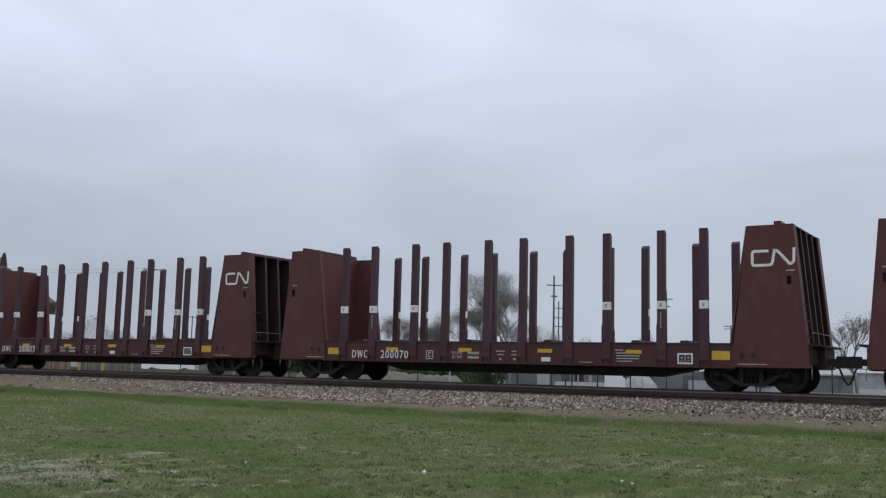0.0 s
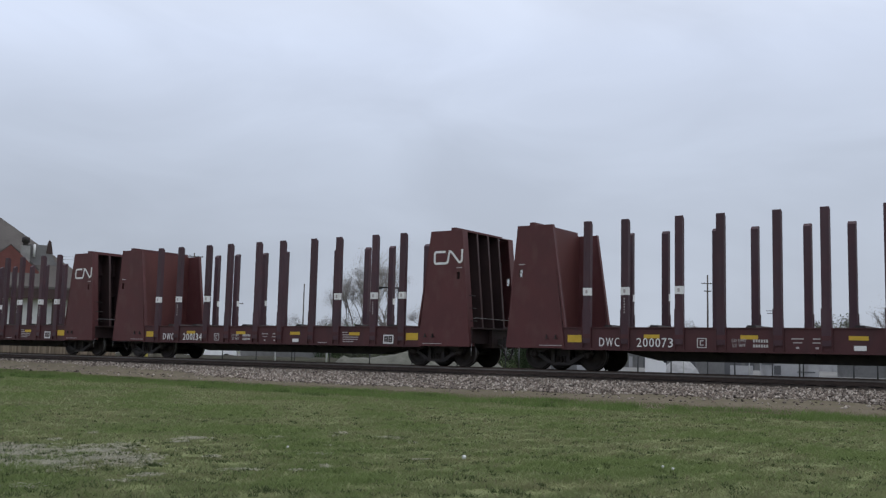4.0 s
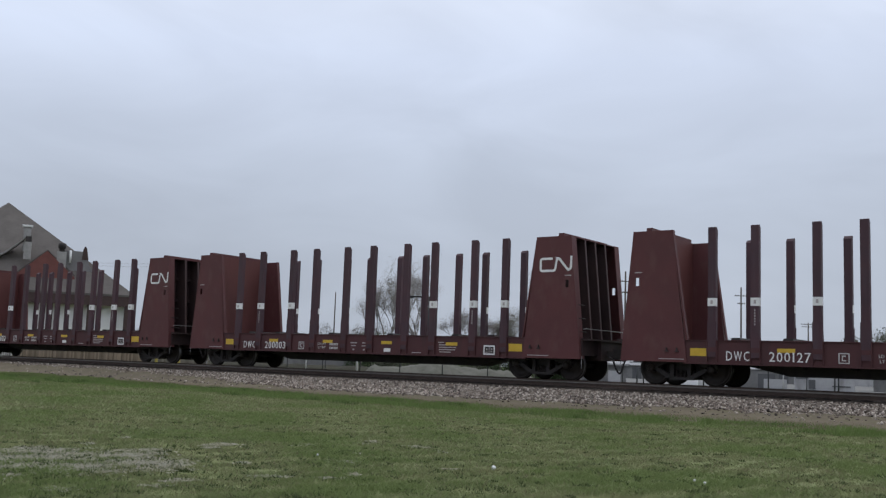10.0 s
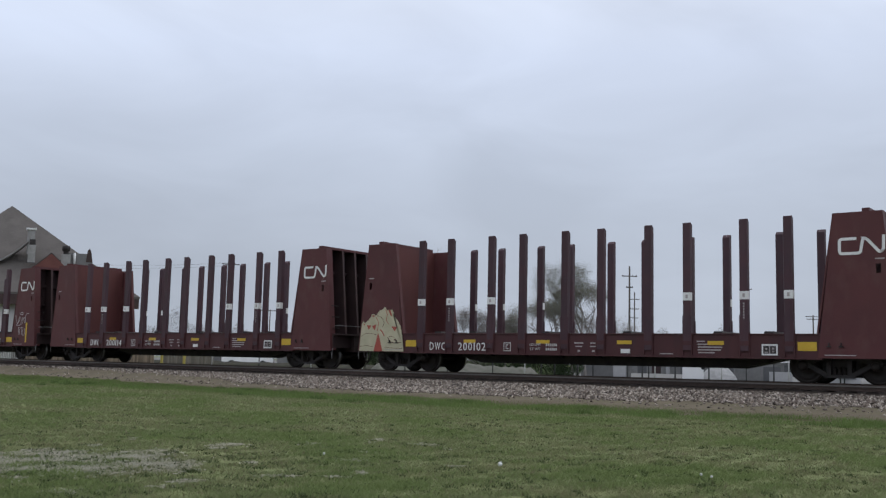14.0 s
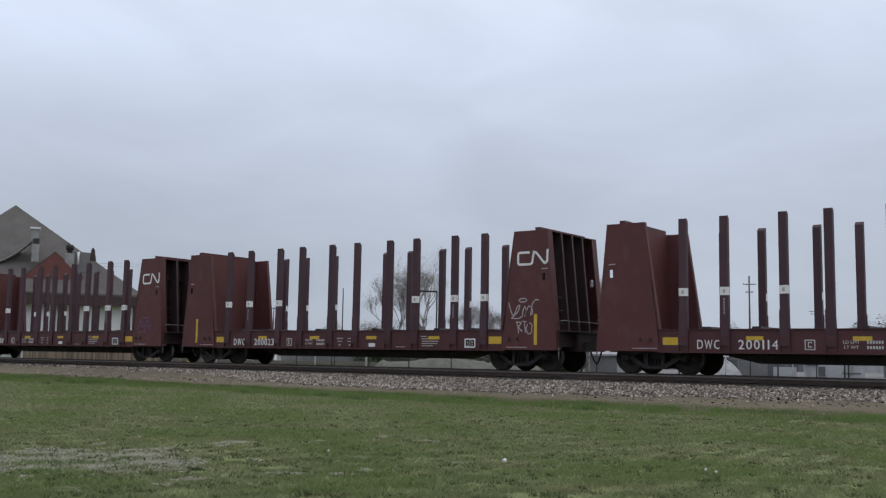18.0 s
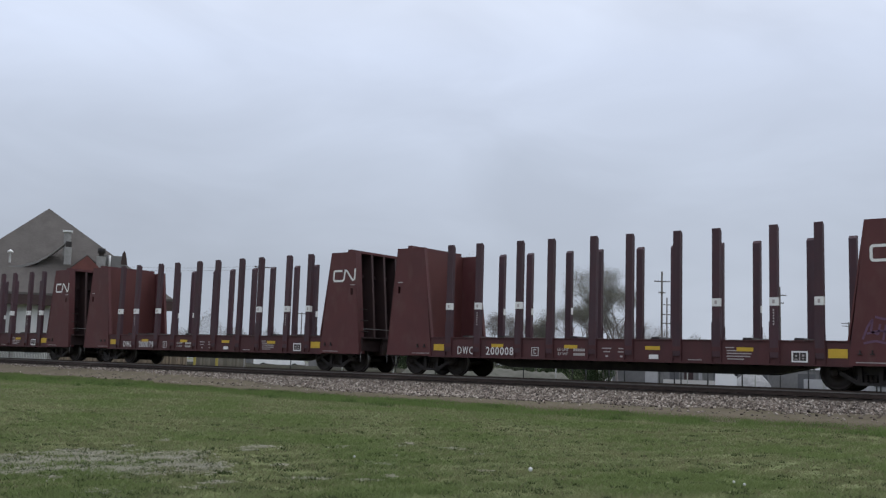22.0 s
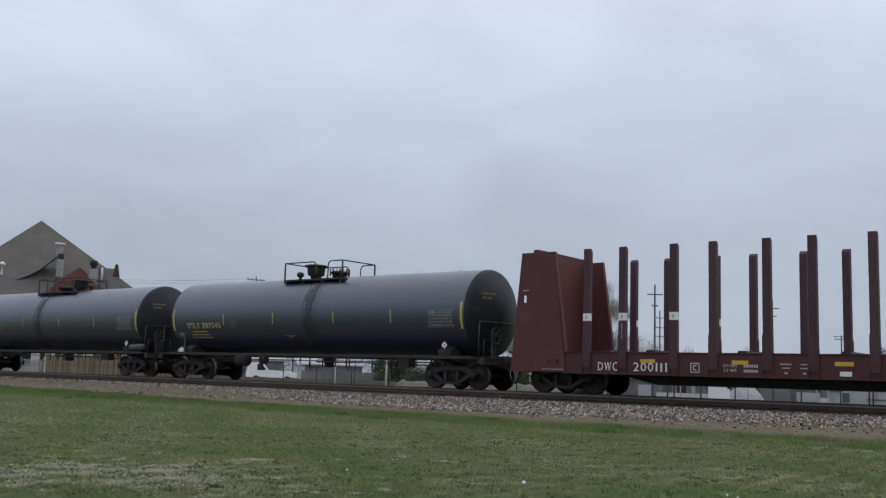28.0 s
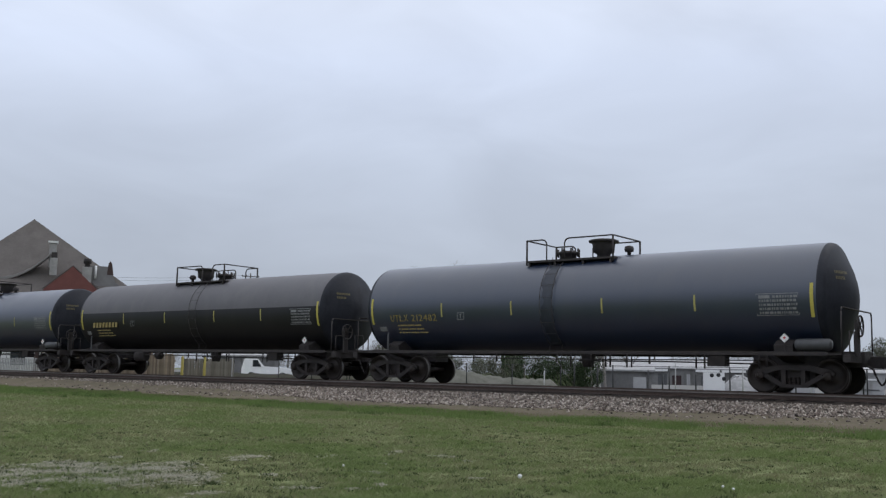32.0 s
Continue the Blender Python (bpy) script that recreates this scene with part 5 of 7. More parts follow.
def build_house():
    R, AZ = 78.0, 58.0
    m = Matrix.Translation(bearing(AZ, R)) @ Matrix.Rotation(radians(AZ), 4, "Z")
    h = thing("house", m, "large house with grey-brown hipped roof, brick gable and white walls", "house")
    # local x runs to the right, y away
    bm = bmesh.new()
    for x0, x1, y0, y1 in ((-9.8, 5.0, -3.2, -2.95), (-9.8, 5.0, 15.0, 15.25), (-9.8, -9.55, -2.95, 15.0), (4.75, 5.0, -2.95, 15.0)):
        box(bm, x0, x1, y0, y1, 0, 5.05)
    part("wall", bm, WHITEWALL, h, "white walls")
    bm = bmesh.new()
    A, B, C, D = (-10.6, -4.0, 5.15), (5.65, -4.0, 5.15), (5.65, 16, 5.15), (-10.6, 16, 5.15)
    E, F = (-3.45, 3.2, 12.05), (-3.45, 9.5, 12.05)
    lo = [bm.verts.new(p) for p in (A, B, C, D)]
    hi = [bm.verts.new(p) for p in (E, F)]
    un = [bm.verts.new((p[0], p[1], p[2] - 0.14)) for p in (A, B, C, D)]
    for q in ((lo[0], lo[1], hi[0]), (lo[1], lo[2], hi[1], hi[0]), (lo[2], lo[3], hi[1]), (lo[3], lo[0], hi[0], hi[1])):
        bm.faces.new(q)
    for i in range(4):
        bm.faces.new((lo[i], un[i], un[(i + 1) % 4], lo[(i + 1) % 4]))
    bm.faces.new(un[::-1])
    roof = part("roof", bm, SHINGLE, h, "grey-brown shingled hip roof")
    bm = bmesh.new()
    box(bm, -10.55, 5.6, -3.98, -3.86, 4.30, 5.0)
    box(bm, 5.45, 5.58, -3.86, 15.8, 4.55, 5.0)
    box(bm, -10.5, 5.4, -3.84, -3.22, 4.62, 4.72)
    part("fascia", bm, FASCIA, h, "dark brown fascia and porch beam")
    for x in (-9.9, -7.4, -4.9, -2.4, 0.1, 2.6, 5.1):
        bm = bmesh.new()
        box(bm, x - 0.13, x + 0.13, -3.90, -3.64, 0, 4.30)
        part("porch_post", bm, FASCIA, h)
    for i, x in enumerate((-8.6, -6.1, -3.6, -1.1, 1.4, 3.7)):
        bm = bmesh.new()
        box(bm, x - 0.55, x + 0.55, -3.25, -3.205, 0.9, 2.2)
        w = part("window", bm, WHITEWALL, h)
        bm = bmesh.new()
        box(bm, x - 0.48, x + 0.48, -3.27, -3.252, 0.97, 2.13)
        part("pane", bm, GLASSDARK, w)
    # brick gable dormer with its own roof
    bm = bmesh.new()
    prism(bm, [(-2.3, 5.2), (1.5, 5.2), (1.5, 6.25), (-0.42, 8.02), (-2.3, 6.3)], -3.0, -2.75)
    dorm = part("brick_gable", bm, BRICK, h, "red brick gable")
    bm = bmesh.new()
    prism(bm, [(-2.4, 6.25), (-0.42, 8.07), (-0.42, 8.13), (-2.48, 6.3)], -2.74, 2.5)
    prism(bm, [(1.5, 6.3), (-0.42, 8.07), (-0.42, 8.13), (1.62, 6.35)], -2.74, 2.5)
    part("gable_roof", bm, SHINGLE, dorm)
    # swept edge of a lower roof: lit top painted pale, shaded underside painted dark
    sweep = ((-1.95, 8.98), (-2.55, 8.42), (-3.15, 7.92), (-3.75, 7.54), (-4.35, 7.28), (-5.0, 7.12), (-5.7, 7.02))
    bm = bmesh.new()
    prism(bm, list(sweep) + [(x, z - 0.11 - 0.03 * abs(x + 1.95)) for x, z in sweep[::-1]], -2.08, -1.0)
    eave = part("swept_eave", bm, EAVEPALE, roof, "swept eave edge painted as if lit")
    bm = bmesh.new()
    prism(bm, [(x, z - 0.114 - 0.03 * abs(x + 1.95)) for x, z in sweep[3:]] + [(-5.7, 6.58), (-5.0, 6.70), (-4.35, 7.0)], -2.04, -1.1)
    part("soffit", bm, FASCIA, eave, "soffit, dark in place of shade")
    # wing with a level ridge and a small finial
    bm = bmesh.new()
    prism(bm, [(0.4, 5.2), (0.4, 8.20), (2.05, 8.20), (2.5, 7.1), (4.9, 5.2)], -2.3, -2.0)
    wing = part("parapet_wall", bm, PARAPET, h, "grey rendered parapet wall")
    bm = bmesh.new()
    prism(bm, [(1.90, 7.60), (2.36, 7.60), (2.22, 8.42), (2.10, 8.60), (1.98, 8.40)], -2.33, -1.97)
    part("finial", bm, FASCIA, wing)
    # stacks
    bm = bmesh.new()
    box(bm, -1.98, -1.50, -2.6, -2.12, 7.35, 8.60)
    ch = part("chimney", bm, STONECHIM, h, "pale stone chimney")
    bm = bmesh.new()
    box(bm, -1.92, -1.52, -2.55, -2.2, 8.60, 9.0)
    part("flue", bm, GRIME, ch)
    bm = bmesh.new()
    box(bm, -2.10, -1.62, -1.8, -1.4, 8.0, 9.75)
    v2 = part("chimney", bm, STONECHIM, h, "pale stone chimney with a metal cap")
    bm = bmesh.new()
    box(bm, -2.20, -1.52, -1.9, -1.3, 9.75, 9.88)
    part("chimney_cap", bm, WHITEWALL, v2, "white metal cap")
    bm = bmesh.new()
    box(bm, 0.22, 0.85, -2.85, -2.36, 6.4, 8.05)
    ch = part("chimney", bm, STONECHIM, h, "pale stone chimney")
    bm = bmesh.new()
    lathe(bm, [(8.05, 0.18), (8.28, 0.18), (8.30, 0.27), (8.62, 0.27), (8.66, 0.22), (8.68, 0)], 12, "z", (0.53, -2.60, 0))
    part("cowl", bm, GRIME, ch, "dark round cowl")
    bm = bmesh.new()
    lathe(bm, [(7.3, 0.07), (8.0, 0.07), (8.02, 0.22), (8.1, 0.20), (8.22, 0.06), (8.24, 0)], 10, "z", (-5.55, -2.0, 0))
    part("roof_vent", bm, WHITEWALL, roof, "white mushroom vent")
    bm = bmesh.new()
    tube(bm, (1.12, -2.5, 7.3), (1.12, -2.5, 8.2), 0.08, n=8)
    part("roof_vent", bm, WHITEWALL, roof)


def build_wood_fence():
    f = thing("wooden_fence", pose(0, 34.0, 0), "weathered tan cedar board fence", "fence")
    rng = random.Random(8)
    meshes = []
    for k in range(4):
        bm = bmesh.new()
        hgt = 1.68 + 0.05 * k
        prism(bm, [(-0.068, 0.05), (0.068, 0.05), (0.068, hgt - 0.05), (0.04, hgt), (-0.04, hgt), (-0.068, hgt - 0.05)], -0.011, 0.011)
        me = bpy.data.meshes.new("board")
        bm.to_mesh(me)
        bm.free()
        me.materials.append(CEDAR)
        meshes.append(me)
    x = -34.0 * math.tan(radians(59.6))
    end = -34.0 * math.tan(radians(52.7))
    while x < end:
        piece("board", rng.choice(meshes), None, f, "", pose(x, 0, 0, 0, rng.uniform(-0.6, 0.6), 0))
        x += 0.152
    x = -34.0 * math.tan(radians(59.6))
    while x < end + 0.1:
        bm = bmesh.new()
        box(bm, x - 0.05, x + 0.05, 0.07, 0.17, 0, 1.75)
        part("post", bm, CEDAR, f)
        x += 2.4
    for z in (0.35, 1.4):
        bm = bmesh.new()
        box(bm, -34.0 * math.tan(radians(59.6)), end, 0.015, 0.065, z - 0.045, z + 0.045)
        part("fence_rail", bm, CEDAR, f)


def board_fence(name, az0, az1, y, h, gap, mat, label, wide=0.068, seed=3):
    """Upright boards between two bearings, along the track, on two rails."""
    x, end = -y * math.tan(radians(az0)), -y * math.tan(radians(az1))
    f = thing(name, pose((x + end) / 2, y, 0), label, "fence")
    half = (end - x) / 2
    rng = random.Random(seed)
    bm = bmesh.new()
    prism(bm, [(-wide, 0.06), (wide, 0.06), (wide, h - 0.05), (0, h), (-wide, h - 0.05)], -0.011, 0.011)
    me = bpy.data.meshes.new("board")
    bm.to_mesh(me)
    bm.free()
    me.materials.append(mat)
    u = -half
    while u < half:
        piece("board", me, None, f, "", pose(u, 0, 0, 0, rng.uniform(-0.8, 0.8), 0))
        u += gap
    for z in (0.35, h - 0.35):
        bm = bmesh.new()
        box(bm, -half, half, 0.014, 0.06, z - 0.04, z + 0.04)
        part("fence_rail", bm, mat, f)


def build_bollards():
    for az in (52.3, 51.1):
        p = bearing(az, 36.0 / math.cos(radians(az)))
        bm = bmesh.new()
        lathe(bm, [(0, 0.08), (1.62, 0.08), (1.68, 0.06), (1.70, 0)], 12, "z")
        ob = part("bollard", bm, BOLLARD)
        ob.matrix_basis = Matrix.Translation(p)
        tagged(ob, "tall yellow painted steel guard post", "bollard", "yellow guard posts beside the fence")


def make_car(name, m, label, length, high, pickup):
    c = thing(name, m, label, "vehicle")
    L = length / 2
    bm = bmesh.new()
    if pickup:
        side = [(-L, 0.45), (-L, 1.00), (-L + 0.25, high), (-L + 1.55, high), (-L + 2.1, 1.22), (L - 0.5, 1.16), (L - 0.1, 1.06), (L, 0.85), (L, 0.42)]
    else:
        side = [(-L, 0.45), (-L, high - 0.35), (-L + 0.2, high), (L - 1.6, high), (L - 0.9, 1.25), (L - 0.1, 1.08), (L, 0.85), (L, 0.42)]
    prism(bm, side, -0.92, 0.92)
    bmesh.ops.bevel(bm, geom=bm.edges[:], offset=0.06, segments=2, affect="EDGES")
    part("body", bm, PICKUPWHITE, c)
    for s in (-1, 1):
        bm = bmesh.new()
        if pickup:
            prism(bm, [(-L + 1.05, 1.22), (-L + 1.05, high - 0.12), (-L + 1.50, high - 0.12), (-L + 1.86, 1.24)], s * 0.925, s * 0.935)
        else:
            prism(bm, [(-L + 0.3, 1.2), (-L + 0.35, high - 0.12), (L - 1.7, high - 0.12), (L - 1.2, 1.25)], s * 0.925, s * 0.935)
        part("side_window", bm, GLASSDARK, c)
        for x in (-L + 0.95, L - 0.95):
            bm = bmesh.new()
            lathe(bm, [(s * 0.74, 0), (s * 0.74, 0.36), (s * 0.96, 0.36), (s * 0.97, 0.22), (s * 0.95, 0)], 18, "y", (x, 0, 0.36))
            w = part("wheel", bm, RUBBER, c)
            bm = bmesh.new()
            lathe(bm, [(s * 0.955, 0), (s * 0.972, 0.2), (s * 0.96, 0.21)], 14, "y", (x, 0, 0.36))
            part("rim", bm, ZINC, w)
    for s in (-1, 1):
        bm = bmesh.new()
        box(bm, *sorted((s * (L + 0.002), s * (L + 0.10))), -0.88, 0.88, 0.44, 0.62)
        part("bumper", bm, DARKSTEEL, c)
        bm = bmesh.new()
        box(bm, -L + 1.75 - 0.07, -L + 1.75 + 0.07, *sorted((s * 0.93, s * 1.08)), 1.26, 1.44)
        part("mirror", bm, RUBBER, c)
    for s, mat in ((1, ZINC), (-1, REDMARK)):
        for y in (-0.7, 0.7):
            bm = bmesh.new()
            box(bm, *sorted((s * (L - 0.02), s * (L + 0.012))), y - 0.14, y + 0.14, 0.78, 0.92)
            part("headlight" if s > 0 else "tail_light", bm, mat, c)
    return c


def shed(name, az0, az1, r, z1, wall, label, roof=True, depth=8.0, windows=0):
    """A low building whose front spans two bearings."""
    a, b = bearing(az0, r), bearing(az1, r)
    d = b - a
    w = d.length
    m = Matrix.Translation((a + b) / 2) @ Matrix.Rotation(math.atan2(d.y, d.x), 4, "Z")
    o = thing(name, m, label, "building")
    bm = bmesh.new()
    box(bm, -w / 2, w / 2, 0, depth, 0, z1)
    part("wall", bm, wall, o)
    if roof:
        bm = bmesh.new()
        prism(bm, [(-0.3, z1), (depth / 2, z1 + depth * 0.09), (depth + 0.3, z1), (depth + 0.3, z1 + 0.14), (depth / 2, z1 + depth * 0.09 + 0.14), (-0.3, z1 + 0.14)], -w / 2 - 0.3, w / 2 + 0.3, "x")
        part("roof", bm, PALEWALL, o, "pale metal roof")
    for i in range(windows):
        x = -w / 2 + (i + 0.5) * w / windows
        bm = bmesh.new()
        box(bm, x - 0.45, x + 0.45, -0.05, -0.004, z1 * 0.35, z1 * 0.8)
        win = part("window", bm, WHITEWALL, o)
        bm = bmesh.new()
        box(bm, x - 0.38, x + 0.38, -0.07, -0.052, z1 * 0.38, z1 * 0.77)
        part("pane", bm, GLASSDARK, win)
    return o


def build_yard():
    wh = shed("warehouse", 29.2, 16.4, 150, 2.35, GREYWALL, "long low warehouse with a white fascia", depth=14)
    a, b = bearing(28.9, 150), bearing(16.4, 150)
    w = (b - a).length
    for k in range(9):                      # white fascia boards, some missing
        if k in (3, 6):
            continue
        bm = bmesh.new()
        box(bm, -w / 2 + k * w / 9, -w / 2 + (k + 1) * w / 9 - 0.3, -0.42, -0.32, 1.95, 2.30)
        part("fascia", bm, WHITEWALL, wh, "white fascia board")
    for k in range(16):                     # dark doors and pale piers
        bm = bmesh.new()
        x = -w / 2 + 1.0 + k * w / 16
        box(bm, x, x + (1.3 if k % 3 else 0.5), -0.06, -0.004, 0.05, 1.6 - 0.2 * (k % 2))
        part("door" if k % 3 else "pier", bm, INNERDARK if k % 4 == 1 else PALEWALL if k % 3 == 0 else DARKSTEEL, wh)
    shed("warehouse", 16.0, 8.0, 165, 2.3, PALEWALL, "long pale shed with a pale roof", depth=12)
    shed("shed", 50.6, 47.0, 118, 2.4, GREYWALL, "grey low shed behind the truck", depth=8)
    gw = shed("garden_wall", 46.0, 39.5, 96, 1.35, GREYWALL, "long low grey concrete wall", roof=False, depth=0.3)
    shed("shed", 45.8, 42.6, 108, 2.0, GREYWALL, "low grey block shed", depth=5)
    shed("utility_building", 28.7, 25.9, 84, 1.50, GREYWALL, "low grey utility building in the yard", depth=6)
    shed("equipment_box", 26.9, 26.2, 78, 1.05, PALEWALL, "small pale equipment cabinet", roof=False, depth=1.2)
    box1 = shed("equipment_box", 23.1, 21.95, 80, 1.52, WHITEWALL, "white equipment cabinet with dark round hatches", roof=False, depth=2)
    for x, z in ((-0.15, 1.30), (0.35, 1.33), (0.75, 1.05)):
        bm = bmesh.new()
        lathe(bm, [(-0.012, 0), (-0.012, 0.15), (-0.002, 0.16)], 10, "y", (x, 0, z))
        part("hatch", bm, POSTDARK, box1)
    heap = bmesh.new()                      # gravel heap
    p = bearing(21.2, 84)
    ring = []
    rng = random.Random(9)
    for q, h in ((1.0, 0.0), (0.75, 0.55), (0.45, 1.02), (0.18, 1.30)):
        ring.append([heap.verts.new((p.x + 1.75 * q * math.cos(k * 0.3491) * rng.uniform(0.85, 1.15), p.y + 1.6 * q * math.sin(k * 0.3491), h * rng.uniform(0.85, 1.1) - 0.02)) for k in range(18)])
    for u, v in zip(ring, ring[1:]):
        for k in range(18):
            heap.faces.new((u[k], u[(k + 1) % 18], v[(k + 1) % 18], v[k]))
    heap.faces.new(ring[-1])
    tagged(part("gravel_heap", heap, MOUND), "pale heap of gravel in the yard", "gravel heap", "", "stuff")
    shed("equipment_box", 20.3, 17.8, 86, 1.42, GREYWALL, "grey equipment cabinet in the yard", roof=False, depth=3)
    shed("equipment_box", 18.8, 17.9, 82, 1.22, DARKSTEEL, "dark grey steel box in the yard", roof=False, depth=1.0)
    shed("pallet_stack", 18.5, 17.3, 76, 0.85, PALEWALL, "pale stack of pallets", roof=False, depth=1.0)
    tr = shed("trailer", 16.9, 13.9, 82, 1.20, PALEWALL, "pale low trailer parked in the yard", roof=False, depth=2.5)
    for x, z, w2, h in ((-1.6, 1.08, 0.9, 0.24), (-0.9, 0.55, 0.5, 0.7), (0.9, 1.22, 1.6, 0.12), (1.2, 0.45, 1.3, 0.08)):
        bm = bmesh.new()
        box(bm, x - w2 / 2, x + w2 / 2, -0.08, -0.004, z - h / 2, z + h / 2)
        part("panel", bm, DARKSTEEL if z < 1.2 else WHITEWALL, tr)
    shed("shed", 13.0, 10.0, 95, 1.5, GREYWALL, "small grey shed in the yard", depth=4)
    p = bearing(47.65, 98)
    make_car("pickup_truck", Matrix.Translation((p.x, p.y, 0.05)) @ Matrix.Rotation(radians(47.6), 4, "Z"), "white pickup truck parked in the yard", 4.85, 1.98, True)
    # dark soil berm along the track
    bm = bmesh.new()
    prev, rng = None, random.Random(31)
    for k in range(46):
        x = -62 + k * 0.62
        h = (0.76 + rng.uniform(-0.035, 0.035)) * min(1, k / 4, (45 - k) / 7)
        row = [bm.verts.new(q) for q in ((x, 43.2, 0), (x, 44.3, h * 0.7), (x, 45.2, h), (x, 46.0, h * 0.9), (x, 48.0, 0))]
        if prev:
            for i in range(4):
                bm.faces.new((prev[i], row[i], row[i + 1], prev[i + 1])).smooth = True
        prev = row
    tagged(part("soil_berm", bm, DARKSOIL), "low dark earth berm behind the track", "berm", "", "structure")
    # stray thin posts in the yard
    rng = random.Random(41)
    for az in (31.9, 30.2, 28.9, 26.1, 25.3, 24.6, 23.5, 21.0, 19.7, 17.5, 16.3, 14.9, 12.2, 44.1, 43.0, 41.2, 49.6):
        p = bearing(az, rng.uniform(46, 60))
        bm = bmesh.new()
        h = rng.uniform(1.1, 1.9)
        tube(bm, (0, 0, 0), (0.02, 0, h), rng.uniform(0.025, 0.05), n=6)
        ob = part("post", bm, POSTDARK if rng.random() < 0.75 else PALEWALL)
        ob.matrix_basis = Matrix.Translation(p)
        tagged(ob, "thin upright post standing in the yard", "post", "stray posts in the yard")
    # grassed bank
    bank = bmesh.new()
    a, b = bearing(42.5, 74), bearing(29.0, 74)
    d = (b - a).normalized()
    n = Vector((-d.y, d.x, 0))
    rng = random.Random(2)
    prev = None
    for k in range(41):
        p = a.lerp(b, k / 40)
        hgt = (1.15 + rng.uniform(-0.12, 0.12)) * min(1, k / 4, (40 - k) / 4)
        row = [bank.verts.new(q) for q in (p - n * 2.5, p + Vector((0, 0, hgt * 0.75)) - n * 0.9, p + Vector((0, 0, hgt)) + n * 0.6, p + n * 3)]
        if prev:
            for i in range(3):
                bank.faces.new((prev[i], row[i], row[i + 1], prev[i + 1])).smooth = True
        prev = row
    tagged(part("grass_bank", bank, BANKGRASS), "low green grassed earth bank", "bank", "", "structure")
    # pale dry bank at the foot of the shrubs
    bm, rng = bmesh.new(), random.Random(19)
    prev = None
    for k in range(53):
        az = 41.2 - k * 0.205
        h = 0.86 + 0.36 * math.exp(-((az - 36.7) / 1.3) ** 2) + rng.uniform(-0.07, 0.07)
        h *= min(1, k / 4, (52 - k) / 5)
        row = [bm.verts.new(bearing(az, r, z)) for r, z in ((55.0, 0.0), (56.2, h * 0.8), (57.0, h), (57.8, h * 0.85), (59.4, 0.0))]
        if prev:
            for i in range(4):
                bm.faces.new((prev[i], row[i], row[i + 1], prev[i + 1])).smooth = True
        prev = row
    tagged(part("dry_bank", bm, DRYBANK), "low pale bank of dry grass and gravel", "bank", "", "structure")
    # chain-link fence posts
    f = thing("yard_fence", pose(0, 40.0, 0), "dark thin fence posts with a top rail", "fence")
    x = -40.0 * math.tan(radians(47))
    while x < -6:
        bm = bmesh.new()
        tube(bm, (x, 0, 0), (x, 0, 1.55), 0.03, n=6)
        part("post", bm, POSTDARK, f)
        x += 2.7
    bm = bmesh.new()
    tube(bm, (-40.0 * math.tan(radians(47)), 0, 1.52), (-6, 0, 1.52), 0.012, n=5)
    part("top_rail", bm, POSTDARK, f)


# ---------------------------------------------------------------- trees
def limbs(seed, height, spread, levels, kids, trunk_r):
    """Branch segments of a tree: (from, to, radius, radius), and the twig ends."""
    rng = random.Random(seed)
    segs, tips = [], []

    def grow(p, d, length, r, level):
        n = 3
        for i in range(n):
            d2 = (d + Vector((rng.gauss(0, 0.10), rng.gauss(0, 0.10), rng.gauss(0.03, 0.06)))).normalized()
            q = p + d2 * length / n
            segs.append((p, q, r * (1 - 0.22 * i / n), r * (1 - 0.22 * (i + 1) / n)))
            p, d = q, d2
        if level == 0:
            tips.append((p, d))
            return
        for k in range(kids + (1 if rng.random() < 0.4 else 0)):
            a = rng.uniform(0, 6.283)
            side = Vector((math.cos(a), math.sin(a), 0)) * spread
            d3 = (d * 0.75 + side * rng.uniform(0.45, 1.0) + Vector((0, 0, 0.22))).normalized()
            grow(p - d * length * rng.uniform(0, 0.35), d3, length * rng.uniform(0.58, 0.80), r * rng.uniform(0.5, 0.64), level - 1)
    grow(Vector((0, 0, 0)), Vector((0, 0, 1)), height * 0.30, trunk_r, levels)
    top = max(t[0].z for t in tips)
    f = height / top
    return [(a * f, b * f, r, s) for a, b, r, s in segs], [(p * f, d) for p, d in tips]


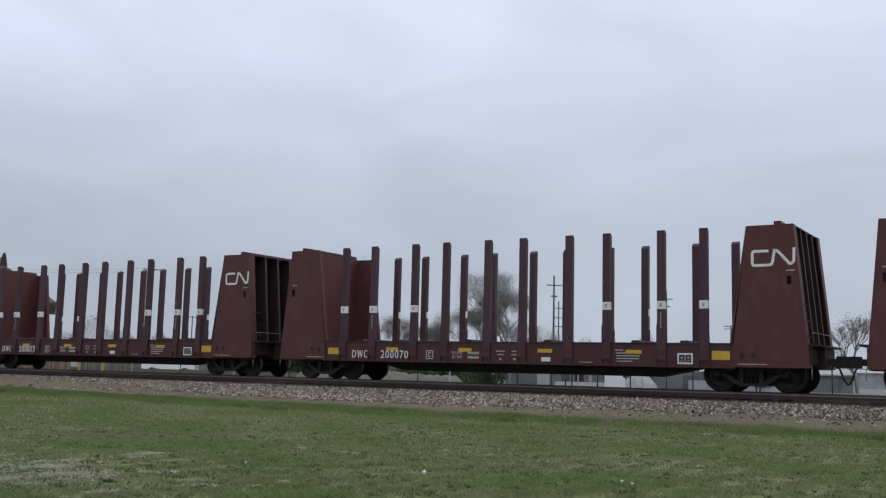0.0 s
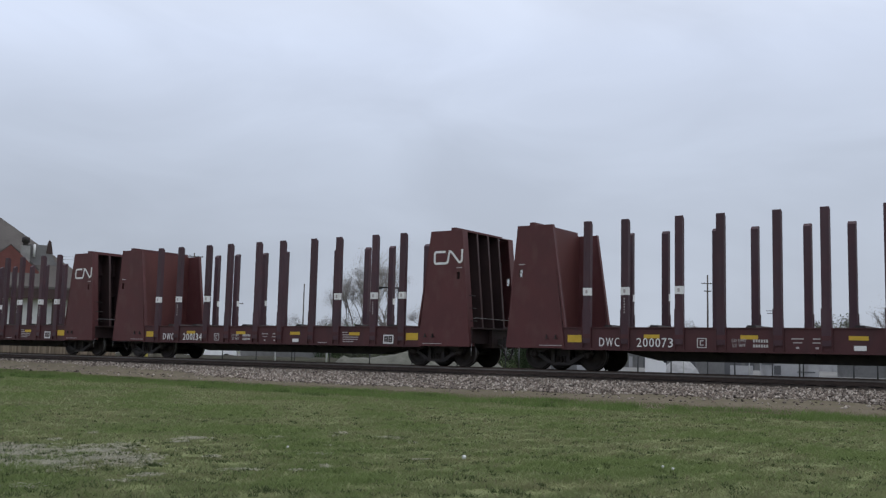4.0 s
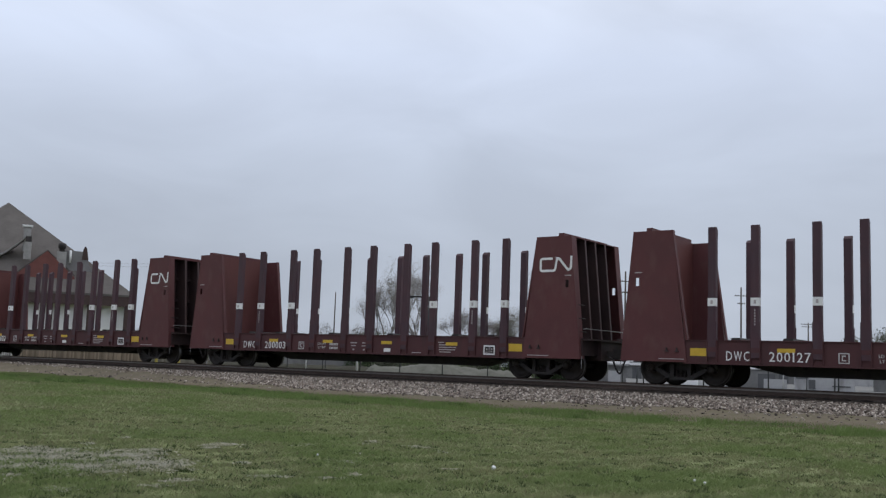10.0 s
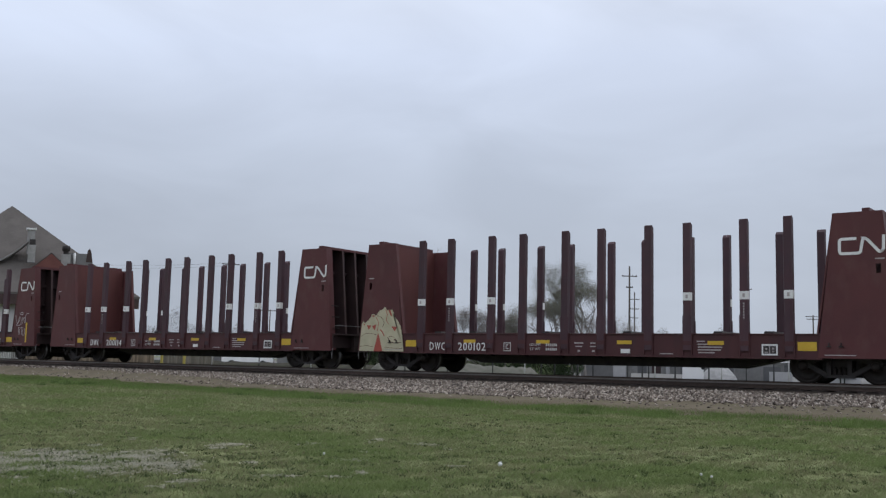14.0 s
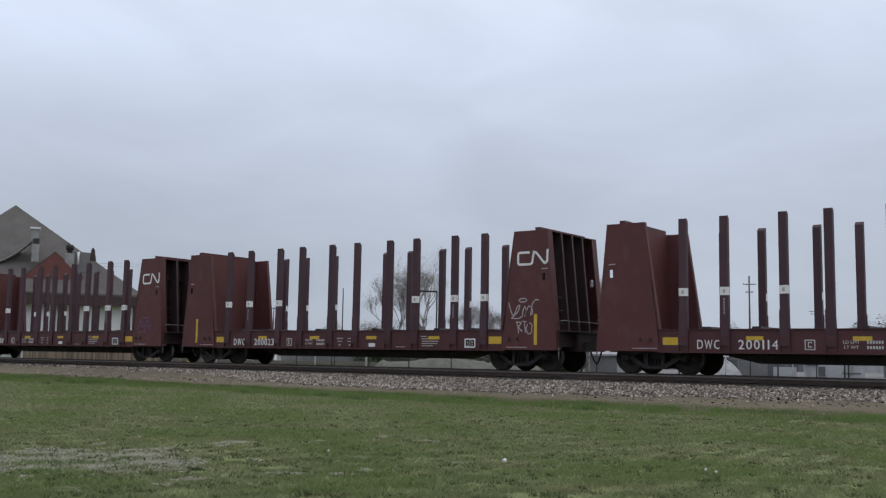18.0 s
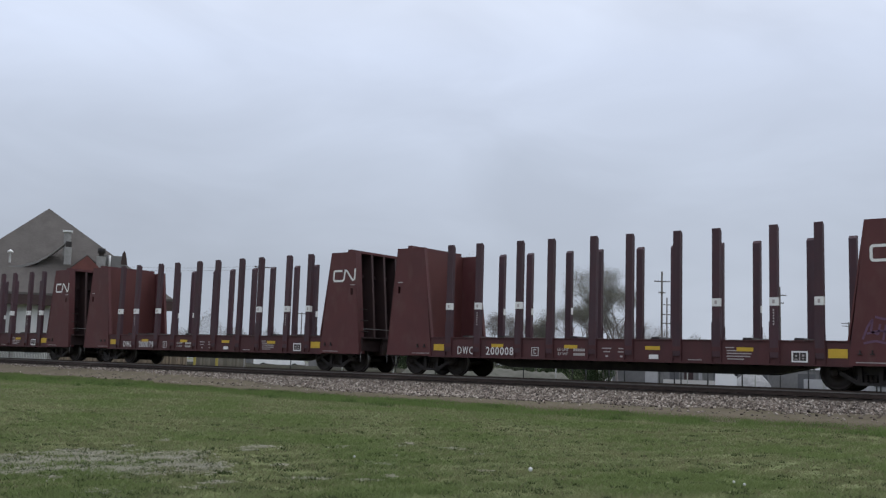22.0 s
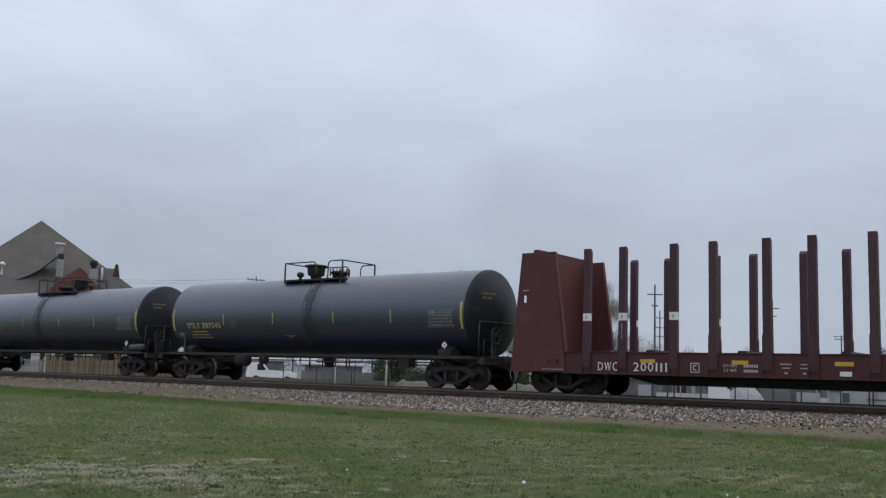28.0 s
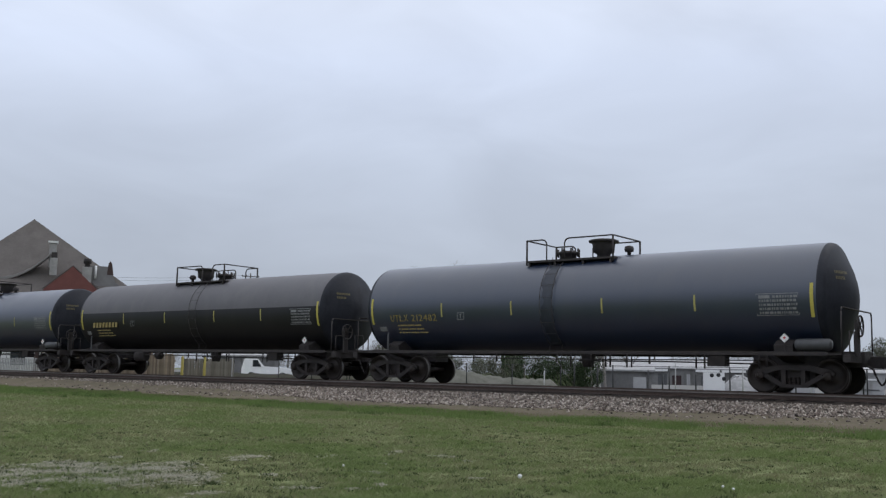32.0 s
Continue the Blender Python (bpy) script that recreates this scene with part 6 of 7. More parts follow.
def make_tree(name, az, r, height, spread, seed, leaf, label, levels=5, kids=3, trunk_r=0.20, leaves=5, size=0.09, stems=1, wide=1.0):
    p = bearing(az, r)
    t = thing(name, Matrix.Translation(p), label, "tree")
    for s in range(stems):
        segs, tips = limbs(seed + s, height * (1 - 0.12 * s), spread, levels, kids, trunk_r)
        W = Matrix.Diagonal((wide, wide, 1))
        segs = [(W @ a, W @ b, r0, r1) for a, b, r0, r1 in segs]
        tips = [(W @ q, d) for q, d in tips]
        off = Vector((0.9 * s * (-1) ** s, 0.3 * s, 0))
        V, F = [], []
        for a, b, r0, r1 in segs:
            a, b = a + off, b + off
            n = 6 if r0 > 0.06 else 3
            q = (b - a).to_track_quat("Z", "Y")
            i0 = len(V)
            for c, rr in ((a, r0), (b, r1)):
                rr = max(rr, 0.009)
                for k in range(n):
                    V.append(c + q @ Vector((rr * math.cos(6.2832 * k / n), rr * math.sin(6.2832 * k / n), 0)))
            for k in range(n):
                F.append((i0 + k, i0 + (k + 1) % n, i0 + n + (k + 1) % n, i0 + n + k))
        me = bpy.data.meshes.new("trunk")
        me.from_pydata([tuple(v) for v in V], [], F)
        piece("trunk", me, BARK, t)
        rng = np.random.default_rng(seed + s)
        tp = np.array([(p + off)[:] for p, d in tips])
        n = len(tp) * leaves
        c = np.repeat(tp, leaves, 0) + rng.normal(0, 0.10 + size * 4.5, (n, 3))
        u, w = rng.normal(0, 1, (n, 3)), rng.normal(0, 1, (n, 3))
        u /= np.linalg.norm(u, axis=1)[:, None]
        w /= np.linalg.norm(w, axis=1)[:, None]
        sz = size * rng.uniform(0.5, 1.3, n)[:, None]
        v = np.stack([c - u * sz, c + w * sz * 0.6, c + u * sz, c - w * sz * 0.6], 1).reshape(-1, 3)
        me = bpy.data.meshes.new("crown")
        me.from_pydata(v.tolist(), [], (np.arange(n)[:, None] * 4 + np.arange(4)[None]).tolist())
        tagged(piece("crown", me, leaf, t), "", "", "", "stuff")
    return t


def make_fan_tree(az, r, height, seed, label):
    """Many thin stems that rise from one stool and lean apart, with short side twigs."""
    t = thing("tree", Matrix.Translation(bearing(az, r)) @ Matrix.Rotation(radians(az), 4, "Z"), label, "tree")
    rng = random.Random(seed)
    tips = []
    for k in range(11):
        lean, turn = rng.uniform(0.02, 0.24), rng.uniform(0, 6.283)
        h, r0 = height * rng.uniform(0.72, 1.0), rng.uniform(0.045, 0.085)
        p = Vector((0.45 * math.cos(turn) * rng.random(), 0.45 * math.sin(turn) * rng.random(), 0))
        bm = bmesh.new()
        d = Vector((math.cos(turn) * lean, math.sin(turn) * lean, 1))
        for i in range(7):
            q = p + d * h / 7 + Vector((rng.gauss(0, 0.05), rng.gauss(0, 0.05), 0))
            tube(bm, p, q, r0 * (1 - 0.12 * i), r0 * (1 - 0.12 * (i + 1)), n=6)
            if i > 1:
                for _ in range(4):
                    w = q + Vector((rng.gauss(0, 0.5), rng.gauss(0, 0.5), rng.uniform(0.3, 1.0)))
                    tube(bm, q, w, 0.016, 0.007, n=3)
                    tips += [w, q.lerp(w, 0.6)]
            p = q
        part("stem", bm, PALEBARK, t)
    g = np.random.default_rng(seed)
    c = np.repeat(np.array([w[:] for w in tips]), 16, 0)
    n = len(c)
    c = c + g.normal(0, 0.22, (n, 3))
    u = g.normal(0, 1, (n, 3)) * 0.045
    w = g.normal(0, 1, (n, 3)) * 0.008
    v = np.stack([c - u, c + w, c + u], 1).reshape(-1, 3)
    me = bpy.data.meshes.new("twigs")
    me.from_pydata(v.tolist(), [], np.arange(3 * n).reshape(-1, 3).tolist())
    tagged(piece("twigs", me, TWIGS, t), "", "", "", "stuff")


def make_bush(name, az, r, w, h, seed, leaf, label, n=5000, size=0.10):
    p = bearing(az, r)
    t = thing(name, Matrix.Translation(p) @ Matrix.Rotation(radians(az), 4, "Z"), label, "shrub")
    bm = bmesh.new()
    rng = random.Random(seed)
    for k in range(7):
        a, b = rng.uniform(-w / 3, w / 3), rng.uniform(-w / 2.2, w / 2.2)
        tube(bm, (a, 0, 0), (b, rng.uniform(-0.5, 0.5), h * rng.uniform(0.6, 0.9)), 0.04, 0.012, n=5)
    part("stem", bm, BARK, t)
    g = np.random.default_rng(seed)
    cx, cz, cr = g.uniform(-w / 2.4, w / 2.4, 22), g.uniform(0.2, 0.8, 22) * h, g.uniform(0.14, 0.30, 22) * h
    k = g.integers(0, 22, n)
    d = g.normal(0, 1, (n, 3))
    d /= np.linalg.norm(d, axis=1)[:, None]
    c = np.stack([cx[k], np.zeros(n), cz[k]], 1) + d * (cr[k] * g.uniform(0.5, 1.05, n))[:, None]
    c[:, 2] = np.abs(c[:, 2])
    u, q = g.normal(0, 1, (n, 3)), g.normal(0, 1, (n, 3))
    u /= np.linalg.norm(u, axis=1)[:, None]
    q /= np.linalg.norm(q, axis=1)[:, None]
    s = size * g.uniform(0.5, 1.3, n)[:, None]
    v = np.stack([c - u * s, c + q * s * 0.6, c + u * s, c - q * s * 0.6], 1).reshape(-1, 3)
    me = bpy.data.meshes.new("foliage")
    me.from_pydata(v.tolist(), [], (np.arange(n)[:, None] * 4 + np.arange(4)[None]).tolist())
    tagged(piece("foliage", me, leaf, t), "", "", "", "stuff")


def build_trees():
    make_fan_tree(38.5, 84, 9.6, 21, "tall bare tree with many pale upright stems")
    make_tree("tree", 39.7, 92, 8.6, 0.60, 23, TWIGS, "bare tree with fine grey twigs", 5, 3, 0.12, 24, 0.034)
    make_tree("tree", 37.3, 90, 9.6, 0.70, 35, TWIGS, "bare spreading tree with fine twigs", 5, 3, 0.15, 24, 0.034)
    make_tree("tree", 28.45, 80, 9.3, 0.95, 44, BUDS, "spreading tree with fresh yellow-green buds", 5, 3, 0.13, 110, 0.026, 2, 1.02)
    make_tree("tree", 30.4, 88, 7.0, 0.9, 52, BUDS, "small tree with fresh green buds", 5, 3, 0.12, 32, 0.036)
    make_tree("tree", 27.3, 92, 5.6, 0.9, 57, TWIGS, "small bare tree with fine twigs", 5, 3, 0.10, 24, 0.038)
    make_tree("tree", 35.1, 95, 6.0, 0.9, 71, TWIGS, "low bare tree with dense grey twigs", 5, 3, 0.08, 26, 0.034, 1, 0.9)
    make_tree("tree", 33.6, 98, 5.4, 0.9, 73, TWIGS, "low bare tree with dense grey twigs", 5, 3, 0.08, 26, 0.034, 1, 0.9)
    make_tree("tree", 32.1, 96, 6.3, 0.8, 78, BUDS, "low tree with grey-green buds", 5, 3, 0.09, 40, 0.030, 1, 0.8)
    make_tree("tree", 9.8, 95, 6.8, 0.75, 61, TWIGS, "bare tree with thin grey twigs", 5, 3, 0.15, 3, 0.06)
    make_tree("tree", 41.0, 110, 4.4, 0.9, 66, TWIGS, "low bare tree in the distance", 5, 3, 0.12, 3, 0.08)
    for az, r, w, h, seed, leaf, label in ((40.7, 64, 2.6, 2.5, 5, HEDGEDARK, "dense dark green shrub behind the track"), (38.9, 62, 2.6, 2.0, 6, HEDGEGREY, "grey-green shrub behind the track"),
                                           (36.7, 63, 3.2, 2.3, 12, HEDGEGREY, "broad grey-green shrub behind the track"), (34.5, 62, 3.0, 2.2, 15, HEDGEGREY, "broad grey-green shrub behind the track"),
                                           (32.5, 61, 2.8, 2.6, 18, HEDGEDARK, "dense dark green shrub behind the track"), (30.6, 60, 2.8, 2.5, 22, HEDGEDARK, "dense dark green shrub behind the track"),
                                           (29.5, 60, 1.6, 2.4, 25, HEDGEDARK, "narrow dark green shrub behind the track")):
        make_bush("shrub", az, r, w, h, seed, leaf, label, 9000, 0.045)
    make_bush("shrub", 13.4, 190, 7.6, 10.0, 7, HEDGEGREY, "round grey-green clump far off", 14000, 0.16)
    make_bush("shrub", 40.6, 150, 6.0, 5.4, 9, EVERGREEN, "hazy evergreen clump far off", 4000, 0.25)
    make_bush("shrub", 33.8, 170, 3.0, 5.4, 10, EVERGREEN, "narrow evergreen far off", 2500, 0.25)
    # far woods along the horizon
    g = np.random.default_rng(17)
    n = 150000
    az = np.radians(g.uniform(2, 66, n))
    r = g.uniform(380, 470, n)
    top = 11 + 4.5 * np.sin(az * 37) + 3.0 * np.sin(az * 91 + 1.0) + 2.0 * np.sin(az * 211)
    z = g.uniform(0, 1, n) ** 0.8 * np.maximum(top, 5)
    c = np.stack([-r * np.sin(az), r * np.cos(az), z], 1)
    u, q = g.normal(0, 1, (n, 3)), g.normal(0, 1, (n, 3))
    u /= np.linalg.norm(u, axis=1)[:, None]
    q /= np.linalg.norm(q, axis=1)[:, None]
    s = g.uniform(0.18, 0.5, n)[:, None]
    v = np.stack([c - u * s, c + q * s * 0.5, c + u * s], 1).reshape(-1, 3)
    soup("far_woods", v, np.arange(3 * n).reshape(-1, 3), FARWOOD, "line of bare woods on the horizon, haze painted in", "woods")


def make_pole(az, r, top_el, arms, label, lamp=False, radius=0.11):
    p = bearing(az, r)
    h = EYE + r * math.tan(radians(top_el))
    t = thing("utility_pole" if not lamp else "street_lamp", Matrix.Translation(p) @ Matrix.Rotation(radians(az + 12), 4, "Z"), label, "pole" if not lamp else "street lamp")
    bm = bmesh.new()
    tube(bm, (0, 0, 0), (0, 0, h), radius, radius * 0.65, n=8)
    part("pole", bm, POSTDARK if lamp else POLEWOOD, t)
    for el, half in arms:
        z = EYE + r * math.tan(radians(el))
        bm = bmesh.new()
        if lamp:
            box(bm, 0, -half, -0.06, 0.06, z - 0.06, z + 0.06)
            box(bm, -half - 0.3, -half + 0.3, -0.12, 0.12, z - 0.14, z - 0.03)
            part("lamp_arm", bm, POSTDARK, t)
            continue
        box(bm, -half, half, -0.05, 0.05, z - 0.05, z + 0.05)
        arm = part("crossarm", bm, POLEWOOD, t)
        for k in (-0.9, -0.45, 0.45, 0.9):
            bm = bmesh.new()
            lathe(bm, [(z + 0.05, 0.03), (z + 0.10, 0.045), (z + 0.15, 0.03), (z + 0.16, 0)], 6, "z", (k * half, 0, 0))
            part("insulator", bm, GRIME, arm)
    return h


def build_poles():
    make_pole(26.0, 120, 5.62, ((5.06, 0.9), (4.42, 0.4)), "tall wooden utility pole with crossarms", radius=0.15)
    make_pole(25.72, 165, 4.16, ((3.75, 0.8), (3.2, 0.7), (2.7, 0.6)), "wooden utility pole with three crossarms", radius=0.15)
    make_pole(19.68, 140, 4.82, ((4.35, 0.85), (3.92, 0.5)), "wooden utility pole with two crossarms", radius=0.15)
    make_pole(16.2, 190, 2.94, ((2.86, 1.3), (2.72, 1.1)), "wooden utility pole with two close crossarms", radius=0.17)
    make_pole(46.5, 150, 2.73, ((2.66, 1.4),), "short wooden pole with one crossarm")
    make_pole(48.8, 125, 5.40, ((5.2, 1.1),), "wooden utility pole with one crossarm and wires")
    make_pole(42.6, 120, 3.9, (), "plain thin wooden pole", radius=0.10)
    make_pole(42.0, 130, 3.2, (), "plain thin wooden pole", radius=0.10)
    make_pole(37.2, 80, 3.86, ((3.82, 1.6),), "dark street lamp with a side arm", lamp=True, radius=0.09)
    # wires between the far pole and the house side
    bm = bmesh.new()
    for dz in (0.0, -0.35):
        a = bearing(48.8, 125, EYE + 125 * math.tan(radians(5.3)) + dz)
        b = bearing(66.0, 130, EYE + 130 * math.tan(radians(5.3)) + dz)
        pts = [a.lerp(b, i / 10) - Vector((0, 0, 1.2 * 4 * (i / 10) * (1 - i / 10))) for i in range(11)]
        pipe(bm, pts, 0.012, 3)
    tagged(part("overhead_wires", bm, POSTDARK), "two thin sagging overhead wires", "wires", "", "stuff")


build_lot()
build_house()
build_wood_fence()
board_fence("picket_fence", 64.5, 59.7, 34.4, 1.45, 0.20, PALEWALL, "pale weathered picket fence with gaps", 0.055)
board_fence("board_fence", 52.2, 49.5, 37.5, 1.60, 0.15, GREYBOARD, "grey weathered close board fence behind the guard posts")
build_bollards()
build_yard()
build_trees()
build_poles()


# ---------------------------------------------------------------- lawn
# up tilts the shading normals skyward: brighter, more even than the flat triangles
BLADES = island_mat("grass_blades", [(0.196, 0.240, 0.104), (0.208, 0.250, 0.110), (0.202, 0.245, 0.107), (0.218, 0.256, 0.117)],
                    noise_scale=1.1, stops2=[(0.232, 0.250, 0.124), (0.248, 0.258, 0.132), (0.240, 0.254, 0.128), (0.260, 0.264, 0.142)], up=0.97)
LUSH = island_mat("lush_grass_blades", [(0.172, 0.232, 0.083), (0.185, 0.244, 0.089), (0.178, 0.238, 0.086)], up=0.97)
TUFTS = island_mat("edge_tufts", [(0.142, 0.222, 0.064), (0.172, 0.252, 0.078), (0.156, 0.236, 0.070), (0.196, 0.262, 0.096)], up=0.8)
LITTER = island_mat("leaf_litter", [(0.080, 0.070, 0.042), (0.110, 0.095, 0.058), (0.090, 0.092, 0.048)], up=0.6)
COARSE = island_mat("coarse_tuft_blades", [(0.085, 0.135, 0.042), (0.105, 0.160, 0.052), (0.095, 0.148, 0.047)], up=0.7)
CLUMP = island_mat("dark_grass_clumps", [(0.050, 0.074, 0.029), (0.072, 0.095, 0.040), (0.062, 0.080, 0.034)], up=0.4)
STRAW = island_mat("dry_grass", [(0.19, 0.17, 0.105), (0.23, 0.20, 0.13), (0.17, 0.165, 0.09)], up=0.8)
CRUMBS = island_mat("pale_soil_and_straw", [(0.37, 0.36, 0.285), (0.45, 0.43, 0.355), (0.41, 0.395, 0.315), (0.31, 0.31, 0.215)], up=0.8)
DIRT = paint("brown_dirt_strip", (0.125, 0.105, 0.075), (0.175, 0.150, 0.110), 0.95, 1.5, 10, 0.5, c3=(0.12, 0.115, 0.06), streak=0.0, spec=0.1)
_g = random.Random(14)
PATCHES = [(_g.gauss(58.0, 3.4), _g.gauss(10.3, 0.55), _g.uniform(0.10, 0.30), _g.uniform(0.10, 0.34)) for _ in range(70)] + [(_g.uniform(34, 62), _g.uniform(8.2, 13.5), _g.uniform(0.05, 0.14), _g.uniform(0.05, 0.14)) for _ in range(26)]


def blades(x, y, h, w, rng, lean=0.45):
    n = len(x)
    a = rng.uniform(0, 6.283, n)
    dx, dy = np.cos(a) * w / 2, np.sin(a) * w / 2
    lx, ly = rng.normal(0, lean, n) * h, rng.normal(0, lean, n) * h
    z0 = np.zeros(n) - 0.004
    v = np.stack([np.stack([x - dx, y - dy, z0], 1), np.stack([x + dx, y + dy, z0], 1), np.stack([x + lx, y + ly, h], 1)], 1)
    return v.reshape(-1, 3), np.arange(3 * n).reshape(-1, 3)


def in_patch(x, y):
    bad = np.zeros(len(x))
    for az, r, a, b in PATCHES:
        p = bearing(az, r)
        c, s = math.cos(radians(az)), math.sin(radians(az))
        u, v = (x - p.x) * c + (y - p.y) * s, -(x - p.x) * s + (y - p.y) * c
        bad = np.maximum(bad, 1.25 - np.hypot(u / a, v / b))
    return bad


def waves(x, y, seed, scale):
    """Smooth irregular field, about -1 to 1."""
    g = np.random.default_rng(seed)
    f = np.zeros(len(x))
    for k in range(7):
        a, w, p = g.uniform(0, 6.283), scale * g.uniform(0.6, 1.9), g.uniform(0, 6.283)
        f += np.sin((x * math.cos(a) + y * math.sin(a)) * w + p)
    return f / 3.2


def build_grass():
    rng = np.random.default_rng(11)
    n = 680000
    r = 6.0 * (46.0 / 6.0) ** (rng.uniform(0, 1, n) ** 0.9)
    az = np.radians(rng.uniform(4, 66, n))
    x, y = -r * np.sin(az), r * np.cos(az)
    edge = 21.25 + 0.25 * np.sin(x * 0.9) + 0.2 * np.sin(x * 2.3 + 1)
    fine, broad = waves(x, y, 1, 9.0), waves(x, y, 2, 1.6)
    keep = (y < edge) & (rng.uniform(-0.1, 1, n) > in_patch(x, y) * 0.60) & (rng.uniform(-1.9, 1, n) < 0.35 * fine + 0.3 * broad + 0.85)
    x, y, r, fine, broad = x[keep], y[keep], r[keep], fine[keep], broad[keep]
    n = len(x)
    h = rng.uniform(0.016, 0.034, n) * (1 + 0.55 * np.clip(fine, -1, 1) + 0.25 * np.clip(broad, -1, 1))
    tall = rng.uniform(0, 1, n) < 0.012 * (1 + np.clip(broad, -1, 1))
    h[tall] *= 2.0
    h *= np.where(y > 20.4, 0.7, 1.0)
    w = np.maximum(0.008, 0.0013 * r) * rng.uniform(0.7, 1.3, n)
    dry = rng.uniform(-1, 1, n) < -0.86 - 0.16 * broad
    dead = ~dry & (rng.uniform(0, 1, n) < 0.008 + 0.02 * np.clip(-fine, 0, 1))
    lush = ~dry & ~dead & (broad + 0.5 * fine + rng.normal(0, 0.35, n) > 0.40)
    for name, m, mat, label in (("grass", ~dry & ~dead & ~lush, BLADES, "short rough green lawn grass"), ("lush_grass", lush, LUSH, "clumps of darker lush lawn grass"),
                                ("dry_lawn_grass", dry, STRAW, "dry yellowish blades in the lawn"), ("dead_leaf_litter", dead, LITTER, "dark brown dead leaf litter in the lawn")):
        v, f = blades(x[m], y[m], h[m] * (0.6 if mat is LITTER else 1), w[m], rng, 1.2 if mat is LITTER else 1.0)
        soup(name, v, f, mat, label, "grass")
    # small dark clumps all over
    V = []
    for i in range(1500):
        cr = 6.5 * (20.0 / 6.5) ** rng.uniform(0, 1)
        ca = math.radians(rng.uniform(6, 64))
        m = int(rng.integers(8, 26))
        rad = rng.uniform(0.012, 0.05)
        v, f = blades(-cr * math.sin(ca) + rng.normal(0, rad * 1.3, m), cr * math.cos(ca) + rng.normal(0, rad, m), rng.uniform(0.018, 0.042, m), np.full(m, 0.013), rng, 0.8)
        V.append(v)
    for i in range(110):                    # a few more among the bare ground
        cr, ca = rng.normal(10.3, 0.8), math.radians(rng.normal(57, 4.5))
        m = int(rng.integers(8, 22))
        rad = rng.uniform(0.012, 0.045)
        v, f = blades(-cr * math.sin(ca) + rng.normal(0, rad * 1.3, m), cr * math.cos(ca) + rng.normal(0, rad, m), rng.uniform(0.02, 0.045, m), np.full(m, 0.013), rng, 0.7)
        V.append(v)
    v = np.concatenate(V)
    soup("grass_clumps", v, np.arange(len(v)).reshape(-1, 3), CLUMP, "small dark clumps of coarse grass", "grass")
    # dark coarse tufts and taller green ones along the lawn's far edge
    V = []
    for i in range(75):
        cx, cy = rng.uniform(-52, 4), 21.4 - 3.4 * rng.uniform(0, 1) ** 1.8
        m, rad = int(rng.integers(60, 160)), rng.uniform(0.08, 0.24)
        v, f = blades(cx + rng.normal(0, rad, m), cy + rng.normal(0, rad * 0.6, m), rng.uniform(0.05, 0.15, m), np.full(m, 0.014), rng, 0.5)
        V.append(v)
    v = np.concatenate(V)
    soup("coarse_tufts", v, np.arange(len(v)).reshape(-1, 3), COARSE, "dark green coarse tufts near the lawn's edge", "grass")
    V = []
    for i in range(330):
        cx = rng.uniform(-52, 4)
        cy = 21.6 - 2.6 * rng.uniform(0, 1) ** 1.6
        m = int(rng.integers(90, 300))
        rad = rng.uniform(0.15, 0.5)
        v, f = blades(cx + rng.normal(0, rad, m), cy + rng.normal(0, rad * 0.6, m), rng.uniform(0.04, 0.14, m) * rng.uniform(0.6, 1.25), np.full(m, 0.015), rng, 0.5)
        V.append(v)
    v = np.concatenate(V)
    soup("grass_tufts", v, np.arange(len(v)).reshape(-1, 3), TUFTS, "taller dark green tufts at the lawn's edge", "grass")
    # dry grass on the strip beside the ballast
    m = 60000
    x = rng.uniform(-62, 6, m)
    y = rng.uniform(20.8, 23.9, m)
    v, f = blades(x, y, rng.uniform(0.015, 0.045, m), np.full(m, 0.018), rng, 0.6)
    v[:, 2] += np.clip((v[:, 1] - 20.6) / 3.2, 0, 1) * 0.10
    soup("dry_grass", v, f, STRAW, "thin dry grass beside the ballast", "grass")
    # green verge creeping over the dirt further along
    m = 60000
    x = rng.uniform(-75, -22, m)
    reach = 1.75 * np.clip((-22 - x) / 12, 0, 1) + 0.18 * np.sin(x * 1.3) + 0.12 * np.sin(x * 3.1)
    u = rng.uniform(0, 1, m) ** 1.3
    y = 20.9 + u * np.maximum(reach + 0.2, 0.05)
    v, f = blades(x, y, rng.uniform(0.03, 0.08, m), np.full(m, 0.024), rng, 0.5)
    v[:, 2] += np.repeat(np.interp(y, [21.0, 21.9, 22.8, 23.75], [0.0, 0.04, 0.085, 0.145]), 3)
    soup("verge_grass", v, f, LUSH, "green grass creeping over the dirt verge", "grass")


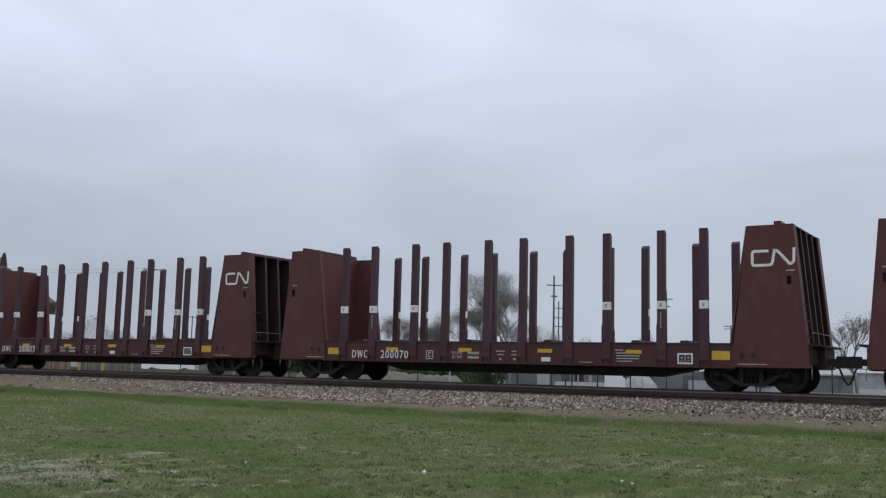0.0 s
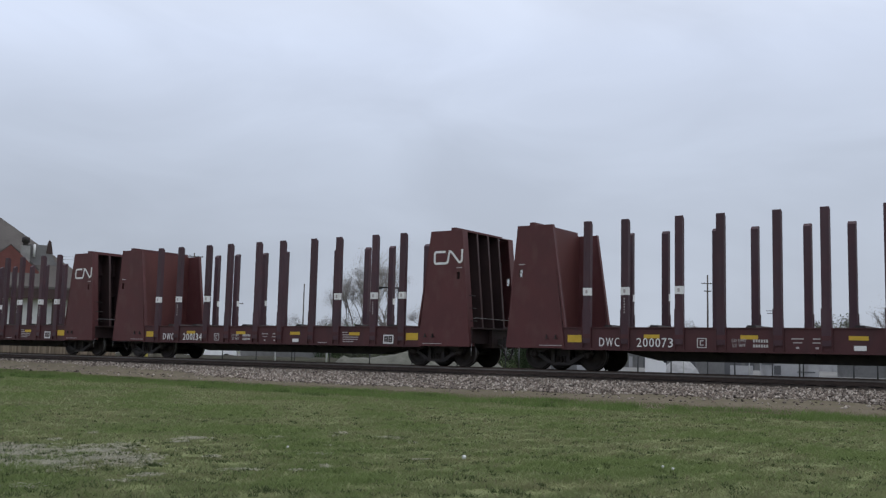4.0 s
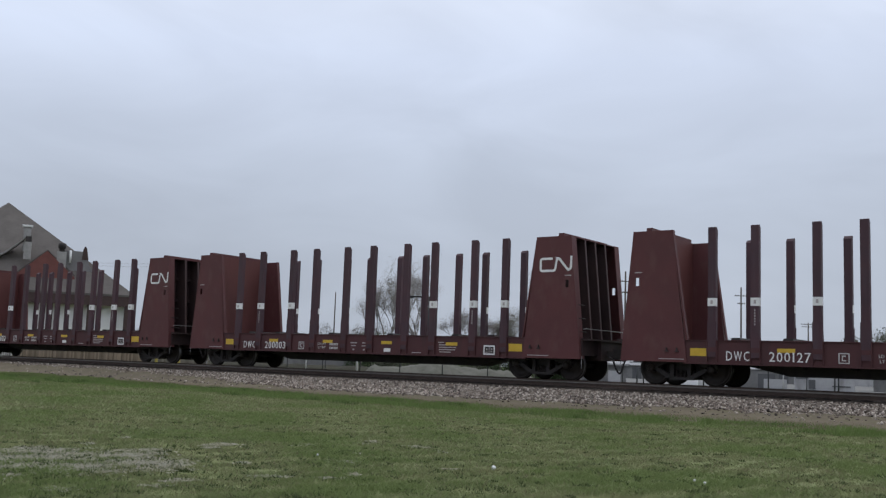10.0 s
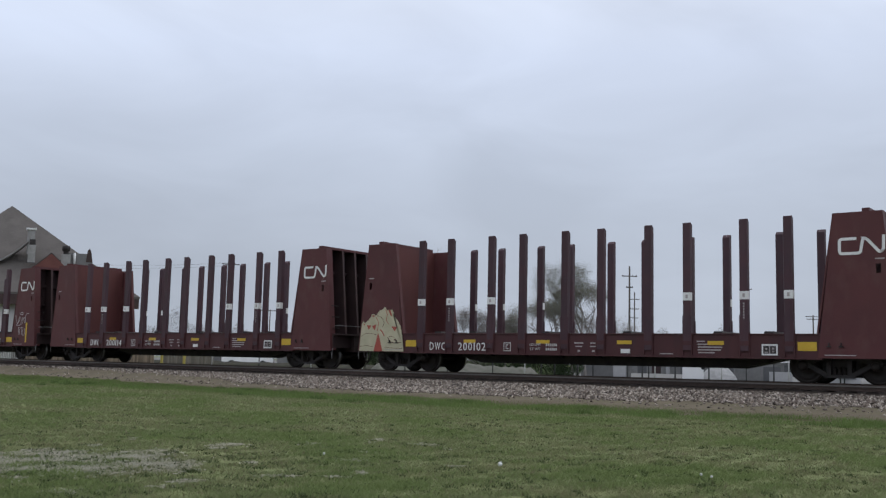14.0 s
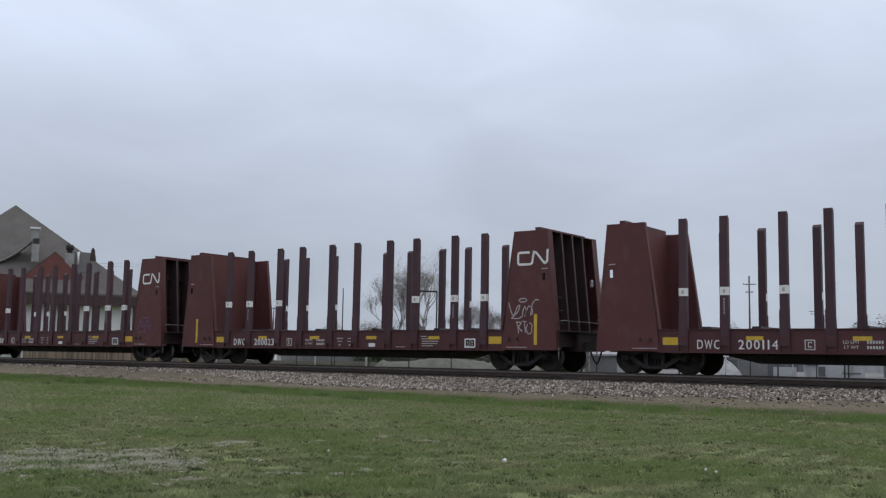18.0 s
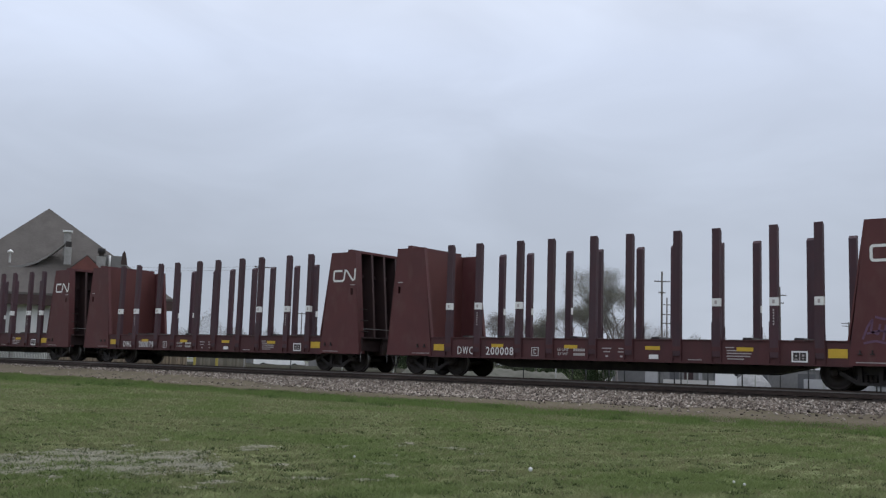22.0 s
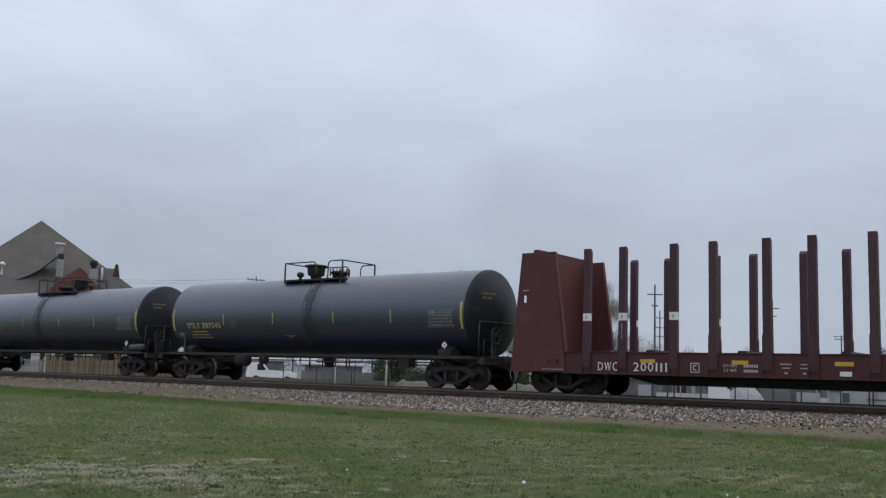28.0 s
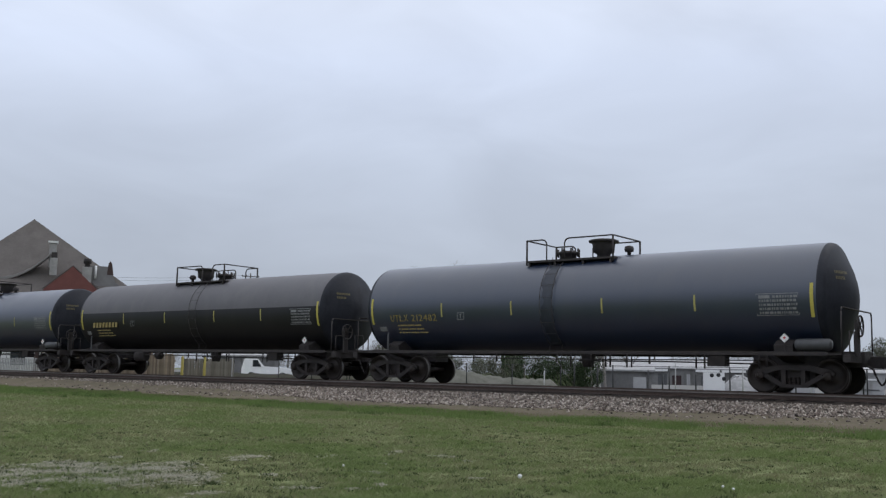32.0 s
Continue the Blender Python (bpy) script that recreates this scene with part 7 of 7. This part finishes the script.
def build_soil():
    g = np.random.default_rng(8)
    V = []
    for az, r, a, b in PATCHES:             # scattered crumbs of pale soil and old straw, thinning outwards
        m = int(1700 * a * b / 0.03) // 8 + 30
        p, c, q = bearing(az, r), math.cos(radians(az)), math.sin(radians(az))
        u, w = g.normal(0, a * 0.75, m), g.normal(0, b * 0.75, m)
        x, y = p.x + u * c - w * q, p.y + u * q + w * c
        t = g.uniform(0, 6.283, m)
        for_r = g.uniform(0.012, 0.036, m)
        tri = [np.stack([x + for_r * np.cos(t + k * 2.094) * g.uniform(0.5, 1.6, m), y + for_r * np.sin(t + k * 2.094) * g.uniform(0.5, 1.6, m), g.uniform(0.002, 0.016, m)], 1) for k in range(3)]
        V.append(np.stack(tri, 1).reshape(-1, 3))
    v = np.concatenate(V)
    soup("bare_patches", v, np.arange(len(v)).reshape(-1, 3), CRUMBS, "pale bare worn soil and old straw in the lawn", "bare soil")
    rng = random.Random(5)
    bm = bmesh.new()
    rows = []
    for i in range(186):
        x = -110 + 0.667 * i
        e = 21.0 + 0.25 * math.sin(x * 0.9) + rng.uniform(-0.12, 0.12)
        far = 24.15 + 0.50 * min(1, max(0, (-18 - x) / 8)) + 0.60 * min(1, max(0, (-27 - x) / 9)) + 0.10 * math.sin(x * 1.7) + rng.uniform(-0.06, 0.06)
        rows.append([bm.verts.new((x, y, z)) for y, z in ((e, 0.006), (21.9, 0.04), (22.8, 0.085), (23.75, 0.145), (far, 0.135 + (far - 23.75) * 0.183))])
    for p, q in zip(rows, rows[1:]):
        for k in range(4):
            bm.faces.new((p[k], q[k], q[k + 1], p[k + 1])).smooth = True
    tagged(part("dirt_strip", bm, DIRT), "brown bare dirt strip along the ballast", "dirt strip", "", "structure")


def build_flowers():
    for az, el, s in ((33.23, -5.77, 0.022), (43.2, -5.32, 0.012), (22.15, -5.85, 0.012), (21.6, -5.95, 0.012)):
        r = (EYE - 0.05) / math.tan(radians(-el))
        p = bearing(az, r)
        f = thing("seed_head", Matrix.Translation(p), "white fluffy seed head on a thin stem", "flower")
        bm = bmesh.new()
        tube(bm, (0, 0, 0), (0.005, 0, 0.05), 0.003, n=5)
        part("stem", bm, BLADES, f)
        bm = bmesh.new()
        bmesh.ops.create_icosphere(bm, subdivisions=2, radius=s, matrix=Matrix.Translation((0.005, 0, 0.05 + s * 0.8)))
        for v in bm.verts:
            v.co += v.co.normalized() * random.Random(v.index).uniform(-0.003, 0.004)
        part("tuft", bm, WHITE, f)


build_soil()
build_grass()
build_flowers()

motions()
